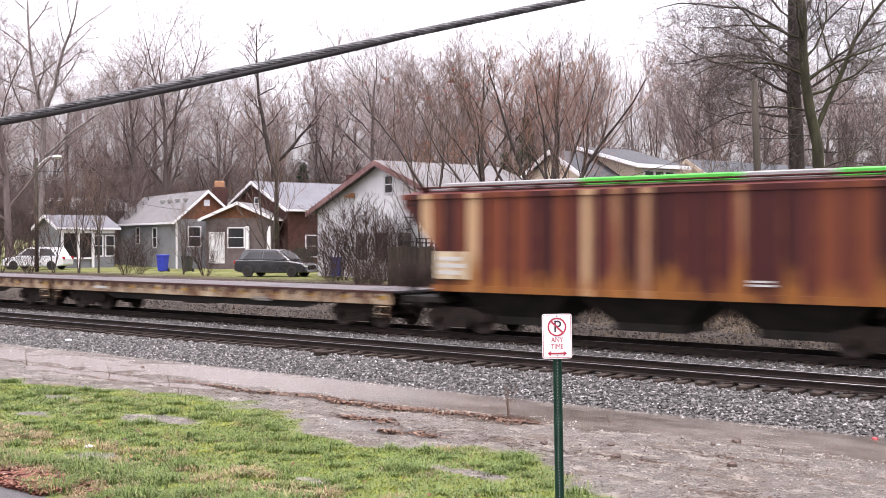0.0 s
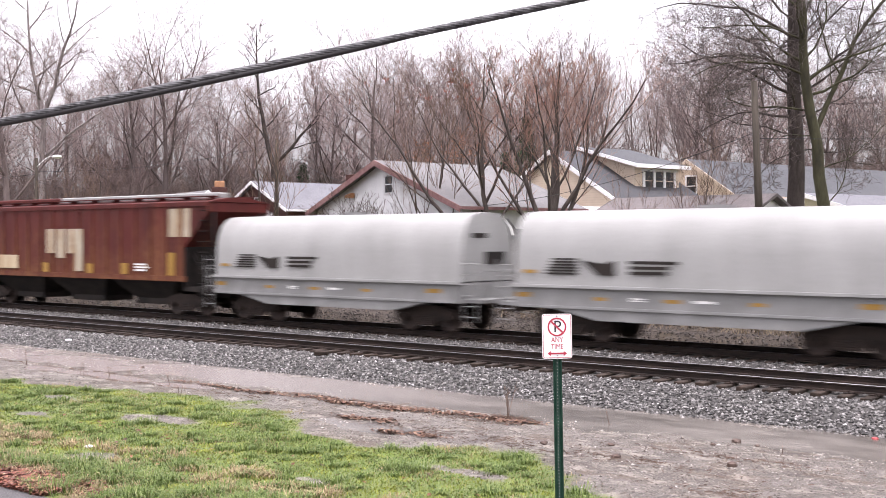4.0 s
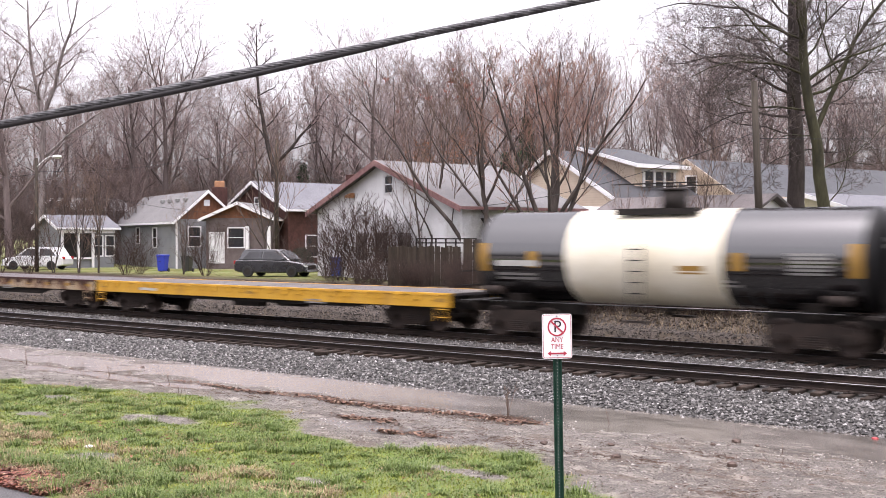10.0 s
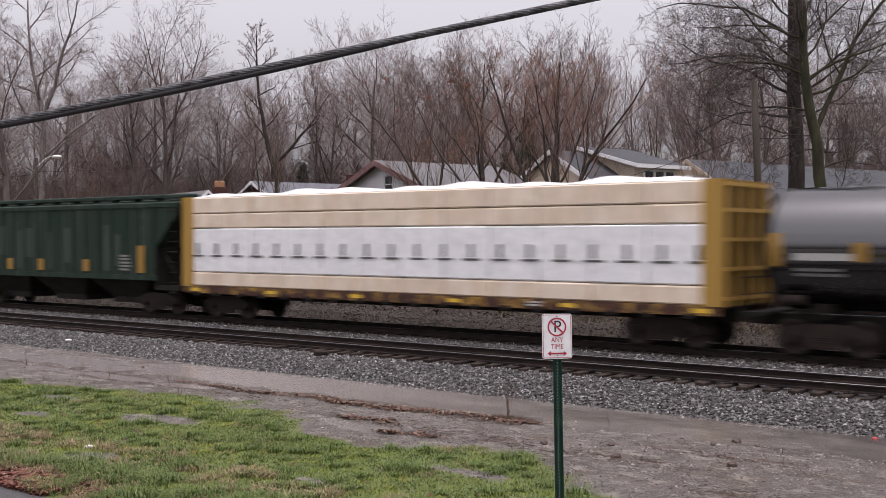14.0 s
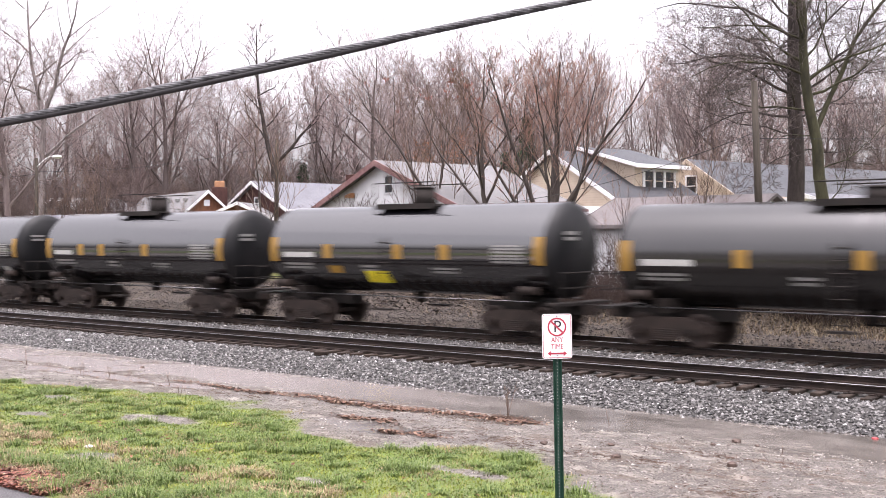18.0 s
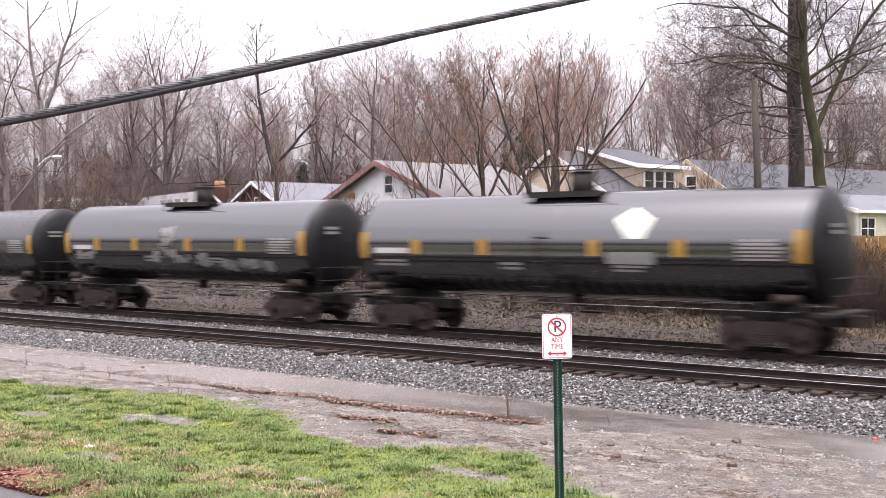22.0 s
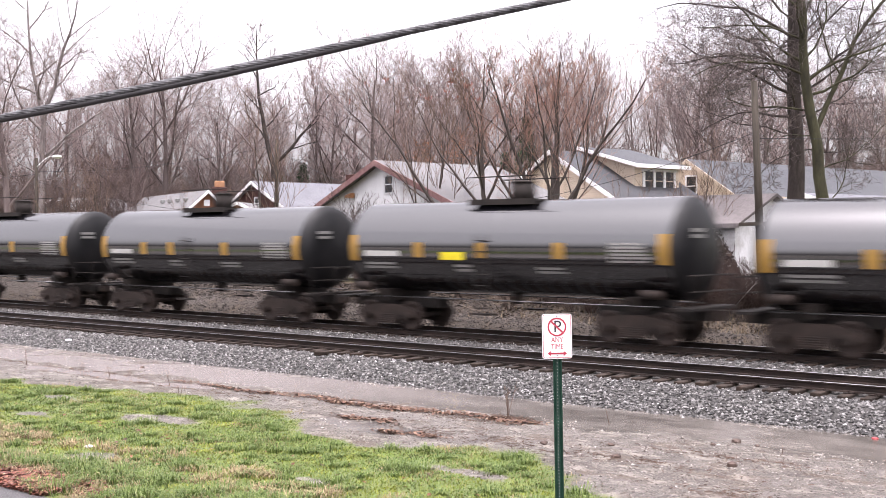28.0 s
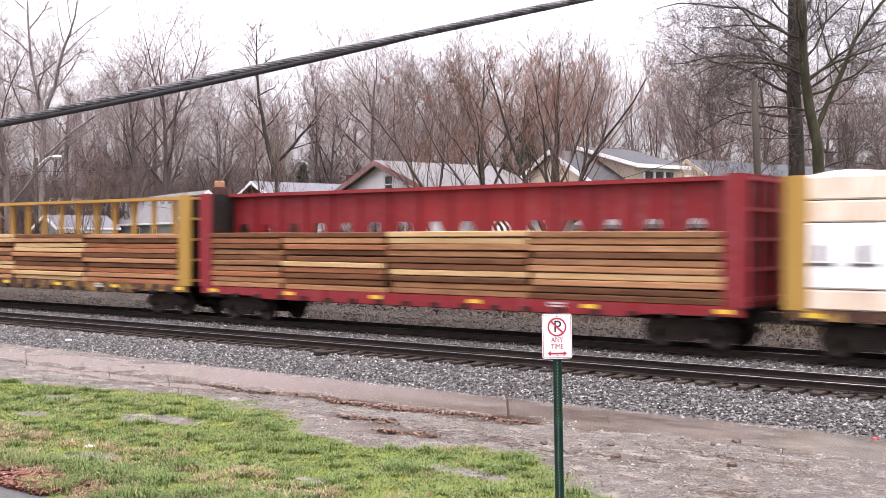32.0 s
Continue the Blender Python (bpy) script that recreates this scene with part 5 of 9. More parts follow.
for i in range(6):
    decal(lo, "louvre", 18.6, 20.6, 4.0 + i * 0.06, 4.03 + i * 0.06, M_LOCO_DUSTY, -1.01)
decal(lo, "hood_recess", 18.5, 19.4, 2.3, 3.4, M_STEEL_DARK, -1.004)
decal(lo, "fuel_tank_seam", 8.6, 13.8, 1.02, 1.05, M_COIL_SILL, -1.456)
bars(lo, 12.1, 12.6, 0.95, 1.15, 1, M_RED_SMALL, -1.46)
lift_deck(lo)
lo = locomotive(353.3, 20.9, "dusty black diesel locomotive with white nose stripes", True, True, c0=3.3, n0=0.8)
loco_emblem(lo, 4.7, w=1.02, lines=3.25, block=2.0)
bars(lo, 15.4, 17.3, 2.95, 3.25, 1, M_LOGO, -1.53)
bars(lo, 15.7, 16.6, 2.55, 2.7, 2, M_DIMWHITE, -1.53)
small_marks(lo, (11.0, 13.2), 3.3, -1.305, M_RED_SMALL)
for x0, x1 in ((10.4, 11.7), (12.0, 13.3), (13.6, 14.8)):
    decal(lo, "filter_screen", x0, x1, 3.62, 4.1, M_STEEL_DARK, -1.303)
decal(lo, "hood_seam", 11.0, 14.9, 3.14, 3.165, M_COIL_SILL, -1.304)
decal(lo, "hood_seam", 2.2, 10.0, 2.72, 2.74, M_COIL_SILL, -1.008)
for x0, x1 in ((11.3, 12.3), (12.4, 13.5), (13.6, 14.9)):
    decal(lo, "equipment_door", x0, x1, 1.6, 2.15, M_LOCO_TRUCK, -1.325)
for x0, x1 in ((10.3, 12.2), (12.3, 14.9)):
    decal(lo, "hood_panel", x0, x1, 2.25, 3.05, M_LOCO, -1.306)
decal(lo, "data_plate", 14.35, 14.7, 3.98, 4.12, M_PATCH, -1.315)
lift_deck(lo)
tank_car(374.45, 12.2, 4.24, "black tank car with amber reflector strips", squares=(0.3, 0.42, 0.62))
tank_car(388.8, 12.2, 4.22, "black tank car with amber reflector strips", squares=(0.24, 0.38, 0.64))
tank_car(402.95, 12.4, 4.24, "black tank car with a yellow placard", squares=(0.25, 0.45, 0.68),
         extras=(("yellow_placard", 4.2, 5.1, 2.35, 2.6, M_YELLOW_BRIGHT, "bright yellow placard"),))
tank_car(417.4, 13.6, 4.09, "black tank car with amber squares", squares=(0.22, 0.41, 0.6, 0.78), dome=0.52,
         extras=(("white_plate", 10.4, 11.3, 1.95, 2.2, M_OFFWHITE), ("white_plate", 12.4, 13.0, 1.55, 1.85, M_OFFWHITE)))
centrebeam_car(432.3, 22.0, M_BEAM_YELLOW, "ochre centre-beam car loaded with stacked timbers", "open", 4.72)
centrebeam_car(454.95, 21.9, M_BEAM_RED, "red centre-beam car loaded with stacked timbers", "web", 4.74)
centrebeam_car(477.85, 22.0, M_BEAM_YELLOW, "centre-beam car loaded with white and tan wrapped lumber", "wrapped", 4.62)
# ---------------------------------------------------------------- ground
BARE = ((-18.05, 13.87, 1.1, 0.5), (-15.7, 10.75, 0.75, 0.42), (-14.0, 15.6, 1.3, 0.55), (-10.1, 13.55, 0.9, 0.3), (-20.6, 12.6, 0.7, 0.25), (-11.6, 11.7, 0.35, 0.2), (-22.5, 14.4, 0.8, 0.25))


def turf_at(x, y):
    """How much grass grows at a place: above 0.5 it is grass, below bare mud and gravel."""
    e = np.interp(x, [-40, -26, -22, -19, -15.8, -14.4, -13.2, -11.5, -10.2, -9.2, -7.6, -5], [14.6, 15.2, 16.1, 16.5, 15.8, 14.5, 14.2, 15.3, 15.5, 14.6, 13.4, 11.8])
    v = 0.5 + 0.75 * (e - y) + 0.55 * noise.noise((x * 0.9, y * 0.9, 2)) + 0.35 * noise.noise((x * 2.7, y * 2.7, 4))
    v = min(v, 1.15 + 0.5 * noise.noise((x * 1.3, y * 1.3, 8)))
    for cx, cy, rx, ry in BARE:
        q = ((x - cx) / rx) ** 2 + ((y - cy) / ry) ** 2
        v -= 1.25 * math.exp(-q) * (1 + 1.1 * noise.noise((x * 2.6, y * 2.6, 6)))
    return v


def ground_mat():
    m, nt, b = nodes_of("wet_ground")
    vec = coords(nt)
    sx = nt.nodes.new("ShaderNodeSeparateXYZ")
    nt.links.new(vec, sx.inputs[0])

    def math_node(op, a, c, d=None):
        n = nt.nodes.new("ShaderNodeMath")
        n.operation = op
        for s, v in zip(n.inputs, (a, c, d)):
            if v is None:
                continue
            if isinstance(v, (int, float)):
                s.default_value = v
            else:
                nt.links.new(v, s)
        return n.outputs[0]

    X, Y = sx.outputs[0], sx.outputs[1]
    n1 = noise_of(nt, vec, 0.35, 5)
    n2 = noise_of(nt, vec, 1.6, 6, 0.7)
    n3 = noise_of(nt, vec, 14.0, 4, 0.7)
    n4 = noise_of(nt, vec, 60.0, 3, 0.7)
    n5 = noise_of(nt, coords(nt, (1, 2.2, 1)), 0.7, 7, 0.75)
    n6 = noise_of(nt, vec, 28.0, 3, 0.7)
    dirt = ramp(nt, n2, [(0.3, (0.08, 0.066, 0.057)), (0.5, (0.15, 0.13, 0.114)), (0.7, (0.225, 0.203, 0.183))])
    dirt = mixed(nt, 0.9, dirt, ramp(nt, n4, [(0.36, 0.25), (0.52, 0.85), (0.68, 1.7)]), "MULTIPLY")
    dirt = mixed(nt, 0.6, dirt, ramp(nt, n6, [(0.35, 0.35), (0.65, 1.3)]), "MULTIPLY")
    dirt = mixed(nt, 0.5, dirt, ramp(nt, n3, [(0.35, 0.45), (0.65, 1.25)]), "MULTIPLY")
    dirt = mixed(nt, ramp(nt, n5, [(0.535, 0.0), (0.63, 0.8)]), dirt, mixed(nt, n6, (0.03, 0.019, 0.013), (0.13, 0.088, 0.058)))
    dirt = mixed(nt, ramp(nt, noise_of(nt, coords(nt, (1, 1.6, 1)), 1.9, 6, 0.7), [(0.53, 0.0), (0.62, 0.7)]), dirt, mixed(nt, n6, (0.14, 0.12, 0.095), (0.42, 0.385, 0.335)))
    turf = ramp(nt, n2, [(0.25, (0.06, 0.10, 0.02)), (0.5, (0.105, 0.155, 0.028)), (0.75, (0.17, 0.19, 0.035))])
    turf = mixed(nt, 0.7, turf, ramp(nt, n4, [(0.36, 0.35), (0.52, 0.9), (0.68, 1.4)]), "MULTIPLY")
    turf = mixed(nt, ramp(nt, n3, [(0.52, 0.0), (0.68, 0.7)]), turf, (0.13, 0.09, 0.045))
    at = nt.nodes.new("ShaderNodeAttribute")
    at.attribute_name = "turf"
    g = math_node("ADD", at.outputs["Fac"], math_node("MULTIPLY", math_node("SUBTRACT", n3, 0.5), 1.2))
    gm = ramp(nt, g, [(0.4, 0.0), (0.62, 1.0)])
    near = mixed(nt, gm, dirt, turf)
    # beyond the tracks: dead leaves and brush litter, then lawns
    litter = ramp(nt, n3, [(0.35, (0.022, 0.017, 0.014)), (0.65, (0.075, 0.058, 0.046))])
    litter = mixed(nt, ramp(nt, math_node("MULTIPLY_ADD", Y, -0.5, 18.6), [(0.0, 0.0), (1.0, 1.0)]), litter, ramp(nt, n6, [(0.35, (0.036, 0.03, 0.026)), (0.65, (0.09, 0.076, 0.066))]))
    straw = mixed(nt, ramp(nt, n2, [(0.5, 0.0), (0.65, 0.7)]), litter, (0.085, 0.066, 0.047))
    lawn = mixed(nt, ramp(nt, n2, [(0.4, 0.0), (0.65, 1.0)]), (0.11, 0.14, 0.045), (0.17, 0.14, 0.07))
    far = mixed(nt, ramp(nt, math_node("MULTIPLY_ADD", Y, 0.25, -10.1), [(0.0, 0.0), (1.0, 1.0)]), straw, lawn)
    col = mixed(nt, ramp(nt, math_node("SUBTRACT", Y, 29.0), [(0.0, 0.0), (1.0, 1.0)]), near, far)
    nt.links.new(col, b.inputs["Base Color"])
    nt.links.new(ramp(nt, n1, [(0.38, 0.38), (0.62, 0.9)]), b.inputs["Roughness"])
    # the bank beyond the tracks is dull litter, the verge before them is wet
    nt.links.new(ramp(nt, math_node("SUBTRACT", Y, 30.0), [(0.0, 0.3), (1.0, 0.03)]), b.inputs["Specular IOR Level"])
    bump_of(nt, b, n4, 0.9, 0.03)
    return m


def bell(v, c, w):
    return math.exp(-((v - c) / w) ** 2)


def ground_z(x, y):
    if y < 20.95:
        z = -0.60 + 0.018 * noise.noise((x * 0.8, y * 0.8, 0)) + 0.014 * noise.noise((x * 2.4, y * 2.4, 3))
        step = min(1.0, max(0.25, (x + 32) / 14))
        z -= 0.052 * bell(y, 19.7, 1.15) * step + 0.02 * bell(y, 19.4, 0.5) * (1 - step)
        z -= 0.055 * bell(y, 15.9, 0.42) * bell(x, -14.1, 1.2) + 0.03 * bell(y, 17.5, 0.45) * bell(x, -25, 5) + 0.028 * bell(y, 18.6, 0.4) * bell(x, -31, 5)
        if y < 15:
            z += 0.035 * min(1, (15 - y) / 2) * (1 + 0.6 * noise.noise((x * 0.5, y * 0.5, 9)))
        return z
    if y < 32.5:
        return -0.62
    k = min(1.0, (y - 32.5) / np.interp(x, [-40, -24], [4.0, 8.0]))
    return -0.62 + (0.5 * min(1, (y - 32.5) / 0.8)) + 0.95 * k * k * (3 - 2 * k) + 0.06 * noise.noise((x * 0.3, y * 0.3, 5))


def spans(*runs):
    out = []
    for a, b_, st in runs:
        n = max(1, round((b_ - a) / st))
        out += [a + (b_ - a) * i / n for i in range(n)]
    return out + [runs[-1][1]]


gx = spans((-2500, -400, 300), (-400, -80, 20), (-80, -42, 1.0), (-42, 0, 0.22), (0, 20, 1.5), (20, 400, 40), (400, 2500, 300))
gy = spans((-300, 4, 20), (4, 8, 1.0), (8, 21.4, 0.22), (21.4, 48, 0.8), (48, 120, 6), (120, 2900, 300))
gv = [(x, y, ground_z(x, y)) for y in gy for x in gx]
nx = len(gx)
gf = [(j * nx + i, j * nx + i + 1, (j + 1) * nx + i + 1, (j + 1) * nx + i) for j in range(len(gy) - 1) for i in range(nx - 1)]
gm_ = bpy.data.meshes.new("ground")
gm_.from_pydata(gv, [], gf)
at_ = gm_.attributes.new("turf", "FLOAT", "POINT")
at_.data.foreach_set("value", [turf_at(x, y) if (-45 < x < 0 and 7 < y < 19) else (1.0 if 8 < y < 15 else 0.0) for x, y, z in gv])
gm_.materials.append(ground_mat())
gm_.shade_smooth()
tagged(new("ground", gm_), "muddy ground with wet gravel, thin grass and leaf litter", "ground", kind="structure")

m_water, nt, b_ = nodes_of("puddle_water")
n_ = noise_of(nt, coords(nt, (0.5, 1, 1)), 1.1, 8, 0.78)
silt = ramp(nt, n_, [(0.38, (0.05, 0.043, 0.037)), (0.5, (0.095, 0.084, 0.074)), (0.62, (0.16, 0.143, 0.128))])
# paler towards -x: sky reflection is put into the water's base colour
tc_ = nt.nodes.new("ShaderNodeSeparateXYZ")
nt.links.new(coords(nt), tc_.inputs[0])
mr_ = nt.nodes.new("ShaderNodeMapRange")
mr_.inputs["From Min"].default_value, mr_.inputs["From Max"].default_value = -13.0, -22.0
nt.links.new(tc_.outputs[0], mr_.inputs["Value"])
nt.links.new(mixed(nt, mr_.outputs[0], silt, (0.2, 0.176, 0.166)), b_.inputs["Base Color"])
b_.inputs["Roughness"].default_value = 0.24
b_.inputs["Specular IOR Level"].default_value = 0.4
bump_of(nt, b_, noise_of(nt, coords(nt), 14.0, 3), 0.08)
bm = B()
v = [bm.verts.new(p) for p in ((-90, 15.3, -0.617), (30, 15.3, -0.617), (30, 21.3, -0.617), (-90, 21.3, -0.617))]
bm.faces.new(v)
tagged(part("puddle_water", bm, m_water), "shallow muddy puddles beside the railway ballast", "puddle", kind="structure")

M_ASPHALT = surf("wet_asphalt", (0.045, 0.043, 0.044), (0.10, 0.095, 0.095), 1.5, 0.45, fine=90, bump=0.4)
bm = B()
box(bm, -300, 300, 2.2, 8.62, -0.9, -0.555)
tagged(part("road", bm, M_ASPHALT), "wet asphalt road edge", "road", kind="structure")
bm = B()
box(bm, -110, -38, 40.3, 43.4, 0.2, 0.62)
M_DRIVE = surf("pale_wet_concrete", (0.28, 0.27, 0.265), (0.4, 0.39, 0.385), 0.7, 0.4, fine=50)
tagged(part("driveway", bm, M_DRIVE), "pale wet concrete alley behind the tracks", "driveway", kind="structure")

# ballast bed and its stones
M_BED = surf("ballast_grit", (0.025, 0.023, 0.021), (0.075, 0.07, 0.066), 9.0, 0.8, fine=40, bump=0.8)
bm = B()
extrude(bm, [(20.75, -0.66), (22.5, -0.28), (23.4, -0.235), (25.6, -0.215), (26.4, -0.3), (27.3, -0.23), (31.0, -0.215), (32.9, -0.66)], -700, 700, "x")
tagged(part("ballast_bed", clean(bm), M_BED), "grey crushed stone ballast bed", "ballast", kind="structure")


def bed_z(y):
    ys = [20.75, 22.5, 23.4, 25.6, 26.4, 27.3, 31.0, 32.9]
    zs = [-0.64, -0.28, -0.235, -0.215, -0.3, -0.23, -0.215, -0.64]
    return np.interp(y, ys, zs)


def island_mat(name, stops, rough, patch=None):
    m, nt, b = nodes_of(name)
    g = nt.nodes.new("ShaderNodeNewGeometry")
    col = ramp(nt, g.outputs["Random Per Island"], stops)
    col = mixed(nt, 0.4, col, ramp(nt, noise_of(nt, coords(nt), 25.0, 3), [(0.3, 0.5), (0.7, 1.0)]), "MULTIPLY")
    if patch:
        col = mixed(nt, ramp(nt, noise_of(nt, coords(nt), 0.9, 5, 0.7), [(0.45, 0.0), (0.62, 0.75)]), col, patch)
        col = mixed(nt, 0.7, col, ramp(nt, noise_of(nt, coords(nt), 2.2, 4, 0.7), [(0.38, 0.3), (0.62, 1.2)]), "MULTIPLY")
    nt.links.new(col, b.inputs["Base Color"])
    b.inputs["Roughness"].default_value = rough
    b.inputs["Specular IOR Level"].default_value = 0.3
    return m


M_STONE = island_mat("ballast_stone", [(0.0, (0.012, 0.0115, 0.011)), (0.35, (0.058, 0.0545, 0.0525)), (0.75, (0.135, 0.129, 0.124)), (0.95, (0.23, 0.221, 0.214)), (1.0, (0.4, 0.386, 0.375))], 0.6)
M_PEBBLE = island_mat("dirt_pebble", [(0.0, (0.04, 0.031, 0.025)), (0.35, (0.11, 0.095, 0.082)), (0.75, (0.22, 0.2, 0.178)), (0.96, (0.33, 0.31, 0.283)), (1.0, (0.46, 0.44, 0.41))], 0.6)
OCTA = np.array([(1, 0, 0), (-1, 0, 0), (0, 1, 0), (0, -1, 0), (0, 0, 1), (0, 0, -1)], float)
OCTF = np.array([(0, 2, 4), (2, 1, 4), (1, 3, 4), (3, 0, 4), (2, 0, 5), (1, 2, 5), (3, 1, 5), (0, 3, 5)])


def scatter(name, places, sizes, material, rs, label, category, flat=0.75):
    """Many small angular stones as one mesh."""
    n = len(places)
    v = OCTA[None] * rs.uniform(0.6, 1.15, (n, 6, 1)) + rs.uniform(-0.25, 0.25, (n, 6, 3))
    a = rs.uniform(0, 2 * np.pi, n)
    ca, sa = np.cos(a)[:, None], np.sin(a)[:, None]
    x = v[..., 0] * ca - v[..., 1] * sa
    y = v[..., 0] * sa + v[..., 1] * ca
    v = np.stack([x, y, v[..., 2] * flat], -1) * sizes[:, None, None] + places[:, None, :]
    f = OCTF[None] + (np.arange(n) * 6)[:, None, None]
    me = bpy.data.meshes.new(name)
    me.from_pydata(v.reshape(-1, 3).tolist(), [], f.reshape(-1, 3).tolist())
    me.materials.append(material)
    return tagged(new(name, me), label, category, kind="stuff")


rs = np.random.RandomState(5)


def strip(n, x0, x1, y0, y1):
    x, y = rs.uniform(x0, x1, n), rs.uniform(y0, y1, n)
    return x, y


sets = [strip(34000, -46, -2, 20.7, 22.9), strip(9000, -46, -2, 23.4, 24.7), strip(15000, -52, -2, 25.3, 28.2), strip(3000, -90, -46, 20.7, 22.9)]
xs_, ys_ = np.concatenate([s[0] for s in sets]), np.concatenate([s[1] for s in sets])
zs_ = np.where(ys_ > 32.6, [ground_z(a_, c_) if c_ > 32.6 else 0 for a_, c_ in zip(xs_, ys_)], bed_z(ys_)) + rs.uniform(-0.015, 0.02, len(xs_))
scatter("ballast_stones", np.stack([xs_, ys_, zs_], 1), rs.uniform(0.022, 0.056, len(xs_)), M_STONE, rs, "mixed grey crushed stones of the track bed", "ballast")
M_STONE_FAR = island_mat("grimy_ballast_stone", [(0.0, (0.025, 0.0215, 0.019)), (0.5, (0.05, 0.0425, 0.038)), (0.9, (0.085, 0.074, 0.066)), (1.0, (0.14, 0.126, 0.116))], 0.85)
sets = [strip(26000, -66, -4, 30.6, 34.6), strip(9000, -80, -26, 34.6, 36.6)]
xs_, ys_ = np.concatenate([q[0] for q in sets]), np.concatenate([q[1] for q in sets])
zs_ = np.where(ys_ > 32.6, [ground_z(a_, c_) if c_ > 32.6 else 0 for a_, c_ in zip(xs_, ys_)], bed_z(ys_)) + rs.uniform(-0.015, 0.02, len(xs_))
scatter("far_ballast_stones", np.stack([xs_, ys_, zs_], 1), rs.uniform(0.025, 0.056, len(xs_)), M_STONE_FAR, rs, "grimy dark stones beside the far track", "ballast")
xs_, ys_ = strip(95000, -40, -2, 9.5, 20.9)
keep = np.array([turf_at(x, y) < 0.5 for x, y in zip(xs_, ys_)]) & (rs.uniform(0, 1, len(xs_)) < np.clip(0.4 + (xs_ + 22) / 14, 0.3, 1))
xs_, ys_ = xs_[keep], ys_[keep]
zs_ = np.array([ground_z(x, y) for x, y in zip(xs_, ys_)])
scatter("loose_gravel", np.stack([xs_, ys_, zs_], 1), rs.uniform(0.008, 0.025, len(xs_)) * (1 + (rs.uniform(0, 1, len(xs_)) > 0.98)), M_PEBBLE, rs, "small loose stones on the muddy verge", "gravel", 0.6)

xs_, ys_ = strip(2600, -36, -2, 11.0, 20.6)
keep = np.array([turf_at(x, y) < 0.45 for x, y in zip(xs_, ys_)])
xs_, ys_ = xs_[keep], ys_[keep]
zs_ = np.array([ground_z(x, y) for x, y in zip(xs_, ys_)])
scatter("mud_crumbs", np.stack([xs_, ys_, zs_], 1), rs.uniform(0.015, 0.045, len(xs_)), island_mat("wet_mud_crumb", [(0.0, (0.03, 0.02, 0.015)), (0.6, (0.09, 0.065, 0.05)), (1.0, (0.2, 0.17, 0.15))], 0.6), rs,
        "small clods of wet mud and stone", "gravel", 0.5)

# ---------------------------------------------------------------- tracks
M_RAIL = surf("rusty_rail_web", (0.010, 0.007, 0.006), (0.03, 0.02, 0.016), 6.0, 0.8, spec=0.2, stretch=(0.2, 1, 1))
M_RAILHEAD = surf("polished_rail_head", (0.16, 0.16, 0.165), (0.26, 0.26, 0.265), 3.0, 0.35, 1.0, bump=0.02, stretch=(0.1, 1, 1))
M_TIE = wood("creosoted_tie", (0.014, 0.011, 0.009), (0.046, 0.033, 0.026), "y", 0.8)


def mk_rail():
    bm = B()
    extrude(bm, [(-0.075, -0.175), (0.075, -0.175), (0.07, -0.15), (0.012, -0.135), (0.01, -0.045), (0.036, -0.035), (0.036, -0.008), (-0.036, -0.008), (-0.036, -0.035), (-0.01, -0.045), (-0.012, -0.135),
                 (-0.07, -0.15)], -700, 700, "x")
    return clean(bm)


def mk_head():
    bm = B()
    extrude(bm, [(-0.022, -0.0075), (0.022, -0.0075), (0.015, 0.0), (-0.015, 0.0)], -700, 700, "x")
    return clean(bm)


def track(y, x0, x1, label, seed):
    t = thing("railway_track", pose(0, y, 0), label, "railway track", "railway tracks")
    rnd = random.Random(seed)
    for s in (-0.752, 0.752):
        r = part("rail", shared("rail", mk_rail, M_RAIL), None, t)
        r.location = (0, s, 0)
        h = part("rail_head", shared("rail_head", mk_head, M_RAILHEAD), None, r)
    tie = shared("tie", lambda: bev(box(B(), -0.115, 0.115, -1.3, 1.3, -0.36, -0.185), 0.015), M_TIE)
    n = int((x1 - x0) / 0.52)
    for i in range(n):
        o = part("tie", tie, None, t)
        o.location = (x0 + i * 0.52 + rnd.uniform(-0.04, 0.04), rnd.uniform(-0.06, 0.06), rnd.uniform(-0.012, 0.012))
        o.rotation_euler = (0, 0, rnd.uniform(-0.02, 0.02))
    bm = B()
    for i in range(500):
        for x in (x0 - 0.52 * (i + 1), x1 + 0.52 * i):
            box(bm, x - 0.11, x + 0.11, -1.3, 1.3, -0.36, -0.185)
    tagged(part("far_ties", bm, M_TIE, t), kind="stuff")
    bm = B()
    for i in range(n):
        for s in (-0.752, 0.752):
            x = x0 + i * 0.52
            box(bm, x - 0.1, x + 0.1, s - 0.17, s + 0.17, -0.19, -0.168)
            for k in (-0.1, 0.1):
                box(bm, x - 0.015, x + 0.015, s + k - 0.015, s + k + 0.015, -0.17, -0.14)
    tagged(part("tie_plate", bm, M_RAIL, t), kind="stuff")
    return t


track(NEAR_Y, -46, -2, "empty railway track with dark wooden ties", 1)
track(TRACK_Y, -60, -6, "railway track under the passing freight train", 2)

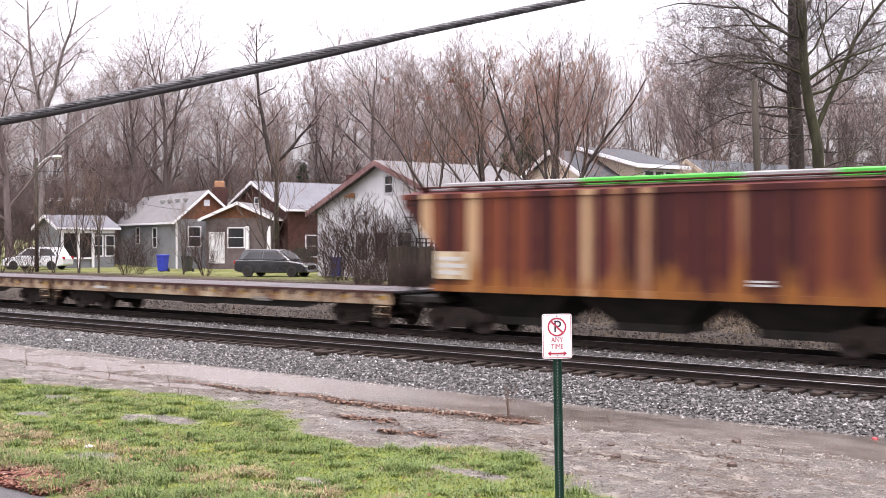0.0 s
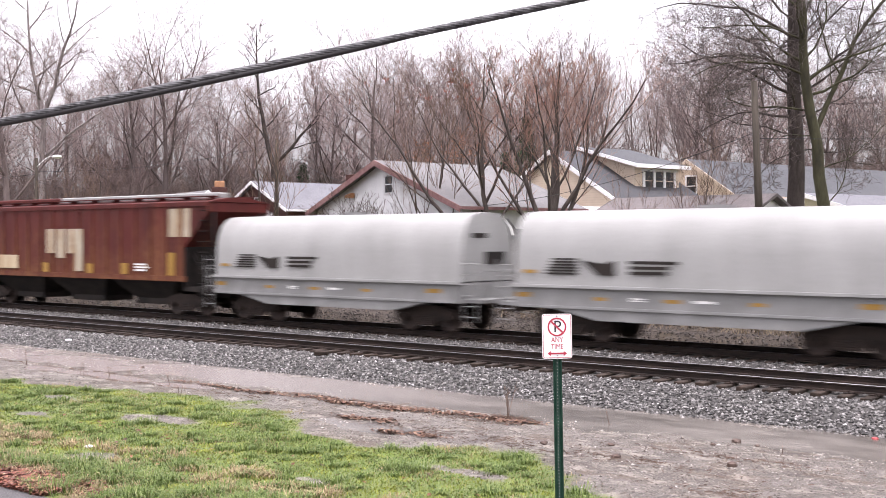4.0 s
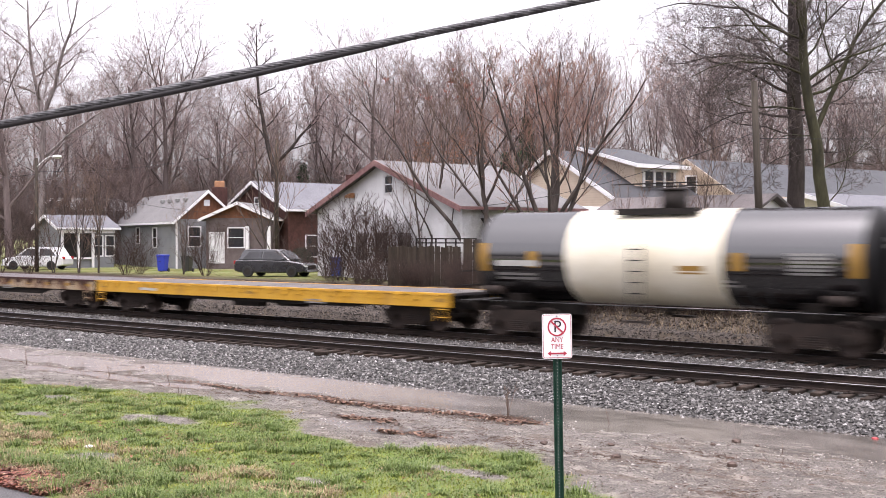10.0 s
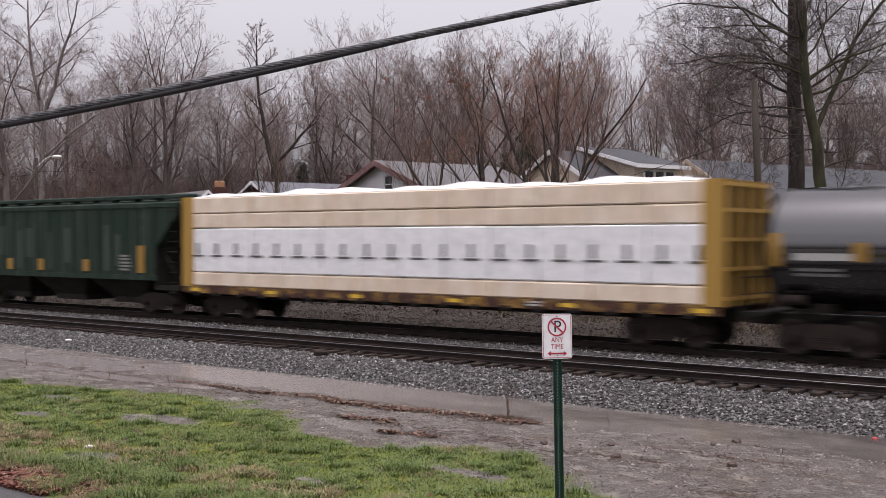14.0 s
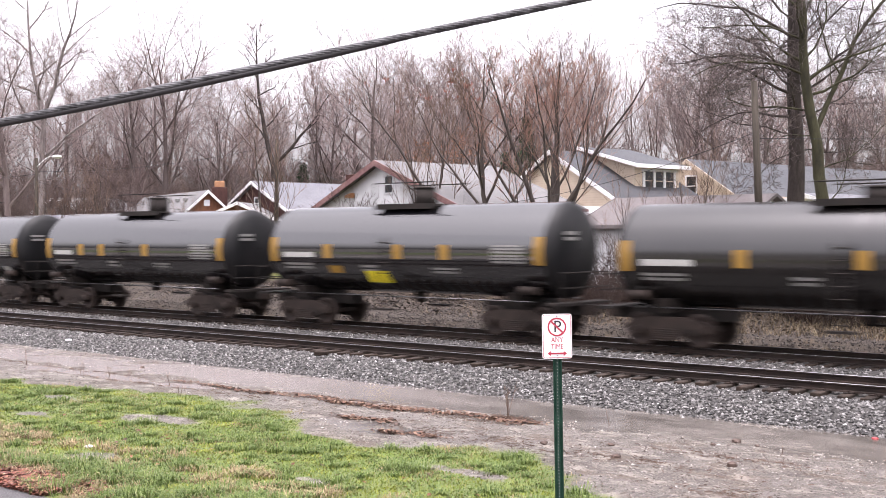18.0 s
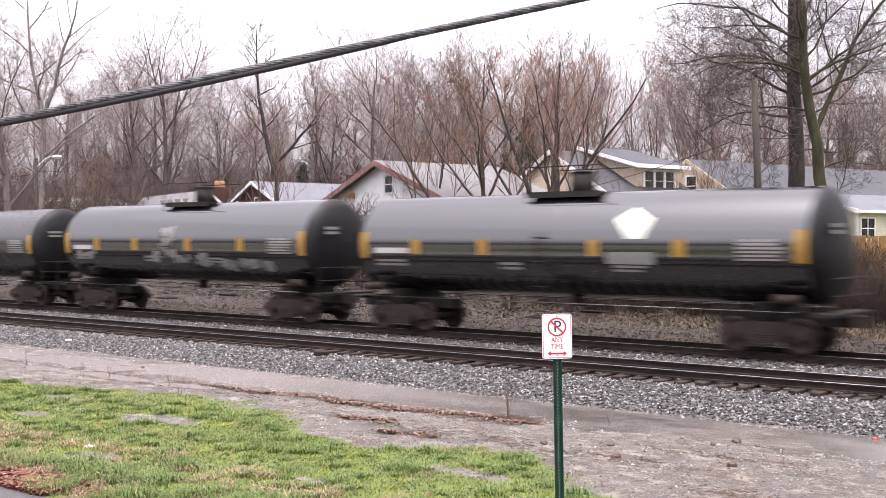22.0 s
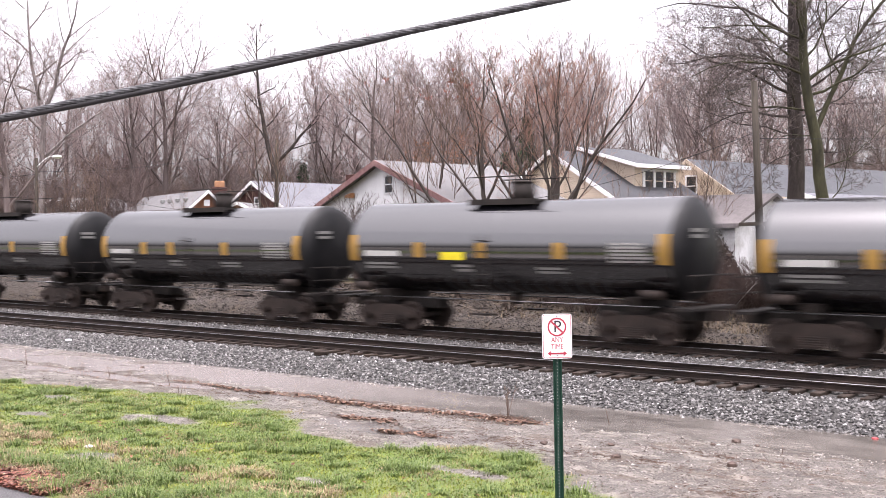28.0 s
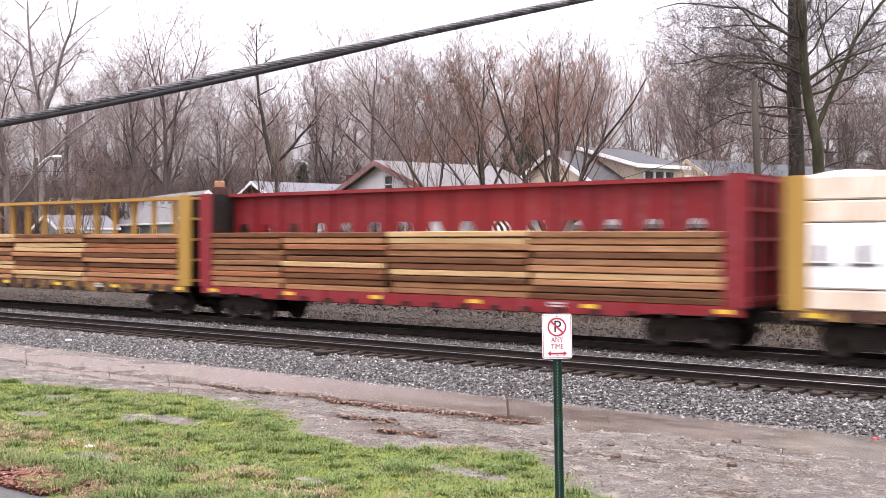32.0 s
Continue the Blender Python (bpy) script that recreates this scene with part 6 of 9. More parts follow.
# ---------------------------------------------------------------- grass, leaves, twigs on the near verge
def blades(name, n, region, hmin, hmax, material, rs, label, clump=-9.0, lean=0.5, wide=0.006):
    pts = []
    while len(pts) < n:
        x, y = rs.uniform(*region[0]), rs.uniform(*region[1])
        v = turf_at(x, y)
        if v < 0.5 or rs.uniform() > min(1, 0.25 + (v - 0.5) * 2):
            continue
        if noise.noise((x * 2.2, y * 2.2, 11)) < clump:
            continue
        pts.append((x, y, ground_z(x, y)))
    p = np.array(pts)
    h = rs.uniform(hmin, hmax, n)
    a = rs.uniform(0, 2 * np.pi, n)
    ln = rs.uniform(0, lean, n) * h
    w = np.stack([np.cos(a), np.sin(a), np.zeros(n)], 1) * wide
    d = np.stack([-np.sin(a) * ln, np.cos(a) * ln, h], 1)
    mid = p + d * np.array([0.4, 0.4, 0.62])
    v = np.stack([p - w, p + w, mid + w * 0.8, mid - w * 0.8, p + d], 1).reshape(-1, 3)
    base = np.arange(n) * 5
    f = [(b, b + 1, b + 2, b + 3) for b in base] + [(b + 3, b + 2, b + 4) for b in base]
    me = bpy.data.meshes.new(name)
    me.from_pydata(v.tolist(), [], f)
    me.materials.append(material)
    return tagged(new(name, me), label, "grass", kind="stuff")


M_GRASS = island_mat("winter_grass", [(0.0, (0.045, 0.09, 0.018)), (0.5, (0.115, 0.175, 0.03)), (0.82, (0.19, 0.235, 0.042)), (1.0, (0.28, 0.22, 0.12))], 0.6, (0.25, 0.265, 0.03))
M_GRASS_DARK = island_mat("rank_grass", [(0.0, (0.05, 0.085, 0.018)), (0.6, (0.11, 0.165, 0.034)), (1.0, (0.21, 0.25, 0.085))], 0.55)
M_STRAW = island_mat("dead_grass", [(0.0, (0.13, 0.09, 0.05)), (0.5, (0.25, 0.19, 0.105)), (1.0, (0.42, 0.34, 0.21))], 0.7)


def tufts(name, centres, per, h, spread, material, label):
    """Separate tufts whose blades bow outwards."""
    n = len(centres) * per
    c = np.repeat(np.array(centres), per, 0)
    k = np.repeat(rs.uniform(0.6, 1.25, len(centres)), per)
    off = rs.normal(0, spread * 0.35, (n, 2)) * k[:, None]
    p = np.column_stack([c[:, 0] + off[:, 0], c[:, 1] + off[:, 1], np.zeros(n)])
    p[:, 2] = [ground_z(x, y) for x, y in p[:, :2]]
    out = off / (np.linalg.norm(off, axis=1)[:, None] + 1e-6) + rs.normal(0, 0.4, (n, 2))
    hh = rs.uniform(0.5, 1.0, n) * h * k
    w = np.column_stack([-out[:, 1], out[:, 0], np.zeros(n)])
    w = w / (np.linalg.norm(w, axis=1)[:, None] + 1e-6) * 0.006
    mid = p + np.column_stack([out * (hh * 0.35)[:, None], hh * 0.75])
    tip = p + np.column_stack([out * (hh * 1.05)[:, None], hh * rs.uniform(0.35, 0.95, n)])
    v = np.stack([p - w, p + w, mid + w * 0.8, mid - w * 0.8, tip], 1).reshape(-1, 3)
    base = np.arange(n) * 5
    me = bpy.data.meshes.new(name)
    me.from_pydata(v.tolist(), [], [(b, b + 1, b + 2, b + 3) for b in base] + [(b + 3, b + 2, b + 4) for b in base])
    me.materials.append(material)
    return tagged(new(name, me), label, "grass", kind="stuff")


def on_turf(n, x0, x1, y0, y1, least=0.6):
    out = []
    while len(out) < n:
        x, y = rs.uniform(x0, x1), rs.uniform(y0, y1)
        if turf_at(x, y) > least:
            out.append((x, y))
    return out


blades("lawn_grass", 130000, ((-31, -5.5), (8.8, 17.2)), 0.012, 0.036, M_GRASS, rs, "short patchy green winter grass", -9.0, 2.2, 0.008)
tufts("grass_tufts", on_turf(330, -27, -6, 8.9, 15.8), 90, 0.13, 0.26, M_GRASS_DARK, "longer tufts of green grass in the turf")
tufts("roadside_tufts", on_turf(46, -17, -9, 8.8, 10.4), 150, 0.2, 0.4, M_GRASS_DARK, "rank green grass tufts near the road")
tufts("dead_grass", on_turf(170, -21, -7, 8.7, 11.6), 90, 0.12, 0.4, M_STRAW, "matted pale dead grass among the turf")
tufts("dead_grass_far", on_turf(60, -30, -8, 11, 16.5), 60, 0.06, 0.6, M_STRAW, "thin wisps of dead grass in the turf")
M_LEAF = island_mat("fallen_leaf", [(0.0, (0.05, 0.014, 0.011)), (0.5, (0.15, 0.045, 0.03)), (0.9, (0.25, 0.1, 0.06)), (1.0, (0.36, 0.24, 0.14))], 0.5)


def leaves(name, x, y, rs, label, size=0.05, mat=None):
    n = len(x)
    z = np.array([max(ground_z(i, j), -0.62) for i, j in zip(x, y)]) + rs.uniform(0.005, 0.05, n)
    a = rs.uniform(0, 2 * np.pi, n)
    s = rs.uniform(0.6, 1.2, n) * size
    c = np.stack([x, y, z], 1)
    u = np.stack([np.cos(a), np.sin(a), rs.uniform(-0.4, 0.4, n)], 1) * s[:, None]
    w = np.stack([-np.sin(a), np.cos(a), rs.uniform(-0.4, 0.4, n)], 1) * s[:, None] * 0.6
    k = np.stack([np.zeros(n), np.zeros(n), s * 0.25], 1)
    v = np.stack([c - u, c - w + k, c + u, c + w + k], 1).reshape(-1, 3)
    f = [(b, b + 1, b + 2) for b in np.arange(n) * 4] + [(b, b + 2, b + 3) for b in np.arange(n) * 4]
    me = bpy.data.meshes.new(name)
    me.from_pydata(v.tolist(), [], f)
    me.materials.append(mat or M_LEAF)
    return tagged(new(name, me), label, "leaves", kind="stuff")


lx = np.concatenate([-13.8 - np.abs(rs.normal(0, 1.5, 6000)), np.repeat(rs.uniform(-14, -9, 14), 45) + rs.normal(0, 0.22, 630)])
ly = np.concatenate([8.6 + np.abs(rs.normal(0, 0.45, 6000)), np.repeat(rs.uniform(8.8, 10.4, 14), 45) + rs.normal(0, 0.1, 630)])
lx2, ly2 = np.array(on_turf(260, -26, -8, 9, 13)).T
leaves("fallen_leaves", np.concatenate([lx, lx2]), np.concatenate([ly, ly2]), rs, "wet brown fallen leaves along the road edge")

# wet debris, twigs and stalks standing on the mud
M_TWIG = surf("dry_stalk", (0.07, 0.045, 0.035), (0.15, 0.1, 0.075), 8.0, 0.8)


def weed(x, y, h, n, seed):
    rnd = random.Random(seed)
    t = thing("dry_weed", pose(x, y, ground_z(x, y) - 0.02), "bare dry weed stalks standing in the mud", "weed", "dry weeds")
    for i in range(n):
        bm = B()
        p = Vector((rnd.uniform(-0.04, 0.04), rnd.uniform(-0.04, 0.04), 0))
        hh = h * rnd.uniform(0.6, 1.0)
        d = Vector((rnd.uniform(-0.25, 0.25), rnd.uniform(-0.25, 0.25), 1)) * hh
        tube(bm, p, p + d * 0.5, 0.009, 0.006, 5)
        tube(bm, p + d * 0.5, p + d, 0.006, 0.003, 5)
        for k in range(4):
            q = p + d * rnd.uniform(0.35, 0.9)
            tube(bm, q, q + Vector((rnd.uniform(-0.3, 0.3), rnd.uniform(-0.3, 0.3), rnd.uniform(0.1, 0.4))) * hh * 0.45, 0.004, 0.002, 4)
        part("stalk", bm, M_TWIG, t)
    return t


for i, (x, y, h, n) in enumerate(((-12.75, 18.35, 0.85, 5), (-29.0, 17.6, 0.6, 2), (-26.0, 17.4, 0.5, 2), (-25.0, 17.6, 0.35, 3), (-22.3, 17.5, 0.6, 1), (-20.5, 16.3, 0.4, 2), (-10.8, 19.0, 0.5, 1), (-33.5, 18.0, 0.5, 3),
                                  (-24.2, 17.7, 0.3, 2), (-7.0, 18.2, 0.3, 1))):
    weed(x, y, h, n, i)
bm = B()
for i in range(420):
    t_ = rs.uniform()
    x = -19.5 + 7.4 * t_ + rs.normal(0, 0.12)
    y = 17.95 + 0.35 * math.sin(t_ * 5) + rs.normal(0, 0.09)
    z = max(ground_z(x, y), -0.62) + rs.uniform(0, 0.03)
    d = Vector((rs.normal(), rs.normal(), rs.normal() * 0.25)).normalized() * rs.uniform(0.04, 0.14)
    tube(bm, (x, y, z), Vector((x, y, z)) + d, 0.006, 0.003, 4)
for i in range(300):
    x, y = -12.6 + rs.normal(0, 0.22), 18.25 + rs.normal(0, 0.1)
    d = Vector((rs.normal(), rs.normal(), abs(rs.normal()) * 0.3)).normalized() * rs.uniform(0.06, 0.16)
    tube(bm, (x, y, -0.61 + rs.uniform(0, 0.06)), Vector((x, y, -0.6)) + d, 0.006, 0.003, 4)
tagged(part("washed_up_debris", bm, M_TWIG), "line of washed-up twigs and straw on the mud", "debris", kind="stuff")

# sodden leaves left in heaps along the water's edge and on the mud
M_WRACK = island_mat("sodden_leaf", [(0.0, (0.05, 0.024, 0.016)), (0.5, (0.13, 0.065, 0.042)), (0.9, (0.2, 0.115, 0.075)), (1.0, (0.3, 0.22, 0.15))], 0.55)
wt = rs.uniform(0, 1, 1700) ** 0.7
wx = -22.7 + 10.7 * wt + rs.normal(0, 0.1, 1700)
wy = 17.85 + 0.12 * np.sin(wt * 17) + 0.2 * wt ** 4 + rs.normal(0, 0.09, 1700) * (0.6 + wt)
hx = np.repeat([-12.1, -13.5, -12.8, -15.2, -14.5, -15.3, -16.9], 130)
hy = np.repeat([18.1, 15.65, 15.75, 16.4, 16.5, 17.85, 17.75], 130)
wx = np.concatenate([wx, hx + rs.normal(0, 0.2, len(hx))])
wy = np.concatenate([wy, hy + rs.normal(0, 0.07, len(hx))])
leaves("leaf_wrack", wx, wy, rs, "sodden brown leaves washed up along the puddle edge", 0.045, M_WRACK)

for i, (cx, cy, n_s, sx_, sy_) in enumerate(((-9.2, 16.0, 160, 1.2, 0.2), (-7.2, 17.2, 120, 0.9, 0.12), (-12.2, 16.2, 220, 1.1, 0.25), (-22.5, 17.2, 300, 3.0, 0.1), (-28.0, 17.9, 260, 3.0, 0.1), (-6.0, 14.8, 130, 0.7, 0.2))):
    bm = B()
    for k in range(n_s):
        x, y = cx + rs.normal(0, sx_), cy + rs.normal(0, sy_)
        z = max(ground_z(x, y), -0.62) + rs.uniform(0, 0.02)
        d = Vector((rs.normal() * 1.6, rs.normal(), rs.normal() * 0.15)).normalized() * rs.uniform(0.04, 0.16)
        tube(bm, (x, y, z), Vector((x, y, z)) + d, 0.007, 0.003, 4)
    tagged(part("debris_patch", bm, M_TWIG), "matted twigs and leaf bits on the mud", "debris", kind="stuff")

# a few single stones and scraps of litter
M_LITTER = plain("white_litter", (0.75, 0.75, 0.74), 0.5)
M_LITTER_RED = plain("red_litter", (0.35, 0.03, 0.035), 0.5)
M_CLOD = surf("wet_clod", (0.05, 0.035, 0.03), (0.12, 0.085, 0.07), 6.0, 0.7)


def lump(name, x, y, r, mat, label, category, flat=0.6):
    bm = B()
    bmesh.ops.create_icosphere(bm, subdivisions=2, radius=r)
    for v_ in bm.verts:
        v_.co *= 1 + 0.35 * noise.noise(v_.co * (2.2 / r) * 0.5 + Vector((x, y, 0)))
        v_.co.z *= flat
    o = part(name, bm, mat)
    o.location = (x, y, max(ground_z(x, y), -0.63) + r * flat * 0.5)
    return tagged(o, label, category)


lump("litter_scrap", -33.0, 21.6, 0.11, M_LITTER, "crumpled white litter on the ballast", "litter", 0.5).location.z = bed_z(21.6) + 0.06
lump("litter_scrap", -6.2, 20.6, 0.065, M_LITTER_RED, "red and white litter by the puddle", "litter", 0.5)
lump("litter_scrap", -16.5, 11.2, 0.07, M_LITTER, "white litter in the grass", "litter", 0.4)
for x, y, r in ((-8.05, 18.75, 0.085), (-8.25, 18.2, 0.05), (-7.6, 18.6, 0.04), (-25.9, 19.3, 0.07), (-14.4, 16.7, 0.07), (-14.0, 16.4, 0.06), (-9.6, 17.0, 0.06), (-10.6, 16.4, 0.07), (-9.0, 16.1, 0.08), (-7.2, 16.6, 0.09)):
    lump("mud_clod", x, y, r, M_CLOD, "dark wet clod of mud", "clod")
# a cut tie lying on the ballast
bm = bev(box(B(), -0.2, 0.2, -0.09, 0.09, 0, 0.12), 0.02)
o = part("loose_tie_end", bm, M_TIE)
o.matrix_basis = pose(-22.0, 22.5, -0.27, 8, 0, 28)
tagged(o, "broken dark tie end lying on the ballast", "tie")

# ---------------------------------------------------------------- parking sign
M_SIGN = plain("white_sign_sheeting", (0.82, 0.82, 0.82), 0.35)
M_SIGN_RED = plain("red_sign_ink", (0.42, 0.03, 0.06), 0.4)
M_SIGN_BLACK = plain("black_sign_ink", (0.015, 0.015, 0.017), 0.4)
M_POST = surf("green_post_paint", (0.008, 0.03, 0.02), (0.02, 0.055, 0.038), 5.0, 0.4)
sign = thing("parking_sign", pose(-6.03, 9.652, -0.56, 0, -1.0, 37), "white no-parking sign on a dark green perforated post", "road sign")
bm = B()
w, h, r = 0.152, 0.229, 0.025
pts = []
for cx, cz, a0 in ((w - r, h - r, 0), (-w + r, h - r, 90), (-w + r, -h + r, 180), (w - r, -h + r, 270)):
    for k in range(5):
        a = radians(a0 + k * 22.5)
        pts.append((cx + r * math.cos(a), 2.57 + cz + r * math.sin(a)))
extrude(bm, pts, -0.002, 0.002)
panel = part("panel", clean(bm), M_SIGN, sign)


def rim(bm, inset, wd, rad):
    """A rounded border line."""
    o_, i_ = [], []
    for cx, cz, a0 in ((w - r, h - r, 0), (-w + r, h - r, 90), (-w + r, -h + r, 180), (w - r, -h + r, 270)):
        for k in range(5):
            a = radians(a0 + k * 22.5)
            o_.append((cx + (r - inset) * math.cos(a), 2.57 + cz + (r - inset) * math.sin(a)))
            i_.append((cx + (r - inset - wd) * math.cos(a), 2.57 + cz + (r - inset - wd) * math.sin(a)))
    vo = [bm.verts.new((p[0], -0.0045, p[1])) for p in o_]
    vi = [bm.verts.new((p[0], -0.0045, p[1])) for p in i_]
    for k in range(len(vo)):
        bm.faces.new((vo[k], vo[(k + 1) % 20], vi[(k + 1) % 20], vi[k]))


bm = B()
rim(bm, 0.008, 0.005, r)
part("border", bm, M_SIGN_RED, sign)


def words(text, size, x, z, mat, parent, name, y=-0.005, wide=1.0):
    cu = bpy.data.curves.new(name, "FONT")
    cu.body, cu.size, cu.align_x, cu.align_y = text, size, "CENTER", "CENTER"
    cu.extrude = 0.0004
    tmp = bpy.data.objects.new(name, cu)
    scene.collection.objects.link(tmp)
    bpy.context.view_layer.update()
    me = bpy.data.meshes.new_from_object(tmp)
    bpy.data.objects.remove(tmp)
    me.materials.clear()
    me.materials.append(mat)
    o = part(name, me, None, parent)
    o.matrix_basis = pose(x, y, z, 90, 0, 0) @ Matrix.Diagonal((wide, 1, 1, 1))
    return o


words("P", 0.17, 0.004, 2.57 + 0.094, M_SIGN_BLACK, sign, "letter_p", wide=0.95)
words("ANY", 0.075, 0.0, 2.57 - 0.038, M_SIGN_RED, sign, "any_text", wide=0.8)
words("TIME", 0.075, 0.0, 2.57 - 0.108, M_SIGN_RED, sign, "time_text", wide=0.8)
bm = B()
ro, ri, n = 0.096, 0.08, 36
vo = [bm.verts.new((ro * math.cos(2 * math.pi * k / n), -0.0065, 2.665 + ro * math.sin(2 * math.pi * k / n))) for k in range(n)]
vi = [bm.verts.new((ri * math.cos(2 * math.pi * k / n), -0.0065, 2.665 + ri * math.sin(2 * math.pi * k / n))) for k in range(n)]
for k in range(n):
    bm.faces.new((vo[k], vo[(k + 1) % n], vi[(k + 1) % n], vi[k]))
part("prohibition_ring", bm, M_SIGN_RED, sign)
bm = B()
extrude(bm, [(-0.062, 2.665 + 0.05), (-0.05, 2.665 + 0.062), (0.062, 2.665 - 0.05), (0.05, 2.665 - 0.062)], -0.0075, -0.006)
part("prohibition_bar", clean(bm), M_SIGN_RED, sign)
bm = B()
z0 = 2.57 - 0.176
extrude(bm, [(-0.1, z0), (-0.065, z0 + 0.026), (-0.065, z0 + 0.009), (0.065, z0 + 0.009), (0.065, z0 + 0.026), (0.1, z0), (0.065, z0 - 0.026), (0.065, z0 - 0.009), (-0.065, z0 - 0.009), (-0.065, z0 - 0.026)], -0.006, -0.0045)
part("double_arrow", clean(bm), M_SIGN_RED, sign)
for z in (2.57 + 0.205, 2.57 - 0.198):
    bm = B()
    tube(bm, (0, -0.009, z), (0, 0.05, z), 0.007, n=8)
    part("bolt", bm, M_COIL, sign, "small zinc bolt")
bm = B()
extrude(bm, [(-0.045, 0.004), (-0.042, 0.004), (-0.018, 0.034), (0.018, 0.034), (0.042, 0.004), (0.045, 0.004), (0.045, 0.009), (0.022, 0.04), (-0.022, 0.04), (-0.045, 0.009)], -0.25, 2.77, "z")
part("post", clean(bm), M_POST, sign, "dark green channel post")
hole = shared("post_hole", lambda: tube(B(), (0, 0.031, 0), (0, 0.0335, 0), 0.0055, n=8), M_COIL)
for i in range(60):
    o = part("post_hole", hole, None, sign)
    o.location = (0, 0, 0.35 + i * 0.0335)

# ---------------------------------------------------------------- overhead cable close to the camera
def cable_point(s):
    """s runs from 0 to 1 along the span; a slight sag."""
    return Vector((-5.2 + 6.6 * s, -0.01 + 5.17 * s, 2.743 + 1.775 * s))


def mk_cable(rad, lobes, turns, drop=0.0):
    """A round cable, or with lobes a twisted strand of that many wires; finely cut where it passes close by."""
    steps = [i * 0.01 for i in range(29)] + [0.29 + i * 0.31 / (1900 if lobes else 120) for i in range(1900 if lobes else 120)] + [0.6 + i * 0.01 for i in range(41)]
    k = 28 if lobes else 12
    d = (cable_point(1) - cable_point(0)).normalized()
    side = d.cross(Vector((0, 0, 1))).normalized()
    up = side.cross(d)
    vs, fs = [], []
    for s in steps:
        p = cable_point(s) - up * drop * (math.sin(max(0, min(1, (s - 0.32) / 0.16)) * math.pi) ** 0.7 if drop else 0)
        for j in range(k):
            an = 2 * math.pi * j / k
            rr = rad * (1 + (0.26 * abs(math.sin((an * lobes + s * turns * 2 * math.pi * lobes) / 2)) - 0.16 if lobes else 0))
            q = p + (side * math.cos(an) + up * math.sin(an)) * rr
            vs.append((q.x, q.y, q.z))
    for i in range(len(steps) - 1):
        for j in range(k):
            fs.append((i * k + j, i * k + (j + 1) % k, (i + 1) * k + (j + 1) % k, (i + 1) * k + j))
    me = bpy.data.meshes.new("cable")
    me.from_pydata(vs, [], fs)
    me.shade_smooth()
    return me


CABLE = thing("overhead_cable", pose(0, 0, 0), "twisted grey aerial cable with a dark cable lashed beneath", "cable")
for nm, me, mt, lb in (("strand", mk_cable(0.0098, 7, 52), M_CABLE, "twisted grey metal strand"), ("lashed_cable", mk_cable(0.009, 0, 0, 0.012), M_CABLE_DARK, "dark cable under the strand")):
    me.materials.append(mt)
    part(nm, me, None, CABLE, lb)
# ---------------------------------------------------------------- houses behind the tracks
M_STUCCO = surf("white_painted_stucco", (0.60, 0.60, 0.61), (0.74, 0.74, 0.75), 0.6, 0.85, fine=18, c3=(0.5, 0.49, 0.48))


def siding(name, c1, c2, pitch=0.14):
    m, nt, b = nodes_of(name)
    vec = coords(nt)
    wv = nt.nodes.new("ShaderNodeTexWave")
    wv.wave_type, wv.bands_direction, wv.wave_profile = 'BANDS', 'Z', 'SAW'
    wv.inputs["Scale"].default_value = 0.314 / pitch / 1.0
    nt.links.new(vec, wv.inputs["Vector"])
    col = ramp(nt, noise_of(nt, vec, 0.8, 5), [(0.35, c1), (0.65, c2)])
    col = mixed(nt, 0.35, col, ramp(nt, wv.outputs["Fac"], [(0.0, 0.45), (0.2, 1.0)]), "MULTIPLY")
    nt.links.new(col, b.inputs["Base Color"])
    b.inputs["Roughness"].default_value = 0.6
    bump_of(nt, b, wv.outputs["Fac"], 0.4, 0.02)
    return m


def shingles(name, c1, c2):
    m, nt, b = nodes_of(name)
    vec = coords(nt)
    br = nt.nodes.new("ShaderNodeTexBrick")
    br.inputs["Scale"].default_value = 4.0
    br.inputs["Mortar Size"].default_value = 0.012
    br.inputs["Color1"].default_value = (*c1, 1)
    br.inputs["Color2"].default_value = (*c2, 1)
    br.inputs["Mortar"].default_value = (*(v * 0.6 for v in c1), 1)
    nt.links.new(vec, br.inputs["Vector"])
    col = mixed(nt, 0.5, br.outputs["Color"], ramp(nt, noise_of(nt, vec, 0.5, 6, 0.7), [(0.3, c1), (0.7, c2)]))
    nt.links.new(col, b.inputs["Base Color"])
    b.inputs["Roughness"].default_value = 0.9
    b.inputs["Specular IOR Level"].default_value = 0.2
    bump_of(nt, b, noise_of(nt, vec, 25.0, 3), 0.4)
    return m


M_BEIGE = siding("beige_lap_siding", (0.50, 0.40, 0.31), (0.58, 0.48, 0.38))
M_ROOF_SLATE = shingles("slate_grey_shingles", (0.055, 0.057, 0.062), (0.095, 0.097, 0.104))
M_YELLOW_SIDE = siding("pale_yellow_siding", (0.5, 0.455, 0.35), (0.58, 0.535, 0.43))
M_GREY_SIDE = siding("blue_grey_siding", (0.17, 0.175, 0.19), (0.22, 0.225, 0.24))
M_BRICK = surf("red_brown_brick", (0.05, 0.022, 0.019), (0.085, 0.037, 0.03), 3.0, 0.8, fine=12)
M_PORCH_WALL = surf("shaded_mauve_boards", (0.11, 0.085, 0.083), (0.16, 0.13, 0.128), 2.0, 0.8)
M_SHAKE = surf("brown_gable_shakes", (0.1275, 0.0525, 0.03), (0.2025, 0.09, 0.04875), 4.0, 0.8, stretch=(1, 1, 0.4))
M_TRIM = plain("white_trim_paint", (0.74, 0.73, 0.74), 0.5)
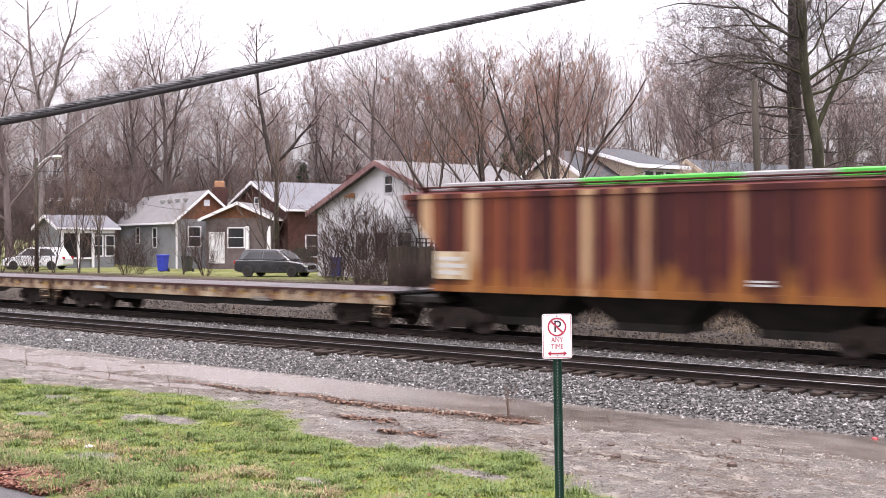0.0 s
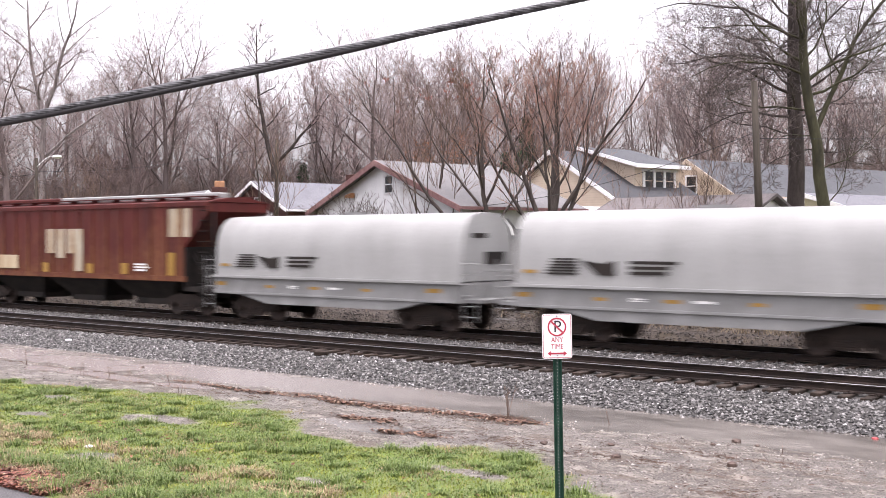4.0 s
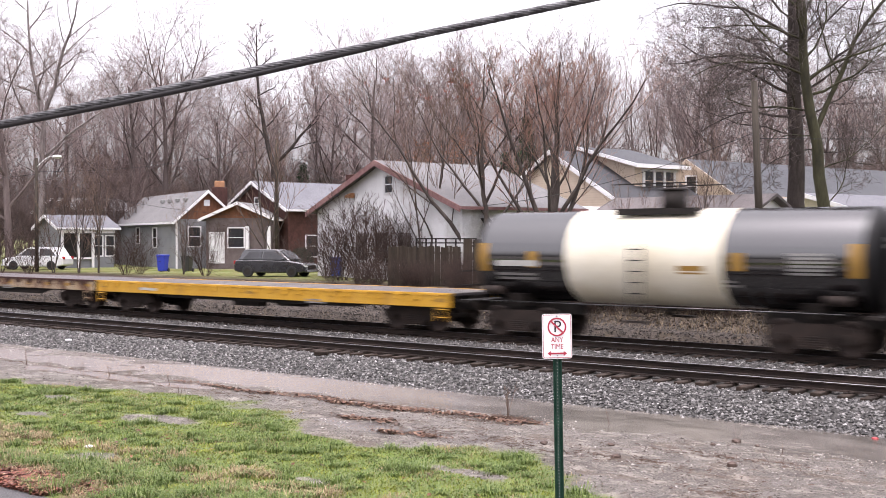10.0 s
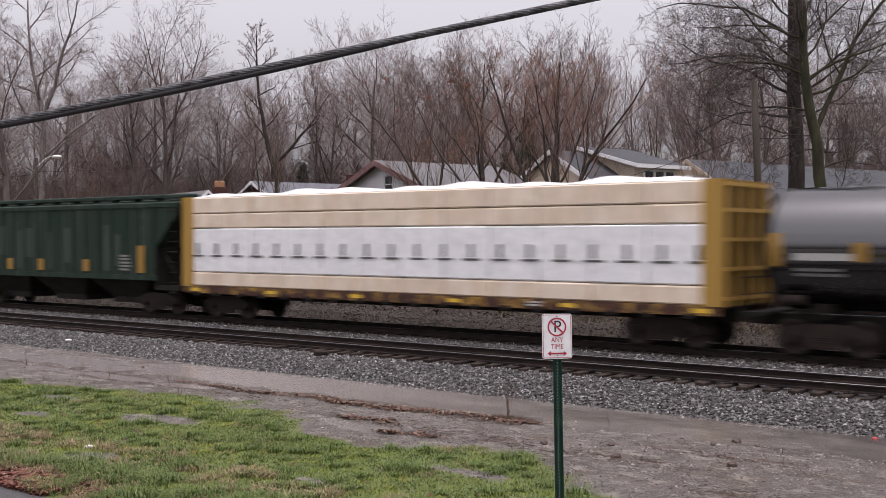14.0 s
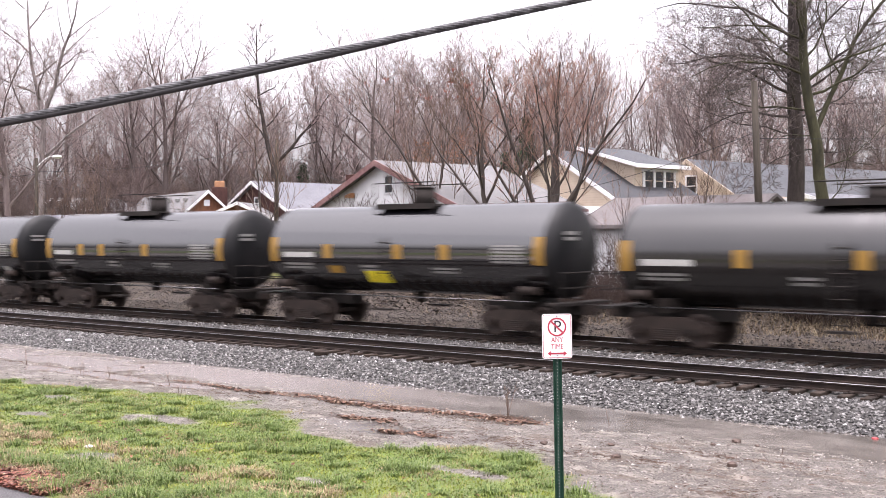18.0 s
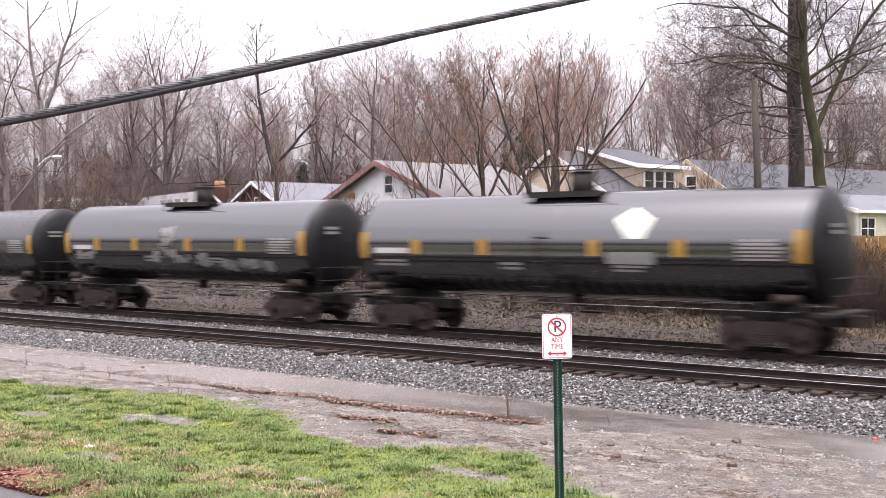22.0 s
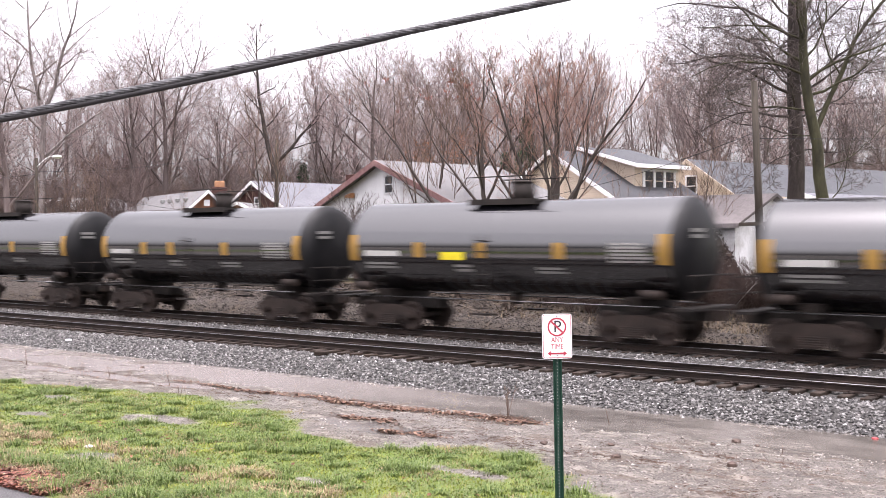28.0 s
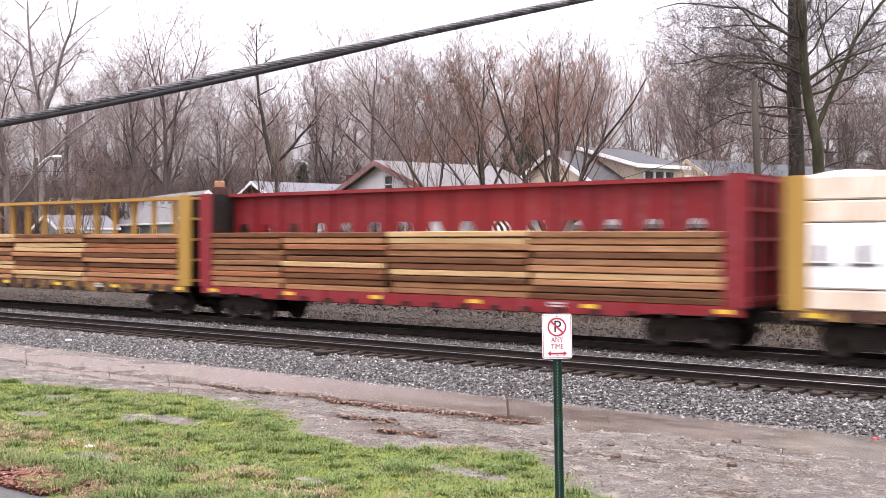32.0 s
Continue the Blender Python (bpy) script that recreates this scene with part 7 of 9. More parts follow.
M_BARGE = surf("weathered_red_fascia", (0.16, 0.08, 0.08), (0.26, 0.15, 0.14), 3.0, 0.7)
M_ROOF_PALE = shingles("pale_grey_shingles", (0.125, 0.121, 0.122), (0.19, 0.185, 0.186))
M_ROOF_GREY = shingles("grey_shingles", (0.11, 0.11, 0.122), (0.17, 0.17, 0.185))
M_ROOF_DARK = shingles("charcoal_shingles", (0.045, 0.045, 0.05), (0.085, 0.085, 0.09))
M_ROOF_BROWN = shingles("worn_brown_shingles", (0.11, 0.097, 0.097), (0.19, 0.17, 0.168))
M_PANE = glass("dark_window_pane", (0.02, 0.02, 0.022), 0.1)
M_BOARDED = surf("dull_brown_shade", (0.10, 0.085, 0.08), (0.16, 0.14, 0.13), 3.0, 0.8)
M_DOOR = plain("brown_door_paint", (0.2, 0.13, 0.1), 0.5)
M_WHITE_ROOF = surf("white_metal_porch_roof", (0.45, 0.45, 0.46), (0.58, 0.58, 0.59), 1.0, 0.35, stretch=(1, 0.2, 1))


def window(house, x, z, w, h, side="front", depth=0.0, pane=None, trim=None, rows=2, cols=1, L=0, W=0):
    """A sash window with frame, sill and panes, set into the wall named by side."""
    m = {"front": pose(x, 0, z), "right": pose(W / 2, x, z, 0, 0, 90), "left": pose(-W / 2, x, z, 0, 0, -90)}[side]
    bm = B()
    t = 0.09
    box(bm, -w / 2 - t, -w / 2, -0.05, 0.03, -t, h + t)
    box(bm, w / 2, w / 2 + t, -0.05, 0.03, -t, h + t)
    box(bm, -w / 2, w / 2, -0.05, 0.03, h, h + t)
    box(bm, -w / 2, w / 2, -0.07, 0.03, -t, 0)
    for i in range(1, rows):
        box(bm, -w / 2, w / 2, -0.035, 0.03, h * i / rows - 0.025, h * i / rows + 0.025)
    for i in range(1, cols):
        box(bm, -w / 2 + w * i / cols - 0.03, -w / 2 + w * i / cols + 0.03, -0.035, 0.03, 0, h)
    f = part("window", bm, trim or M_TRIM, house)
    f.matrix_basis = m
    for i in range(rows):
        for j in range(cols):
            bm = B()
            box(bm, -w / 2 + w * j / cols + 0.02, -w / 2 + w * (j + 1) / cols - 0.02, -0.015, -0.005, h * i / rows + 0.02, h * (i + 1) / rows - 0.02)
            part("pane", bm, pane or M_PANE, f)
    return f


def gable_house(name, x, y, z, yaw, W, L, wall_h, ridge_h, wall, roof, label, trim=None, gable=None, over=0.45, category="house", fascia=0.22):
    """Front gable at local y = 0, facing -y; the ridge runs back along +y."""
    h = thing(name, pose(x, y, z, 0, 0, yaw), label, category, "houses beyond the tracks")
    t = 0.18
    ez = wall_h
    # walls
    for nm, r in (("wall_side", (-W / 2, -W / 2 + t)), ("wall_side", (W / 2 - t, W / 2))):
        bm = B()
        box(bm, r[0], r[1], t, L - t, -1.5, ez)
        part("wall", bm, wall, h)
    for yy in (0, L - t):
        bm = B()
        extrude(bm, [(-W / 2, -1.5), (W / 2, -1.5), (W / 2, ez), (-W / 2, ez)], yy, yy + t)
        part("wall", clean(bm), wall, h)
        bm = B()
        s = (ridge_h - ez) / (W / 2)
        extrude(bm, [(-W / 2, ez), (W / 2, ez), (0, ridge_h - 0.02)], yy, yy + t)
        part("gable_wall", clean(bm), gable or wall, h)
    # roof planes
    s = (ridge_h - ez) / (W / 2)
    for sg in (-1, 1):
        bm = B()
        ex = W / 2 + over
        pts = [(0, ridge_h), (sg * ex, ridge_h - s * ex), (sg * ex, ridge_h - s * ex + 0.1), (0, ridge_h + 0.12)]
        extrude(bm, pts, -over, L + over)
        part("roof", clean(bm), roof, h)
        bm = B()
        pts = [(0, ridge_h + 0.13), (sg * (ex + 0.03), ridge_h - s * (ex + 0.03) + 0.13), (sg * (ex + 0.03), ridge_h - s * (ex + 0.03) + 0.13 - fascia), (0, ridge_h + 0.13 - fascia - 0.02)]
        extrude(bm, pts, -over - 0.06, -over - 0.005)
        part("fascia", clean(bm), trim or M_TRIM, h)
        bm = B()
        box(bm, min(sg * ex, sg * (ex + 0.1)), max(sg * ex, sg * (ex + 0.1)), -over, L + over, ridge_h - s * ex - 0.06, ridge_h - s * ex + 0.09)
        part("gutter", bm, trim or M_TRIM, h)
    return h


GRID = -17
GZ = 0.75

# white stucco house with a red-brown fascia
W1 = gable_house("house", -39.55, 45.15, GZ, GRID, 14.7, 7.2, 3.92, 6.39, M_STUCCO, M_ROOF_PALE, "white stucco house with a low gable and grey shingle roof", trim=M_BARGE, over=0.5, fascia=0.3)
window(W1, 0.65, 4.75, 0.75, 0.9, trim=M_STUCCO)
for x in (-2.2, -0.1, 2.2):
    window(W1, x, 1.2, 1.0, 1.3, trim=M_BOARDED, pane=M_BOARDED)
for x in (-3.3,):
    bm = B()
    extrude(bm, [(x - 0.3, 4.6), (x + 0.3, 4.6), (x + 0.3, 4.85), (x - 0.3, 4.72)], -0.3, 0.0)
    part("roof_bracket", clean(bm), M_LUMBER, W1, "ochre knee bracket")
window(W1, 3.2, 1.6, 1.3, 1.2, "right", W=14.7)
aw = thing("awning", pose(-31.75, 44.6, GZ + 2.5, 0, 0, GRID + 90), "black and white striped aluminium window awning", "awning")
for i in range(9):
    bm = B()
    x0 = -0.85 + i * 0.19
    extrude(bm, [(0.0, 0.75), (0.0, 0.79), (-0.55, 0.36), (-0.75, -0.05), (-0.72, -0.05), (-0.52, 0.32)], x0, x0 + 0.188, "x")
    part("slat", clean(bm), M_WHITE if i % 2 else M_STEEL_DARK, aw)
annex = gable_house("house_annex", -31.0, 50.2, GZ, GRID, 5.2, 7.0, 3.1, 3.9, M_BEIGE, M_WHITE_ROOF, "low beige annex with a pale metal roof", over=0.5)
window(annex, 0.9, 0.2, 0.9, 2.0, rows=1, pane=M_DOOR)

# brick house behind it
W2 = gable_house("house", -63.82, 58.1, GZ, GRID, 10.9, 15.0, 4.5, 6.59, M_BRICK, M_ROOF_GREY, "red-brown brick house with white trim", over=0.4)
window(W2, 0.2, 4.6, 0.7, 0.8)
for x in (-3.2, 3.2):
    window(W2, x, 1.0, 1.2, 1.6)
for yy in (2.0, 5.0, 8.5):
    window(W2, yy, 1.0, 1.1, 1.5, "right", W=10.9)
ch = thing("chimney", pose(-68.5, 58.5, GZ + 4.4), "brick chimney with an orange clay cap", "chimney")
bm = bev(box(B(), -0.45, 0.45, -0.45, 0.45, 0, 2.0), 0.03)
part("shaft", bm, M_BRICK, ch)
bm = bev(box(B(), -0.3, 0.3, -0.3, 0.3, 2.0, 2.5), 0.05)
part("clay_pot", bm, plain("orange_clay", (0.4, 0.2, 0.1), 0.7), ch)
ch = thing("chimney", pose(-61.2, 66.5, GZ + 5.3), "square brick chimney on a far roof", "chimney")
bm = bev(box(B(), -0.6, 0.6, -0.5, 0.5, 0, 2.2), 0.03)
part("shaft", bm, M_BRICK, ch)

# grey-sided house, its gable of brown shakes
W3 = gable_house("house", -64.85, 54.15, GZ, 69.5, 4.6, 15.6, 3.75, 5.8, M_GREY_SIDE, M_ROOF_PALE, "blue-grey sided house with white windows and brown shake gable", gable=M_SHAKE, over=0.35)
window(W3, -0.95, 1.75, 0.85, 1.4)
window(W3, 5.3, 1.65, 0.95, 1.45, "left", W=4.6)
window(W3, 9.9, 1.95, 0.9, 1.2, "left", W=4.6)
bm = box(B(), -0.22, 0.22, -0.04, 0.02, 4.75, 5.2)
part("gable_vent", bm, M_TRIM, W3)
bm = box(B(), -2.36, -2.24, -0.05, 0.06, -0.5, 3.75)
part("corner_board", bm, M_TRIM, W3)
for i in range(4):
    bm = bev(box(B(), -1.05, -0.75, 2.0 + i * 1.9, 2.4 + i * 1.9, 5.15, 5.42), 0.03)
    part("roof_vent", bm, M_COIL_SILL, W3)
P3 = gable_house("porch", -61.1, 53.97, GZ, 30.8, 4.9, 3.0, 3.8, 4.85, M_PORCH_WALL, M_ROOF_PALE, "front porch with a small shake gable and white trim", gable=M_SHAKE, over=0.4, category="porch")
window(P3, -1.65, 0.6, 1.0, 2.1, pane=M_TRIM, rows=1)
window(P3, -0.2, 1.7, 1.15, 1.35)
for x in (0.7, 2.3):
    bm = bev(box(B(), x - 0.12, x + 0.12, -0.3, -0.06, -0.8, 3.2), 0.02)
    part("column", bm, M_TRIM, P3)

# far house with an open porch
W4 = gable_house("house", -90.3, 58.1, 0.4, GRID, 14.2, 5.0, 5.2, 6.3, M_GREY_SIDE, M_ROOF_PALE, "low pale house with an open front porch", over=0.5)
window(W4, 1.5, 1.0, 1.0, 1.4)
P4 = gable_house("porch", -77.32, 48.93, GZ, GRID, 6.2, 4.07, 3.17, 4.04, M_GREY_SIDE, M_ROOF_GREY, "covered white porch with a grey shingle roof", over=0.4, category="porch")
for yy in (2.85, 3.75):
    window(P4, yy, 1.0, 0.6, 1.5, "right", W=6.2)
for yy in (0.1, 1.3, 2.4):
    bm = bev(box(B(), 3.12, 3.3, yy - 0.09, yy + 0.09, -0.8, 2.9), 0.02)
    part("column", bm, M_TRIM, P4)
part("beam", box(B(), 3.12, 3.3, -0.1, 4.1, 2.72, 2.95), M_TRIM, P4)
part("rail", box(B(), 3.14, 3.28, 0.2, 2.3, 0.75, 0.87), M_TRIM, P4)
# flat dark panel on the wall imitates the shade inside the open porch
part("screen", box(B(), 3.1, 3.108, 0.2, 2.3, 0.9, 2.7), M_STEEL_DARK, P4, "dark panel in place of the porch's shaded inside")

# beige house with a dormer
W5 = gable_house("house", -35.43, 55.92, GZ, GRID, 10.3, 6.6, 4.66, 7.42, M_BEIGE, M_ROOF_DARK, "beige sided house with white trim and a wide dormer", over=0.4, fascia=0.26)
D5 = thing("dormer", pose(-35.43, 55.92, GZ - 0.02, 0, 0, GRID), "beige dormer with three white windows and a grey roof", "dormer")
bm = B()
extrude(bm, [(0.2, 5.0), (4.1, 5.0), (4.1, 6.5), (0.2, 7.5)], 2.6, 6.2)
clean(bm)
part("wall", bm, M_BEIGE, D5)
bm = B()
extrude(bm, [(-0.3, 7.75), (4.75, 6.45), (4.75, 6.57), (-0.3, 7.9)], 2.1, 6.5)
part("roof", clean(bm), M_ROOF_SLATE, D5)
bm = B()
box(bm, 4.75, 4.82, 2.1, 6.5, 6.38, 6.6)
extrude(bm, [(-0.3, 7.72), (4.8, 6.39), (4.8, 6.59), (-0.3, 7.92)], 2.02, 2.1)
part("fascia", clean(bm), M_TRIM, D5)
bm = B()
for k in range(4):
    box(bm, 4.1, 4.18, 3.25 + k * 0.85 - 0.09, 3.25 + k * 0.85 + 0.09, 5.1, 6.3)
box(bm, 4.1, 4.2, 3.1, 6.0, 4.98, 5.12)
box(bm, 4.1, 4.18, 3.1, 6.0, 6.24, 6.36)
wd = part("window", bm, M_TRIM, D5)
for k in range(3):
    for q in (0, 1):
        bm = box(B(), 4.105, 4.125, 3.36 + k * 0.85, 3.99 + k * 0.85, 5.14 + q * 0.57, 5.66 + q * 0.57)
        part("pane", bm, M_PANE, wd)

# long grey-roofed house behind the big trees
W7 = gable_house("house", -30.99, 64.56, GZ, GRID, 7.6, 26.0, 4.89, 7.19, M_BEIGE, M_ROOF_SLATE, "long beige house with a broad grey shingle roof", over=0.12, trim=M_BEIGE)
window(W7, 0.3, 5.0, 0.8, 1.2)
W9 = gable_house("house", -22.57, 62.0, GZ, GRID, 6.64, 12.0, 3.84, 4.77, M_YELLOW_SIDE, M_ROOF_GREY, "pale yellow sided house with white corner trim", over=0.35)
window(W9, 0.1, 2.6, 0.8, 1.0)
window(W9, 1.0, 2.3, 1.2, 1.1, "right", W=6.64, cols=2)
window(W9, 3.4, 2.3, 1.4, 1.1, "right", W=6.64, cols=2)
bm = box(B(), 3.2, 3.36, -0.05, 0.12, -0.5, 3.8)
part("corner_board", bm, M_TRIM, W9)

# weathered garages
W6 = gable_house("garage", -24.02, 43.53, GZ, -94.8, 5.62, 6.96, 2.89, 3.97, M_STUCCO, M_ROOF_BROWN, "old white garage with a worn brown shingle roof", over=0.35, category="garage", trim=M_ROOF_BROWN)
part("window", box(B(), -0.2, 0.2, 6.95, 6.99, 2.95, 3.45), M_TRIM, W6)
for k in range(9):
    part("rafter_end", box(B(), 3.02, 3.1, 0.2 + k * 0.82, 0.28 + k * 0.82, 2.66, 2.76), M_TRIM, W6)

# ---------------------------------------------------------------- fences
M_FENCE = wood("weathered_fence_boards", (0.026, 0.02, 0.015), (0.062, 0.05, 0.038), "z", 0.85)
M_FENCE_NEW = wood("new_cedar_boards", (0.30, 0.17, 0.065), (0.42, 0.26, 0.11), "z", 0.7, vary=0.25)


def board_fence(x0, y0, x1, y1, z0, h, mat, label, gap=0.012, bw=0.14, ragged=0.03):
    f = thing("fence", pose(x0, y0, z0, 0, 0, math.degrees(math.atan2(y1 - y0, x1 - x0))), label, "fence")
    L = math.hypot(x1 - x0, y1 - y0)
    n = int(L / (bw + gap))
    me = shared("board_%s_%.1f" % (mat.name, h), lambda: bev(box(B(), 0, bw, -0.011, 0.011, 0, h), 0.006), mat)
    rnd = random.Random(int(L * 10))
    for i in range(n):
        o = part("board", me, None, f)
        o.location = (i * (bw + gap), rnd.uniform(-0.008, 0.008), rnd.uniform(-ragged, ragged))
        o.rotation_euler = (0, rnd.uniform(-0.012, 0.012), 0)
    for z in (0.35, h - 0.35):
        bm = box(B(), 0, L, 0.02, 0.06, z, z + 0.09)
        part("rail", bm, mat, f)
    for i in range(int(L / 2.4) + 1):
        bm = box(B(), i * 2.4, i * 2.4 + 0.1, 0.06, 0.16, -0.4, h)
        part("post", bm, mat, f)
    return f


board_fence(-30.6, 40.55, -26.45, 42.83, 0.85, 2.15, M_FENCE, "tall weathered grey-brown board fence", gap=0.003, ragged=0.018)
board_fence(-34.05, 39.25, -30.7, 40.5, 0.75, 1.92, M_FENCE, "older dark board fence behind brush", gap=0.003, ragged=0.05)
board_fence(-19.4, 48.5, -12.0, 50.1, 1.3, 1.85, M_FENCE_NEW, "new orange cedar board fence")
rl = thing("porch_railing", pose(-34.3, 41.6, 2.55, 0, 0, 10), "dark wooden porch railing", "railing")
for z in (0.25, 0.45):
    part("rail", box(B(), 0, 3.3, -0.03, 0.03, z, z + 0.06), M_STEEL_DARK, rl)
for i in range(7):
    part("baluster", box(B(), i * 0.54, i * 0.54 + 0.06, -0.03, 0.03, -1.2, 0.5), M_STEEL_DARK, rl)


# ---------------------------------------------------------------- trees
def bark(name, c1, c2):
    return surf(name, c1, c2, 3.0, 0.85, bump=0.6, fine=14, stretch=(1, 1, 0.3))


M_BARK = bark("grey_brown_bark", (0.075, 0.06, 0.055), (0.16, 0.13, 0.12))
M_BARK_DARK = bark("dark_wet_bark", (0.026, 0.021, 0.019), (0.07, 0.056, 0.05))
M_BARK_PALE = bark("pale_mottled_bark", (0.13, 0.108, 0.102), (0.28, 0.245, 0.235))
M_BARK_MOSS = bark("mossy_bark", (0.028, 0.025, 0.016), (0.06, 0.058, 0.03))
M_TWIGS = surf("fine_twigs", (0.185, 0.148, 0.143), (0.31, 0.253, 0.245), 2.0, 0.9, bump=0)
M_TWIGS_RED = surf("reddish_twigs", (0.2, 0.115, 0.085), (0.33, 0.195, 0.15), 2.0, 0.9, bump=0)
M_BRUSH = surf("brown_brush_stems", (0.034, 0.022, 0.019), (0.09, 0.06, 0.049), 2.0, 0.9, bump=0)


class Wood:
    """Collects tapered limbs as plain vertex and face lists."""
    def __init__(self):
        self.v, self.f = [], []

    def limb(self, pts, rads, n):
        prev = None
        for i, p in enumerate(pts):
            d = (pts[min(i + 1, len(pts) - 1)] - pts[max(i - 1, 0)])
            d = d.normalized() if d.length > 1e-6 else Vector((0, 0, 1))
            a = d.orthogonal().normalized()
            c = d.cross(a)
            base = len(self.v)
            for k in range(n):
                an = 2 * math.pi * k / n
                q = p + (a * math.cos(an) + c * math.sin(an)) * rads[i]
                self.v.append((q.x, q.y, q.z))
            if prev is not None:
                for k in range(n):
                    self.f.append((prev + k, prev + (k + 1) % n, base + (k + 1) % n, base + k))
            prev = base

    def mesh(self, name, mat):
        me = bpy.data.meshes.new(name)
        me.from_pydata(self.v, [], self.f)
        me.materials.append(mat)
        me.shade_smooth()
        return me


def grow(seed, height=10.0, trunk_r=0.2, stems=1, fork=0.3, spread=0.55, kids=(7, 6, 5, 4), lens=(0.55, 0.5, 0.5, 0.5), up=0.35, lean=0.12, min_r=0.010, wig=0.16, thin=0.61, straight=0.3,
         solid=1, path=None, limbs=(), tip_r=0.05):
    """A bare tree: thick limbs and fine twigs apart. path bends the trunk (sideways, height); limbs names main limbs as
    (height, azimuth, rise, length, radius, bend): azimuth 0 points along local x."""
    rnd = random.Random(seed)
    thick, fine = Wood(), Wood()

    def jitter(s):
        return Vector((rnd.uniform(-s, s), rnd.uniform(-s, s), rnd.uniform(-s, s)))

    def branch(p, d, length, r, level, bend=None):
        k = 6 if level == 0 else ((7 if bend is not None else 5) if level == 1 else (4 if level == 2 else 3))
        pts, rads = [p.copy()], [r]
        d = d.normalized()
        tip = max(min_r * 0.6, r * (0.22 if level < 2 else 0.35))
        lift = bend if bend is not None else (up * 0.12 if level else 0.03)
        for i in range(k):
            d = (d + jitter(wig * (straight if level == 0 else 1.0)) + Vector((0, 0, lift))).normalized()
            pts.append(pts[-1] + d * (length / k))
            rads.append(r + (tip - r) * (i + 1) / k)
        (thick if level <= solid else fine).limb(pts, rads, 8 if level == 0 else (6 if level == 1 else (4 if level <= solid else 3)))
        if level >= len(kids):
            return
        n = kids[level]
        for j in range(n):
            t = (fork if level == 0 else 0.2) + (1 - (fork if level == 0 else 0.2)) * (j + rnd.uniform(0.2, 0.9)) / n
            t = min(t, 0.98)
            i = min(int(t * k), k - 1)
            q = pts[i].lerp(pts[i + 1], t * k - i)
            dd = (pts[i + 1] - pts[i]).normalized()
            side = dd.orthogonal().normalized()
            side.rotate(Matrix.Rotation(j * 2.4 + rnd.uniform(-0.5, 0.5), 3, dd))
            nd = (dd * (1 - spread) + side * spread * rnd.uniform(0.8, 1.25) + Vector((0, 0, up * 0.5))).normalized()
            rr = (r + (tip - r) * t) * thin * rnd.uniform(0.82, 1.18)
            branch(q, nd, length * lens[level] * rnd.uniform(0.7, 1.15) * (1.15 - 0.45 * t), max(rr, min_r), level + 1)

    if path:
        top = path[-1][1]
        zs = [top * i / 14 for i in range(15)]
        pts = [Vector((np.interp(z, [q[1] for q in path], [q[0] for q in path]), 0.0, z - 0.3)) + (jitter(0.06) if 0 < i else Vector()) for i, z in enumerate(zs)]
        rads = [trunk_r * (1 + 0.35 * max(0, 1 - z / 0.8)) + (tip_r - trunk_r) * (z / top) ** 1.2 for z in zs]
        thick.limb(pts, rads, 12)
        for h, az, rise, length, r, bend in limbs:
            i = min(13, int(h / top * 14))
            q = pts[i].lerp(pts[i + 1], h / top * 14 - i)
            a, e = radians(az), radians(rise)
            branch(q, Vector((math.cos(a) * math.cos(e), math.sin(a) * math.cos(e), math.sin(e))), length, r, 1, bend)
        return thick, fine
    for s in range(stems):
        a = 2 * math.pi * s / max(1, stems) + rnd.uniform(-0.4, 0.4)
        d = Vector((math.cos(a) * lean * (1 if stems > 1 else 0.3), math.sin(a) * lean * (1 if stems > 1 else 0.3), 1))
        branch(Vector((0, 0, -0.3)), d, height * (1.0 if s == 0 else rnd.uniform(0.75, 1.0)), trunk_r * (1.0 if s == 0 else 0.8), 0)
    return thick, fine


def ring_of_limbs(seed, n, h0, h1, length, rise, r):
    """Limbs all round a trunk, shorter and steeper towards the top."""
    g = random.Random(seed)
    out = []
    for i in range(n):
        k = (i + g.uniform(0.1, 0.9)) / n
        out.append((h0 + (h1 - h0) * k, i * 137.5 + g.uniform(-30, 30), rise + 25 * k + g.uniform(-8, 8), length * (1.1 - 0.55 * k) * g.uniform(0.8, 1.15), r * (1.05 - 0.6 * k), g.uniform(-0.03, 0.06)))
    return tuple(out)


TREE_KINDS = {}


def tree_kind(key, bark_mat, twig_mat, **kw):
    a, c = grow(**kw)
    TREE_KINDS[key] = (a.mesh("trunk_" + key, bark_mat), c.mesh("crown_" + key, twig_mat))


def plant(key, x, y, z, rz=0.0, s=1.0, label="bare deciduous tree in winter", group="bare trees", name="tree", category="tree", tilt=0.0):
    """tilt leans the tree to the side, as seen from the road."""
    t = thing(name, Matrix.Translation((x, y, z)) @ Matrix.Rotation(radians(tilt), 4, Vector((-math.sin(YAW), math.cos(YAW), 0))) @ Matrix.Rotation(radians(rz), 4, "Z"), label, category, group)
    t.scale = (s, s, s)
    a, c = TREE_KINDS[key]
    part("trunk", a, None, t)
    part("crown", c, None, t)
    return t


# the far wood's base colours are raised to stand in for rain haze
M_WOOD_BARK = surf("wood_edge_bark", (0.1, 0.076, 0.071), (0.2, 0.158, 0.149), 1.2, 0.9, bump=0.4, fine=10, stretch=(1, 1, 0.3), vary=0.55)
M_WOOD_TWIGS = surf("wood_edge_twigs", (0.22, 0.16, 0.153), (0.34, 0.262, 0.252), 1.0, 0.9, bump=0, vary=0.5)
M_UNDER = surf("underwood_stems", (0.11, 0.078, 0.071), (0.22, 0.163, 0.149), 1.0, 0.9, bump=0, vary=0.5)
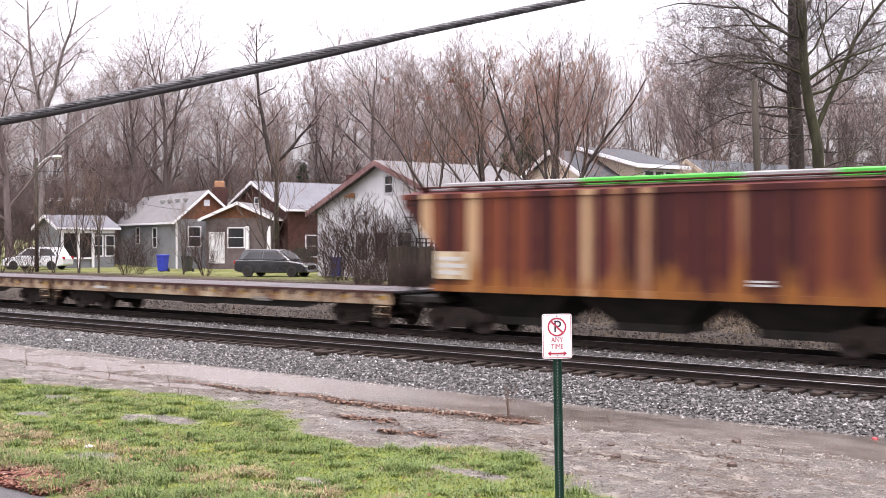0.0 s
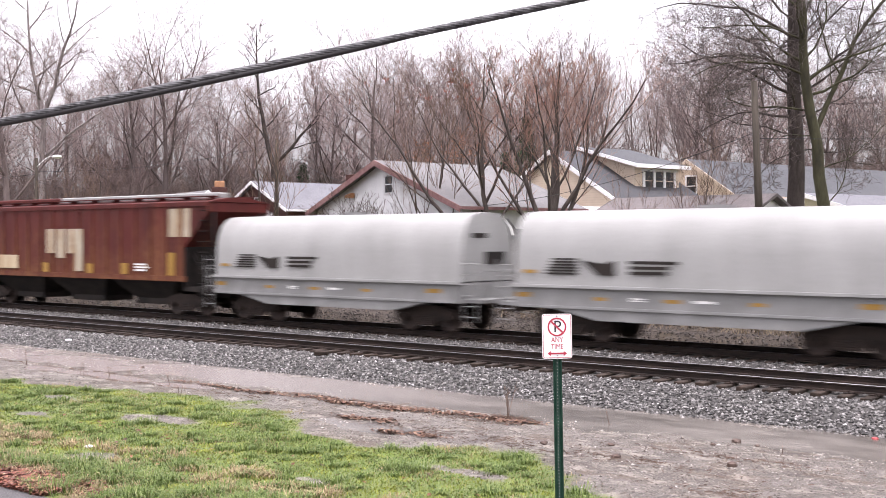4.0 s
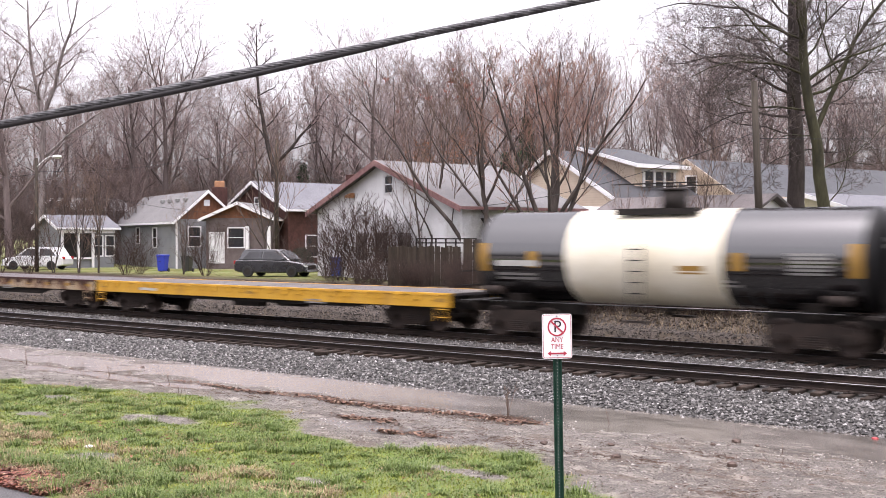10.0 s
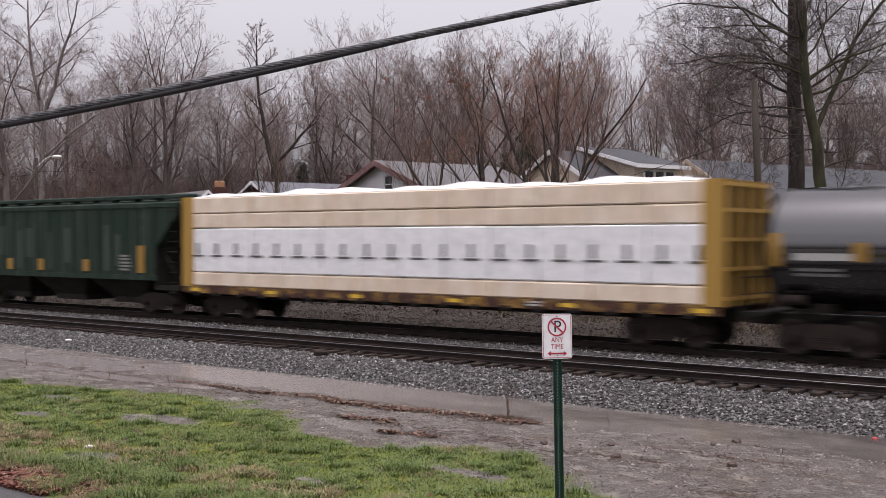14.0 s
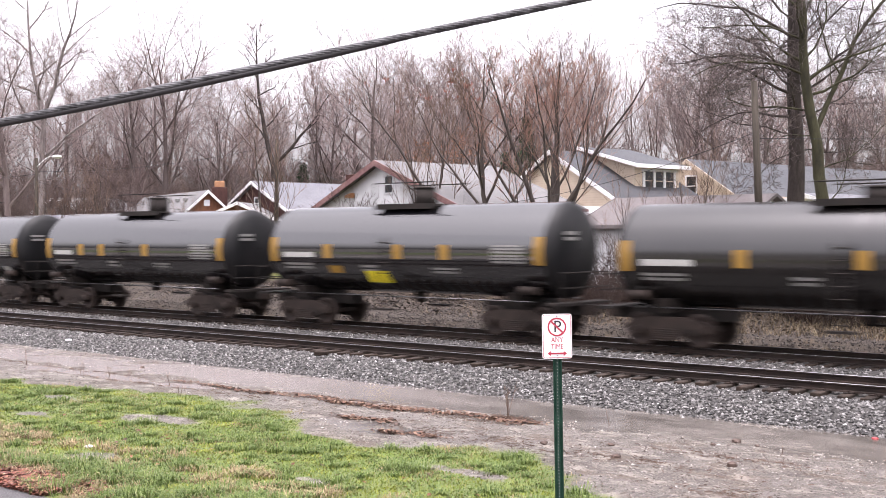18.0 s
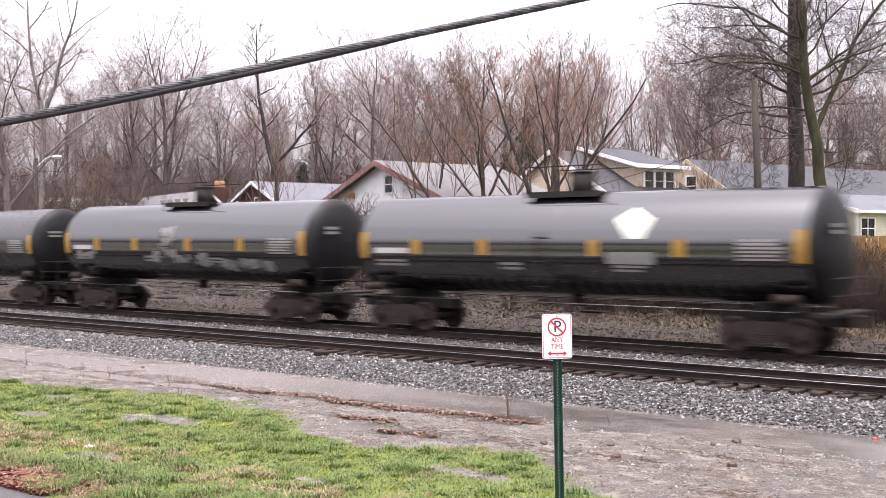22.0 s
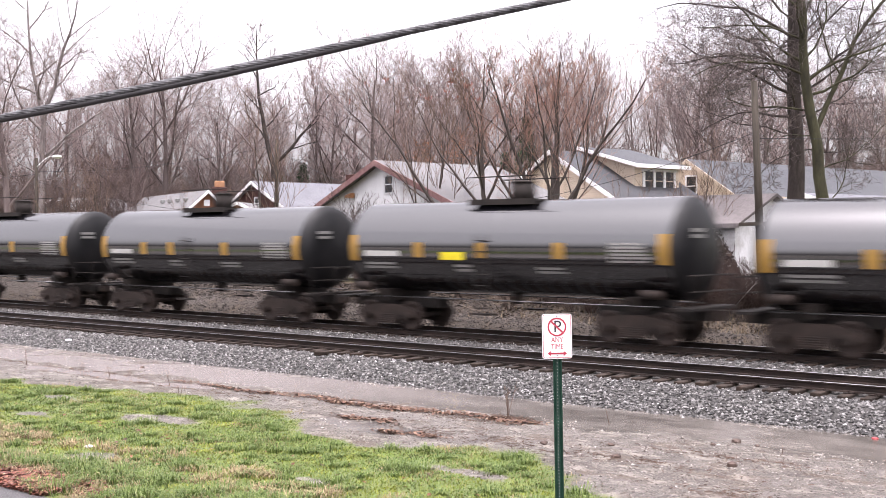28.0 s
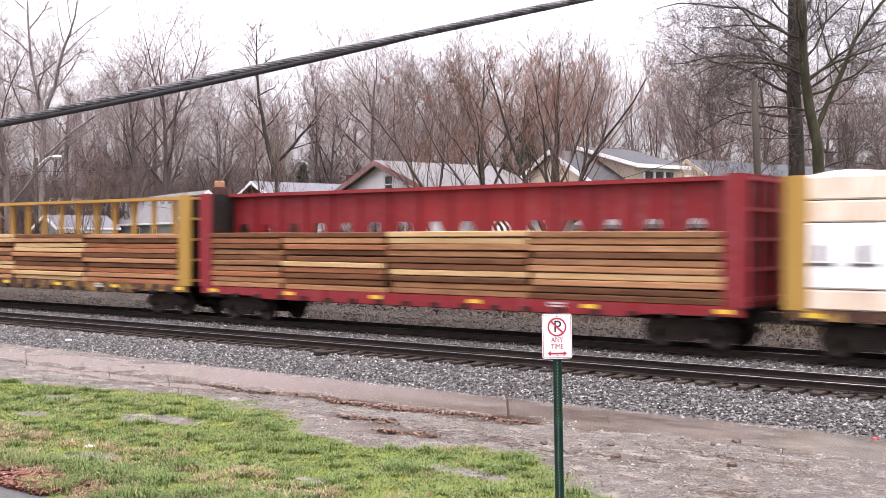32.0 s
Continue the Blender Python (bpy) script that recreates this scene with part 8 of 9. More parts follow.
M_TWIGS_DARK = surf("dark_grey_twigs", (0.07, 0.055, 0.052), (0.14, 0.112, 0.105), 2.0, 0.9, bump=0)
M_YARD_BARK = bark("grey_yard_tree_bark", (0.04, 0.031, 0.027), (0.1, 0.082, 0.072))
M_YARD_TWIGS = surf("brown_yard_twigs", (0.1, 0.066, 0.05), (0.2, 0.135, 0.1), 2.0, 0.9, bump=0)
for i in range(5):
    tree_kind("wood%d" % i, M_WOOD_BARK, M_WOOD_TWIGS, seed=20 + i, height=16 + i, trunk_r=0.3 + 0.03 * i, fork=0.34 - 0.03 * i, spread=0.46 + 0.035 * i, kids=(11, 8, 7, 5), lens=(0.52, 0.52, 0.5, 0.45), min_r=0.0115, up=0.34, wig=0.19,
              thin=0.56, straight=0.45, solid=2)
for i in range(2):
    tree_kind("slim%d" % i, M_WOOD_BARK, M_WOOD_TWIGS, seed=30 + i, height=17, trunk_r=0.2, fork=0.5, spread=0.34, kids=(11, 7, 6, 4), lens=(0.36, 0.52, 0.5, 0.45), min_r=0.012, up=0.55, wig=0.14, thin=0.5, straight=0.6, solid=2)
    tree_kind("under%d" % i, M_UNDER, M_UNDER, seed=35 + i, height=8.0, trunk_r=0.09, stems=4, fork=0.12, spread=0.48, kids=(9, 7, 6, 3), lens=(0.5, 0.52, 0.5, 0.5), lean=0.3, up=0.35, min_r=0.016, wig=0.2, solid=2)
tree_kind("gnarled", M_BARK_DARK, M_WOOD_TWIGS, seed=38, trunk_r=0.36, tip_r=0.025, path=((0, 0), (0.0, 9), (-0.9, 12.5), (-1.5, 16), (-1.6, 21.5)), kids=(0, 7, 6, 4), lens=(0.5, 0.42, 0.5, 0.45), min_r=0.014, wig=0.22, thin=0.5, solid=2, up=0.4,
          limbs=((9.2, 0, 28, 8.2, 0.2, 0.2), (11.5, 150, 45, 3.6, 0.1, 0.05), (12.6, 20, 50, 3.2, 0.09, 0.05), (14.2, 200, 40, 2.6, 0.08, 0.05), (15.5, 30, 45, 2.4, 0.07, 0.05), (17.0, 180, 45, 2.6, 0.07, 0.06),
                 (17.8, 0, 45, 2.4, 0.06, 0.06), (19.0, 170, 50, 2.0, 0.05, 0.05), (19.6, 20, 55, 2.0, 0.05, 0.05), (20.6, 90, 70, 1.8, 0.04, 0.05), (13.4, 270, 40, 3.0, 0.07, 0.05), (16.2, 90, 40, 2.6, 0.06, 0.05), (18.4, 250, 45, 2.2, 0.05, 0.05), (20.0, 200, 60, 1.9, 0.04, 0.05), (7.0, 185, 30, 3.0, 0.07, 0.1)))
tree_kind("pale", M_BARK_PALE, M_TWIGS, seed=63, trunk_r=0.32, tip_r=0.03, path=((0, 0), (0.1, 13), (-0.9, 18), (-1.3, 25)), kids=(0, 9, 7, 5), lens=(0.5, 0.46, 0.5, 0.45), min_r=0.014, wig=0.2, thin=0.48, solid=2, up=0.3,
          limbs=((12.8, 0, 62, 11.0, 0.22, 0.04), (9.5, 5, 28, 9.5, 0.13, 0.04), (11.8, 182, 40, 7.0, 0.15, 0.05), (15.0, 170, 35, 6.0, 0.12, 0.03), (16.5, 10, 30, 5.0, 0.1, 0.03), (18.5, 190, 45, 4.5, 0.09, 0.03),
                 (20.5, 0, 45, 4.0, 0.08, 0.03), (14.0, 90, 35, 6.0, 0.1, 0.03), (14.5, 270, 35, 6.0, 0.1, 0.03), (22.0, 200, 50, 3.5, 0.07, 0.03), (8.0, 190, 20, 6.0, 0.09, 0.05)))
tree_kind("forked", M_YARD_BARK, M_YARD_TWIGS, seed=41, trunk_r=0.16, tip_r=0.025, path=((0, 0), (0.18, 3.4), (-0.1, 6.5), (0.05, 11.0)), kids=(0, 8, 7, 5), lens=(0.5, 0.42, 0.5, 0.5), min_r=0.007, wig=0.2, thin=0.46, solid=2, up=0.5, spread=0.42,
          limbs=((0.9, 180, 62, 10.2, 0.13, 0.02), (3.6, 185, 58, 6.5, 0.08, 0.05), (4.2, 8, 56, 6.2, 0.08, 0.05), (2.6, 20, 48, 6.6, 0.08, 0.08), (5.2, 170, 60, 4.6, 0.055, 0.05), (5.8, 350, 60, 4.4, 0.055, 0.05), (4.6, 90, 60, 5.0, 0.06, 0.05),
                 (4.9, 270, 60, 5.0, 0.06, 0.05), (7.2, 190, 60, 3.2, 0.04, 0.05), (7.6, 10, 60, 3.2, 0.04, 0.05), (8.6, 150, 65, 2.4, 0.03, 0.05), (9.0, 330, 65, 2.2, 0.03, 0.05)))
tree_kind("forked_b", M_YARD_BARK, M_TWIGS_RED, seed=47, trunk_r=0.25, tip_r=0.03, path=((0, 0), (0.08, 2.4), (0.3, 5.0), (0.45, 10.8)), kids=(0, 9, 7, 6), lens=(0.5, 0.4, 0.5, 0.5), min_r=0.007, wig=0.17, thin=0.44, solid=2, up=0.5, spread=0.4,
          limbs=((1.6, 180, 50, 6.8, 0.13, 0.09), (2.3, 184, 62, 8.6, 0.14, 0.03), (2.2, 355, 50, 7.4, 0.14, 0.1), (2.9, 4, 64, 8.2, 0.12, 0.03), (3.2, 90, 58, 7.0, 0.09, 0.05), (3.0, 270, 58, 7.0, 0.09, 0.05), (4.4, 180, 62, 5.4, 0.07, 0.04),
                 (4.8, 0, 60, 5.6, 0.07, 0.04), (5.8, 120, 62, 4.4, 0.055, 0.04), (6.2, 300, 62, 4.4, 0.055, 0.04), (7.2, 185, 62, 3.4, 0.045, 0.04), (7.6, 5, 62, 3.2, 0.045, 0.04), (8.6, 60, 66, 2.4, 0.03, 0.04)))
tree_kind("big", M_BARK_MOSS, M_TWIGS_DARK, seed=53, trunk_r=0.27, tip_r=0.08, path=((0, 0), (-0.08, 3.0), (-0.5, 6.6), (-1.0, 9.4), (-1.1, 12), (-0.9, 17.5)), kids=(0, 15, 8, 5), lens=(0.5, 0.42, 0.5, 0.5), min_r=0.007, wig=0.32, thin=0.42, solid=2, up=0.18, spread=0.55,
          limbs=((6.7, 0, 76, 10.5, 0.118, 0.02), (8.2, 0, 22, 5, 0.062, 0.03), (3.7, 5, 42, 3.4, 0.031, 0.04), (6.6, 180, -6, 3.4, 0.028, -0.01), (5.2, 10, 30, 4.5, 0.037, 0), (7.6, 170, 30, 4.6, 0.05, -0.05), (9, 190, 32, 5, 0.056, -0.04),
                 (9.6, 350, 35, 4.8, 0.05, 0), (10.4, 160, 40, 5, 0.05, -0.03)) + ring_of_limbs(4, 12, 8.5, 16.8, 5.2, 30, 0.065))
tree_kind("big_b", M_BARK_DARK, M_TWIGS_DARK, seed=58, trunk_r=0.42, tip_r=0.12, path=((0, 0), (-0.05, 6), (-0.22, 12), (-0.1, 19)), kids=(0, 15, 8, 5), lens=(0.5, 0.44, 0.5, 0.5), min_r=0.0075, wig=0.32, thin=0.42, solid=2, up=0.12, spread=0.58,
          limbs=((8.9, 182, 26, 5.8, 0.074, -0.09), (7.9, 186, 18, 4.6, 0.062, -0.05), (7.1, 176, 4, 5, 0.043, -0.03), (10.2, 172, 32, 6.2, 0.074, -0.07), (11.4, 186, 40, 6.6, 0.074, -0.05), (9.6, 178, 38, 6.4, 0.062, -0.08), (6.3, 170, -4, 3.4, 0.028, -0.03),
                 (8.8, 0, 28, 5, 0.068, -0.02), (7.8, 18, 12, 5.2, 0.056, -0.03), (10.8, 345, 40, 5.6, 0.062, -0.02), (6.4, 8, 2, 4.2, 0.037, -0.03), (8.2, 240, 22, 5, 0.056, -0.04), (9.2, 120, 24, 5.4, 0.056, -0.03)) + ring_of_limbs(7, 14, 9.0, 18.0, 6.0, 24, 0.075))
tree_kind("sapling", M_YARD_BARK, M_YARD_TWIGS, seed=71, height=6.0, trunk_r=0.06, stems=2, fork=0.15, spread=0.42, kids=(9, 6, 4), lens=(0.45, 0.5, 0.5), lean=0.15, up=0.5, min_r=0.007)
for i in range(3):
    tree_kind("bush%d" % i, M_BRUSH, M_BRUSH, seed=80 + i, height=2.6, trunk_r=0.022, stems=10, fork=0.1, spread=0.45, kids=(6, 5, 3), lens=(0.5, 0.55, 0.5), lean=0.5, up=0.3, min_r=0.006, wig=0.22)


def at_view(deg, depth):
    """A point of the plan by its bearing (degrees from -x axis side of the view's middle line) and distance ahead."""
    l = depth * math.tan(radians(deg))
    return (-math.sin(YAW) * depth + math.cos(YAW) * l, math.cos(YAW) * depth + math.sin(YAW) * l)


rnd = random.Random(12)
FACE = math.degrees(YAW)
# the wood behind the houses: uneven rows whose tops rise and fall along the edge
for row, (dep, n, s0) in enumerate(((104, 14, 0.9), (118, 17, 1.04), (136, 19, 1.16), (162, 22, 1.32))):
    for i in range(n):
        deg = -25 + 50 * (i + rnd.uniform(0.1, 0.9)) / n
        x, y = at_view(deg, dep + rnd.uniform(-7, 7))
        lower = float(np.interp(deg, [-25, -20, -14, -11.5, -9, -6, -2, 3, 8, 12, 25], [0.95, 0.92, 0.95, 0.78, 0.86, 0.86, 0.98, 1.05, 1.02, 0.98, 1.05]))
        key = ("slim%d" % rnd.randrange(2)) if rnd.random() < 0.38 else "wood%d" % rnd.randrange(5)
        plant(key, x, y, 0.6, rnd.uniform(0, 360), s0 * lower * rnd.uniform(0.85, 1.1), group="trees of the wood")
# darker underwood at the wood's foot
for row, (dep, n) in enumerate(((98, 22), (112, 24), (128, 24))):
    for i in range(n):
        deg = -25 + 50 * (i + rnd.uniform(0.0, 1.0)) / n
        x, y = at_view(deg, dep + rnd.uniform(-5, 5))
        plant("under%d" % rnd.randrange(2), x, y, 0.6, rnd.uniform(0, 360), rnd.uniform(0.75, 1.15) * (1 + 0.12 * row), "leafless brown underwood at the edge of the wood", "underwood at the wood's edge")

# single trees nearer by
plant("pale", *at_view(-19.9, 95), 0.7, FACE, 1.0, "tall pale-barked bare tree in winter")
plant("gnarled", *at_view(-8.65, 100), 0.7, FACE, 1.0, "gnarled dark bare tree with a forked trunk")
plant("wood1", *at_view(-14.3, 101), 0.7, 10, 1.08, "dome-crowned bare tree in the wood")
plant("wood3", *at_view(-16.0, 99), 0.7, 70, 0.86, "spreading bare tree in the wood")
plant("slim0", *at_view(-6.6, 104), 0.7, 70, 1.0, "slim bare tree in the wood")
plant("wood2", *at_view(-3.2, 98), 0.7, 30, 0.92, "spreading bare tree behind a white house")
FORKED = plant("forked", *at_view(2.05, 54), 0.85, FACE, 1.0, "forked bare tree with a few red seed clusters")
cr = TREE_KINDS["forked"][1]
tips = [v.co.copy() for v in cr.vertices if v.co.z > 8.0]
rnd = random.Random(9)
vs, fs = [], []
for i in range(60):
    c0_ = rnd.choice(tips)
    for j in range(rnd.randrange(2, 7)):
        p = c0_ + Vector((rnd.uniform(-0.1, 0.1), rnd.uniform(-0.1, 0.1), rnd.uniform(-0.12, 0.04)))
        u_ = Vector((rnd.uniform(-1, 1), rnd.uniform(-1, 1), -1.2)).normalized() * rnd.uniform(0.05, 0.11)
        w_ = u_.orthogonal().normalized() * rnd.uniform(0.03, 0.055)
        b0 = len(vs)
        vs += [tuple(p), tuple(p + u_ + w_), tuple(p + u_ * 2), tuple(p + u_ - w_)]
        fs.append((b0, b0 + 1, b0 + 2, b0 + 3))
me = bpy.data.meshes.new("hanging_seed")
me.from_pydata(vs, [], fs)
me.materials.append(plain("dry_red_seeds", (0.2, 0.07, 0.05), 0.7))
tagged(part("hanging_seed", me, None, FORKED, "hanging dry red seed clusters"), kind="stuff")
plant("forked_b", *at_view(5.5, 52.5), 0.85, FACE, 1.0, "many-stemmed bare tree with reddish twigs")
plant("big", *at_view(19.15, 44), 0.8, FACE, 1.0, "mossy-trunked tall bare tree")
plant("big_b", *at_view(17.7, 49), 0.8, FACE, 1.0, "thick dark-trunked tall bare tree")
plant("sapling", *at_view(-1.0, 56), 0.8, 60, 1.45, "slender bare young tree in a yard")
plant("sapling", *at_view(-8.9, 71), 0.7, 200, 1.55, "slender bare young tree in a yard")
plant("sapling", *at_view(-18.2, 72), 0.6, 10, 1.0, "slender bare young tree in a yard")
plant("sapling", *at_view(-19.4, 72), 0.6, 90, 0.9, "slender bare young tree in a yard")
plant("sapling", *at_view(-17.3, 71), 0.6, 150, 1.1, "slender bare young tree in a yard")
plant("sapling", *at_view(-13.2, 68), 0.6, 130, 0.75, "slender bare young tree in a yard")
plant("sapling", *at_view(12.6, 44), 0.6, 20, 0.9, "bare sapling among the brush")
plant("sapling", *at_view(13.6, 45), 0.6, 120, 0.85, "bare sapling among the brush")
plant("sapling", *at_view(9.9, 43), 0.6, 220, 0.7, "bare sapling among the brush")
for deg, dep, s in ((-21.3, 80, 0.75), (-22.6, 86, 0.8)):
    plant("wood4", *at_view(deg, dep), 0.7, deg * 40, s, "bare tree by the alley")
# a young beech that keeps its dead leaves, behind the white house
beech = thing("tree", pose(*at_view(-0.35, 78), 0.7), "young tree holding orange-brown dead leaves", "tree", "bare trees")
part("trunk", TREE_KINDS["under0"][0], None, beech)
vs, fs = [], []
tips = [v.co for v in TREE_KINDS["under0"][1].vertices if v.co.z > 2.5]
for i in range(2600):
    p = rnd.choice(tips)
    u_ = Vector((rnd.uniform(-1, 1), rnd.uniform(-1, 1), rnd.uniform(-1, 0.2))).normalized() * rnd.uniform(0.05, 0.1)
    w_ = u_.orthogonal().normalized() * 0.04
    b0 = len(vs)
    vs += [tuple(p - u_), tuple(p + w_), tuple(p + u_), tuple(p - w_)]
    fs.append((b0, b0 + 1, b0 + 2, b0 + 3))
me = bpy.data.meshes.new("dead_leaves")
me.from_pydata(vs, [], fs)
me.materials.append(island_mat("held_dead_leaf", [(0.0, (0.12, 0.05, 0.03)), (0.6, (0.22, 0.1, 0.06)), (1.0, (0.3, 0.16, 0.1))], 0.8))
tagged(part("dead_leaf_crown", me, None, beech, "orange-brown dead leaves"), kind="stuff")
beech.scale = (1.1, 1.1, 1.1)

# brush along the far side of the tracks
rnd = random.Random(31)
for i in range(120):
    x = -36 + 33 * (i + rnd.random()) / 70 if i < 70 else -22 + 19 * (i - 70 + rnd.random()) / 50
    y = 36.4 + rnd.uniform(-0.8, 1.6) + (1.5 if x < -25 else 0.0)
    s = rnd.uniform(0.75, 1.1) * (0.55 if x < -25 else (0.6 if x < -19 else 0.72))
    plant("bush%d" % rnd.randrange(3), x, y, ground_z(x, y) - 0.05, rnd.uniform(0, 360), s, "bare brown brush beside the railway", "brush along the railway", "bush", "bush")
for deg, dep, s in ((-5.2, 59, 1.5), (-4.2, 58, 1.65), (-3.1, 57, 1.5), (-2.2, 57, 1.3), (-6.0, 62, 1.1), (-12.1, 66, 1.25), (-16.0, 68, 1.05), (-15.3, 70, 0.9), (-20.5, 70, 1.1), (-21.8, 72, 1.2), (-7.5, 64, 0.9), (17.0, 46.5, 0.78), (17.9, 47, 0.82), (18.6, 46, 0.78), (19.4, 47, 0.85), (20.2, 46, 0.8), (21.0, 47, 0.85), (21.6, 46, 0.82), (16.4, 46, 0.75), (18.2, 44.5, 0.75), (19.9, 44.5, 0.75),
                    (8.4, 44, 1.0), (10.6, 44, 1.0), (13.5, 46, 1.3), (12.9, 43, 1.1)):
    x, y = at_view(deg, dep)
    plant("bush%d" % rnd.randrange(3), x, y, ground_z(x, y) - 0.05, rnd.uniform(0, 360), s, "bare spreading shrub in a yard", "yard shrubs", "bush", "bush")

# low strip of dead grass and leaves at the foot of the brush
n_g = 6000
gxs, gys = -2 - np.abs(rs.normal(0, 9.5, n_g)), rs.uniform(33.9, 36.5, n_g)
gp = np.stack([gxs, gys, [ground_z(a, c) for a, c in zip(gxs, gys)]], 1)
gh, ga = rs.uniform(0.08, 0.35, n_g), rs.uniform(0, 6.28, n_g)
gw = np.stack([np.cos(ga), np.sin(ga), np.zeros(n_g)], 1) * 0.012
gd = np.stack([rs.normal(0, 0.15, n_g), rs.normal(0, 0.15, n_g), gh], 1)
gvv = np.stack([gp - gw, gp + gw, gp + gd], 1).reshape(-1, 3)
me = bpy.data.meshes.new("trackside_dead_grass")
me.from_pydata(gvv.tolist(), [], [(i * 3, i * 3 + 1, i * 3 + 2) for i in range(n_g)])
me.materials.append(island_mat("bank_straw", [(0.0, (0.07, 0.05, 0.035)), (0.5, (0.18, 0.135, 0.085)), (1.0, (0.32, 0.26, 0.17))], 0.8))
tagged(new("trackside_dead_grass", me), "tall dead grass on the bank behind the tracks", "grass", kind="stuff")

bx_, by_ = rs.uniform(-45, -3, 9000), rs.uniform(34.4, 39.0, 9000)
leaves("bank_leaves", bx_, by_, rs, "brown fallen leaves on the bank behind the tracks", 0.08, island_mat("rotting_leaf", [(0.0, (0.018, 0.013, 0.011)), (0.6, (0.05, 0.036, 0.028)), (1.0, (0.12, 0.09, 0.065))], 0.7))

# ---------------------------------------------------------------- conifers in the wood
M_NEEDLE = surf("dark_conifer_needles", (0.02, 0.035, 0.018), (0.05, 0.075, 0.04), 2.0, 0.8, bump=0)


def conifer(x, y, z, h, seed):
    rnd_ = random.Random(seed)
    t = thing("conifer", pose(x, y, z), "dark green conifer among bare trees", "tree", "conifers in the wood")
    bm = B()
    tube(bm, (0, 0, -0.3), (0, 0, h), 0.2, 0.02, 7)
    part("trunk", bm, M_BARK_DARK, t)
    vs, fs = [], []
    for i in range(1500):
        k = rnd_.random() ** 0.8
        zz = h * (0.12 + 0.86 * k)
        rr = (1 - k) * h * 0.24 * rnd_.uniform(0.25, 1.0) + 0.1
        a = rnd_.uniform(0, 6.283)
        p = Vector((math.cos(a) * rr, math.sin(a) * rr, zz - rr * 0.25))
        s = rnd_.uniform(0.25, 0.5)
        d = Vector((math.cos(a), math.sin(a), -0.35)) * s
        w_ = Vector((-math.sin(a), math.cos(a), rnd_.uniform(-0.3, 0.3))) * s * 0.4
        b0 = len(vs)
        for q in (p - d - w_ * 0.6, p + d, p - d + w_ * 0.6, p + Vector((0, 0, 0.14)) - d * 0.2):
            vs.append(tuple(q))
        fs += [(b0, b0 + 1, b0 + 3), (b0 + 1, b0 + 2, b0 + 3)]
    me_ = bpy.data.meshes.new("crown")
    me_.from_pydata(vs, [], fs)
    me_.materials.append(M_NEEDLE)
    part("crown", me_, None, t)


for i, (deg, dep, h) in enumerate(((4.3, 112, 15), (5.4, 118, 13), (3.2, 120, 12), (-7.2, 116, 10.5), (-6.2, 118, 9.5), (-8.4, 122, 10))):
    conifer(*at_view(deg, dep), 0.6, h, 90 + i)

# ---------------------------------------------------------------- poles and wires
M_POLE = wood("weathered_pole", (0.026, 0.021, 0.016), (0.06, 0.05, 0.04), "z", 0.85, vary=0.1)
M_ALU = plain("dull_aluminium", (0.5, 0.5, 0.5), 0.4, 0.7)
pole = thing("utility_pole", pose(-15.75, 39.0, 0.4, 0, -2.4, 0), "weathered wooden utility pole with a short crossarm", "utility pole")
part("pole", tube(B(), (0, 0, 0), (0, 0, 8.4), 0.16, 0.12, 12), M_POLE, pole)
bm = bev(box(B(), -0.75, 0.75, -0.2, -0.1, 3.1, 3.24), 0.01)
o = part("crossarm", bm, M_POLE, pole)
o.rotation_euler = (0, 0, radians(30))
pole2 = thing("utility_pole", pose(-55.13, 52.08, 0.5), "slim wooden utility pole in front of the wood", "utility pole")
part("pole", tube(B(), (0, 0, 0), (0, 0, 9.3), 0.14, 0.11, 10), M_POLE, pole2)
lamp = thing("street_lamp", pose(-67.93, 42.04, 0.3), "street lamp on a wooden pole with a curved arm", "street lamp")
part("pole", tube(B(), (0, 0, 0), (0, 0, 8.2), 0.14, 0.11, 10), M_POLE, lamp)
bm = B()
pv = [Vector((0.08 + 0.13 * k, 0.2 * k * 0.8, 7.6 + 0.75 * math.sin(k / 5 * 1.6))) for k in range(6)]
for a_, c_ in zip(pv, pv[1:]):
    tube(bm, a_, c_, 0.035, n=6)
part("arm", bm, M_ALU, lamp, "curved metal arm")
bm = B()
bmesh.ops.create_uvsphere(bm, u_segments=12, v_segments=8, radius=0.28)
for v_ in bm.verts:
    v_.co.z *= 0.45
    v_.co.x *= 1.5
o = part("lamp_head", bm, M_WHITE, lamp, "pale lamp head")
o.location = (0.95, 0.95, 8.3)


def wire(a, c, sag, label, r=0.014):
    bm = B()
    a, c = Vector(a), Vector(c)
    prev = a
    for i in range(1, 25):
        s = i / 24
        p = a.lerp(c, s) - Vector((0, 0, sag * 4 * s * (1 - s)))
        tube(bm, prev, p, r, n=4, caps=False)
        prev = p
    return tagged(part("overhead_wire", bm, M_CABLE_DARK), label, "wire", "overhead wires")


wire((-16.1, 39.0, 6.9), (-33.0, 44.0, 4.6), 0.5, "thin black service wire from the pole to a house")
wire((-16.1, 39.0, 6.7), (20.0, 50.0, 7.4), 0.6, "thin black wire along the yards")
wire((-55.13, 52.08, 9.4), (-67.93, 42.04, 7.6), 0.5, "thin black wire between two poles")
wire((-55.13, 52.08, 9.2), (-37.0, 45.4, 5.2), 0.7, "thin black service wire to the white house")
wire((-67.93, 42.04, 7.4), (-100.0, 34.0, 7.6), 0.5, "thin black wire along the alley")
wire((-67.9, 42.04, 6.9), (-58.0, 52.8, 4.6), 0.4, "thin black service wire to the porch")

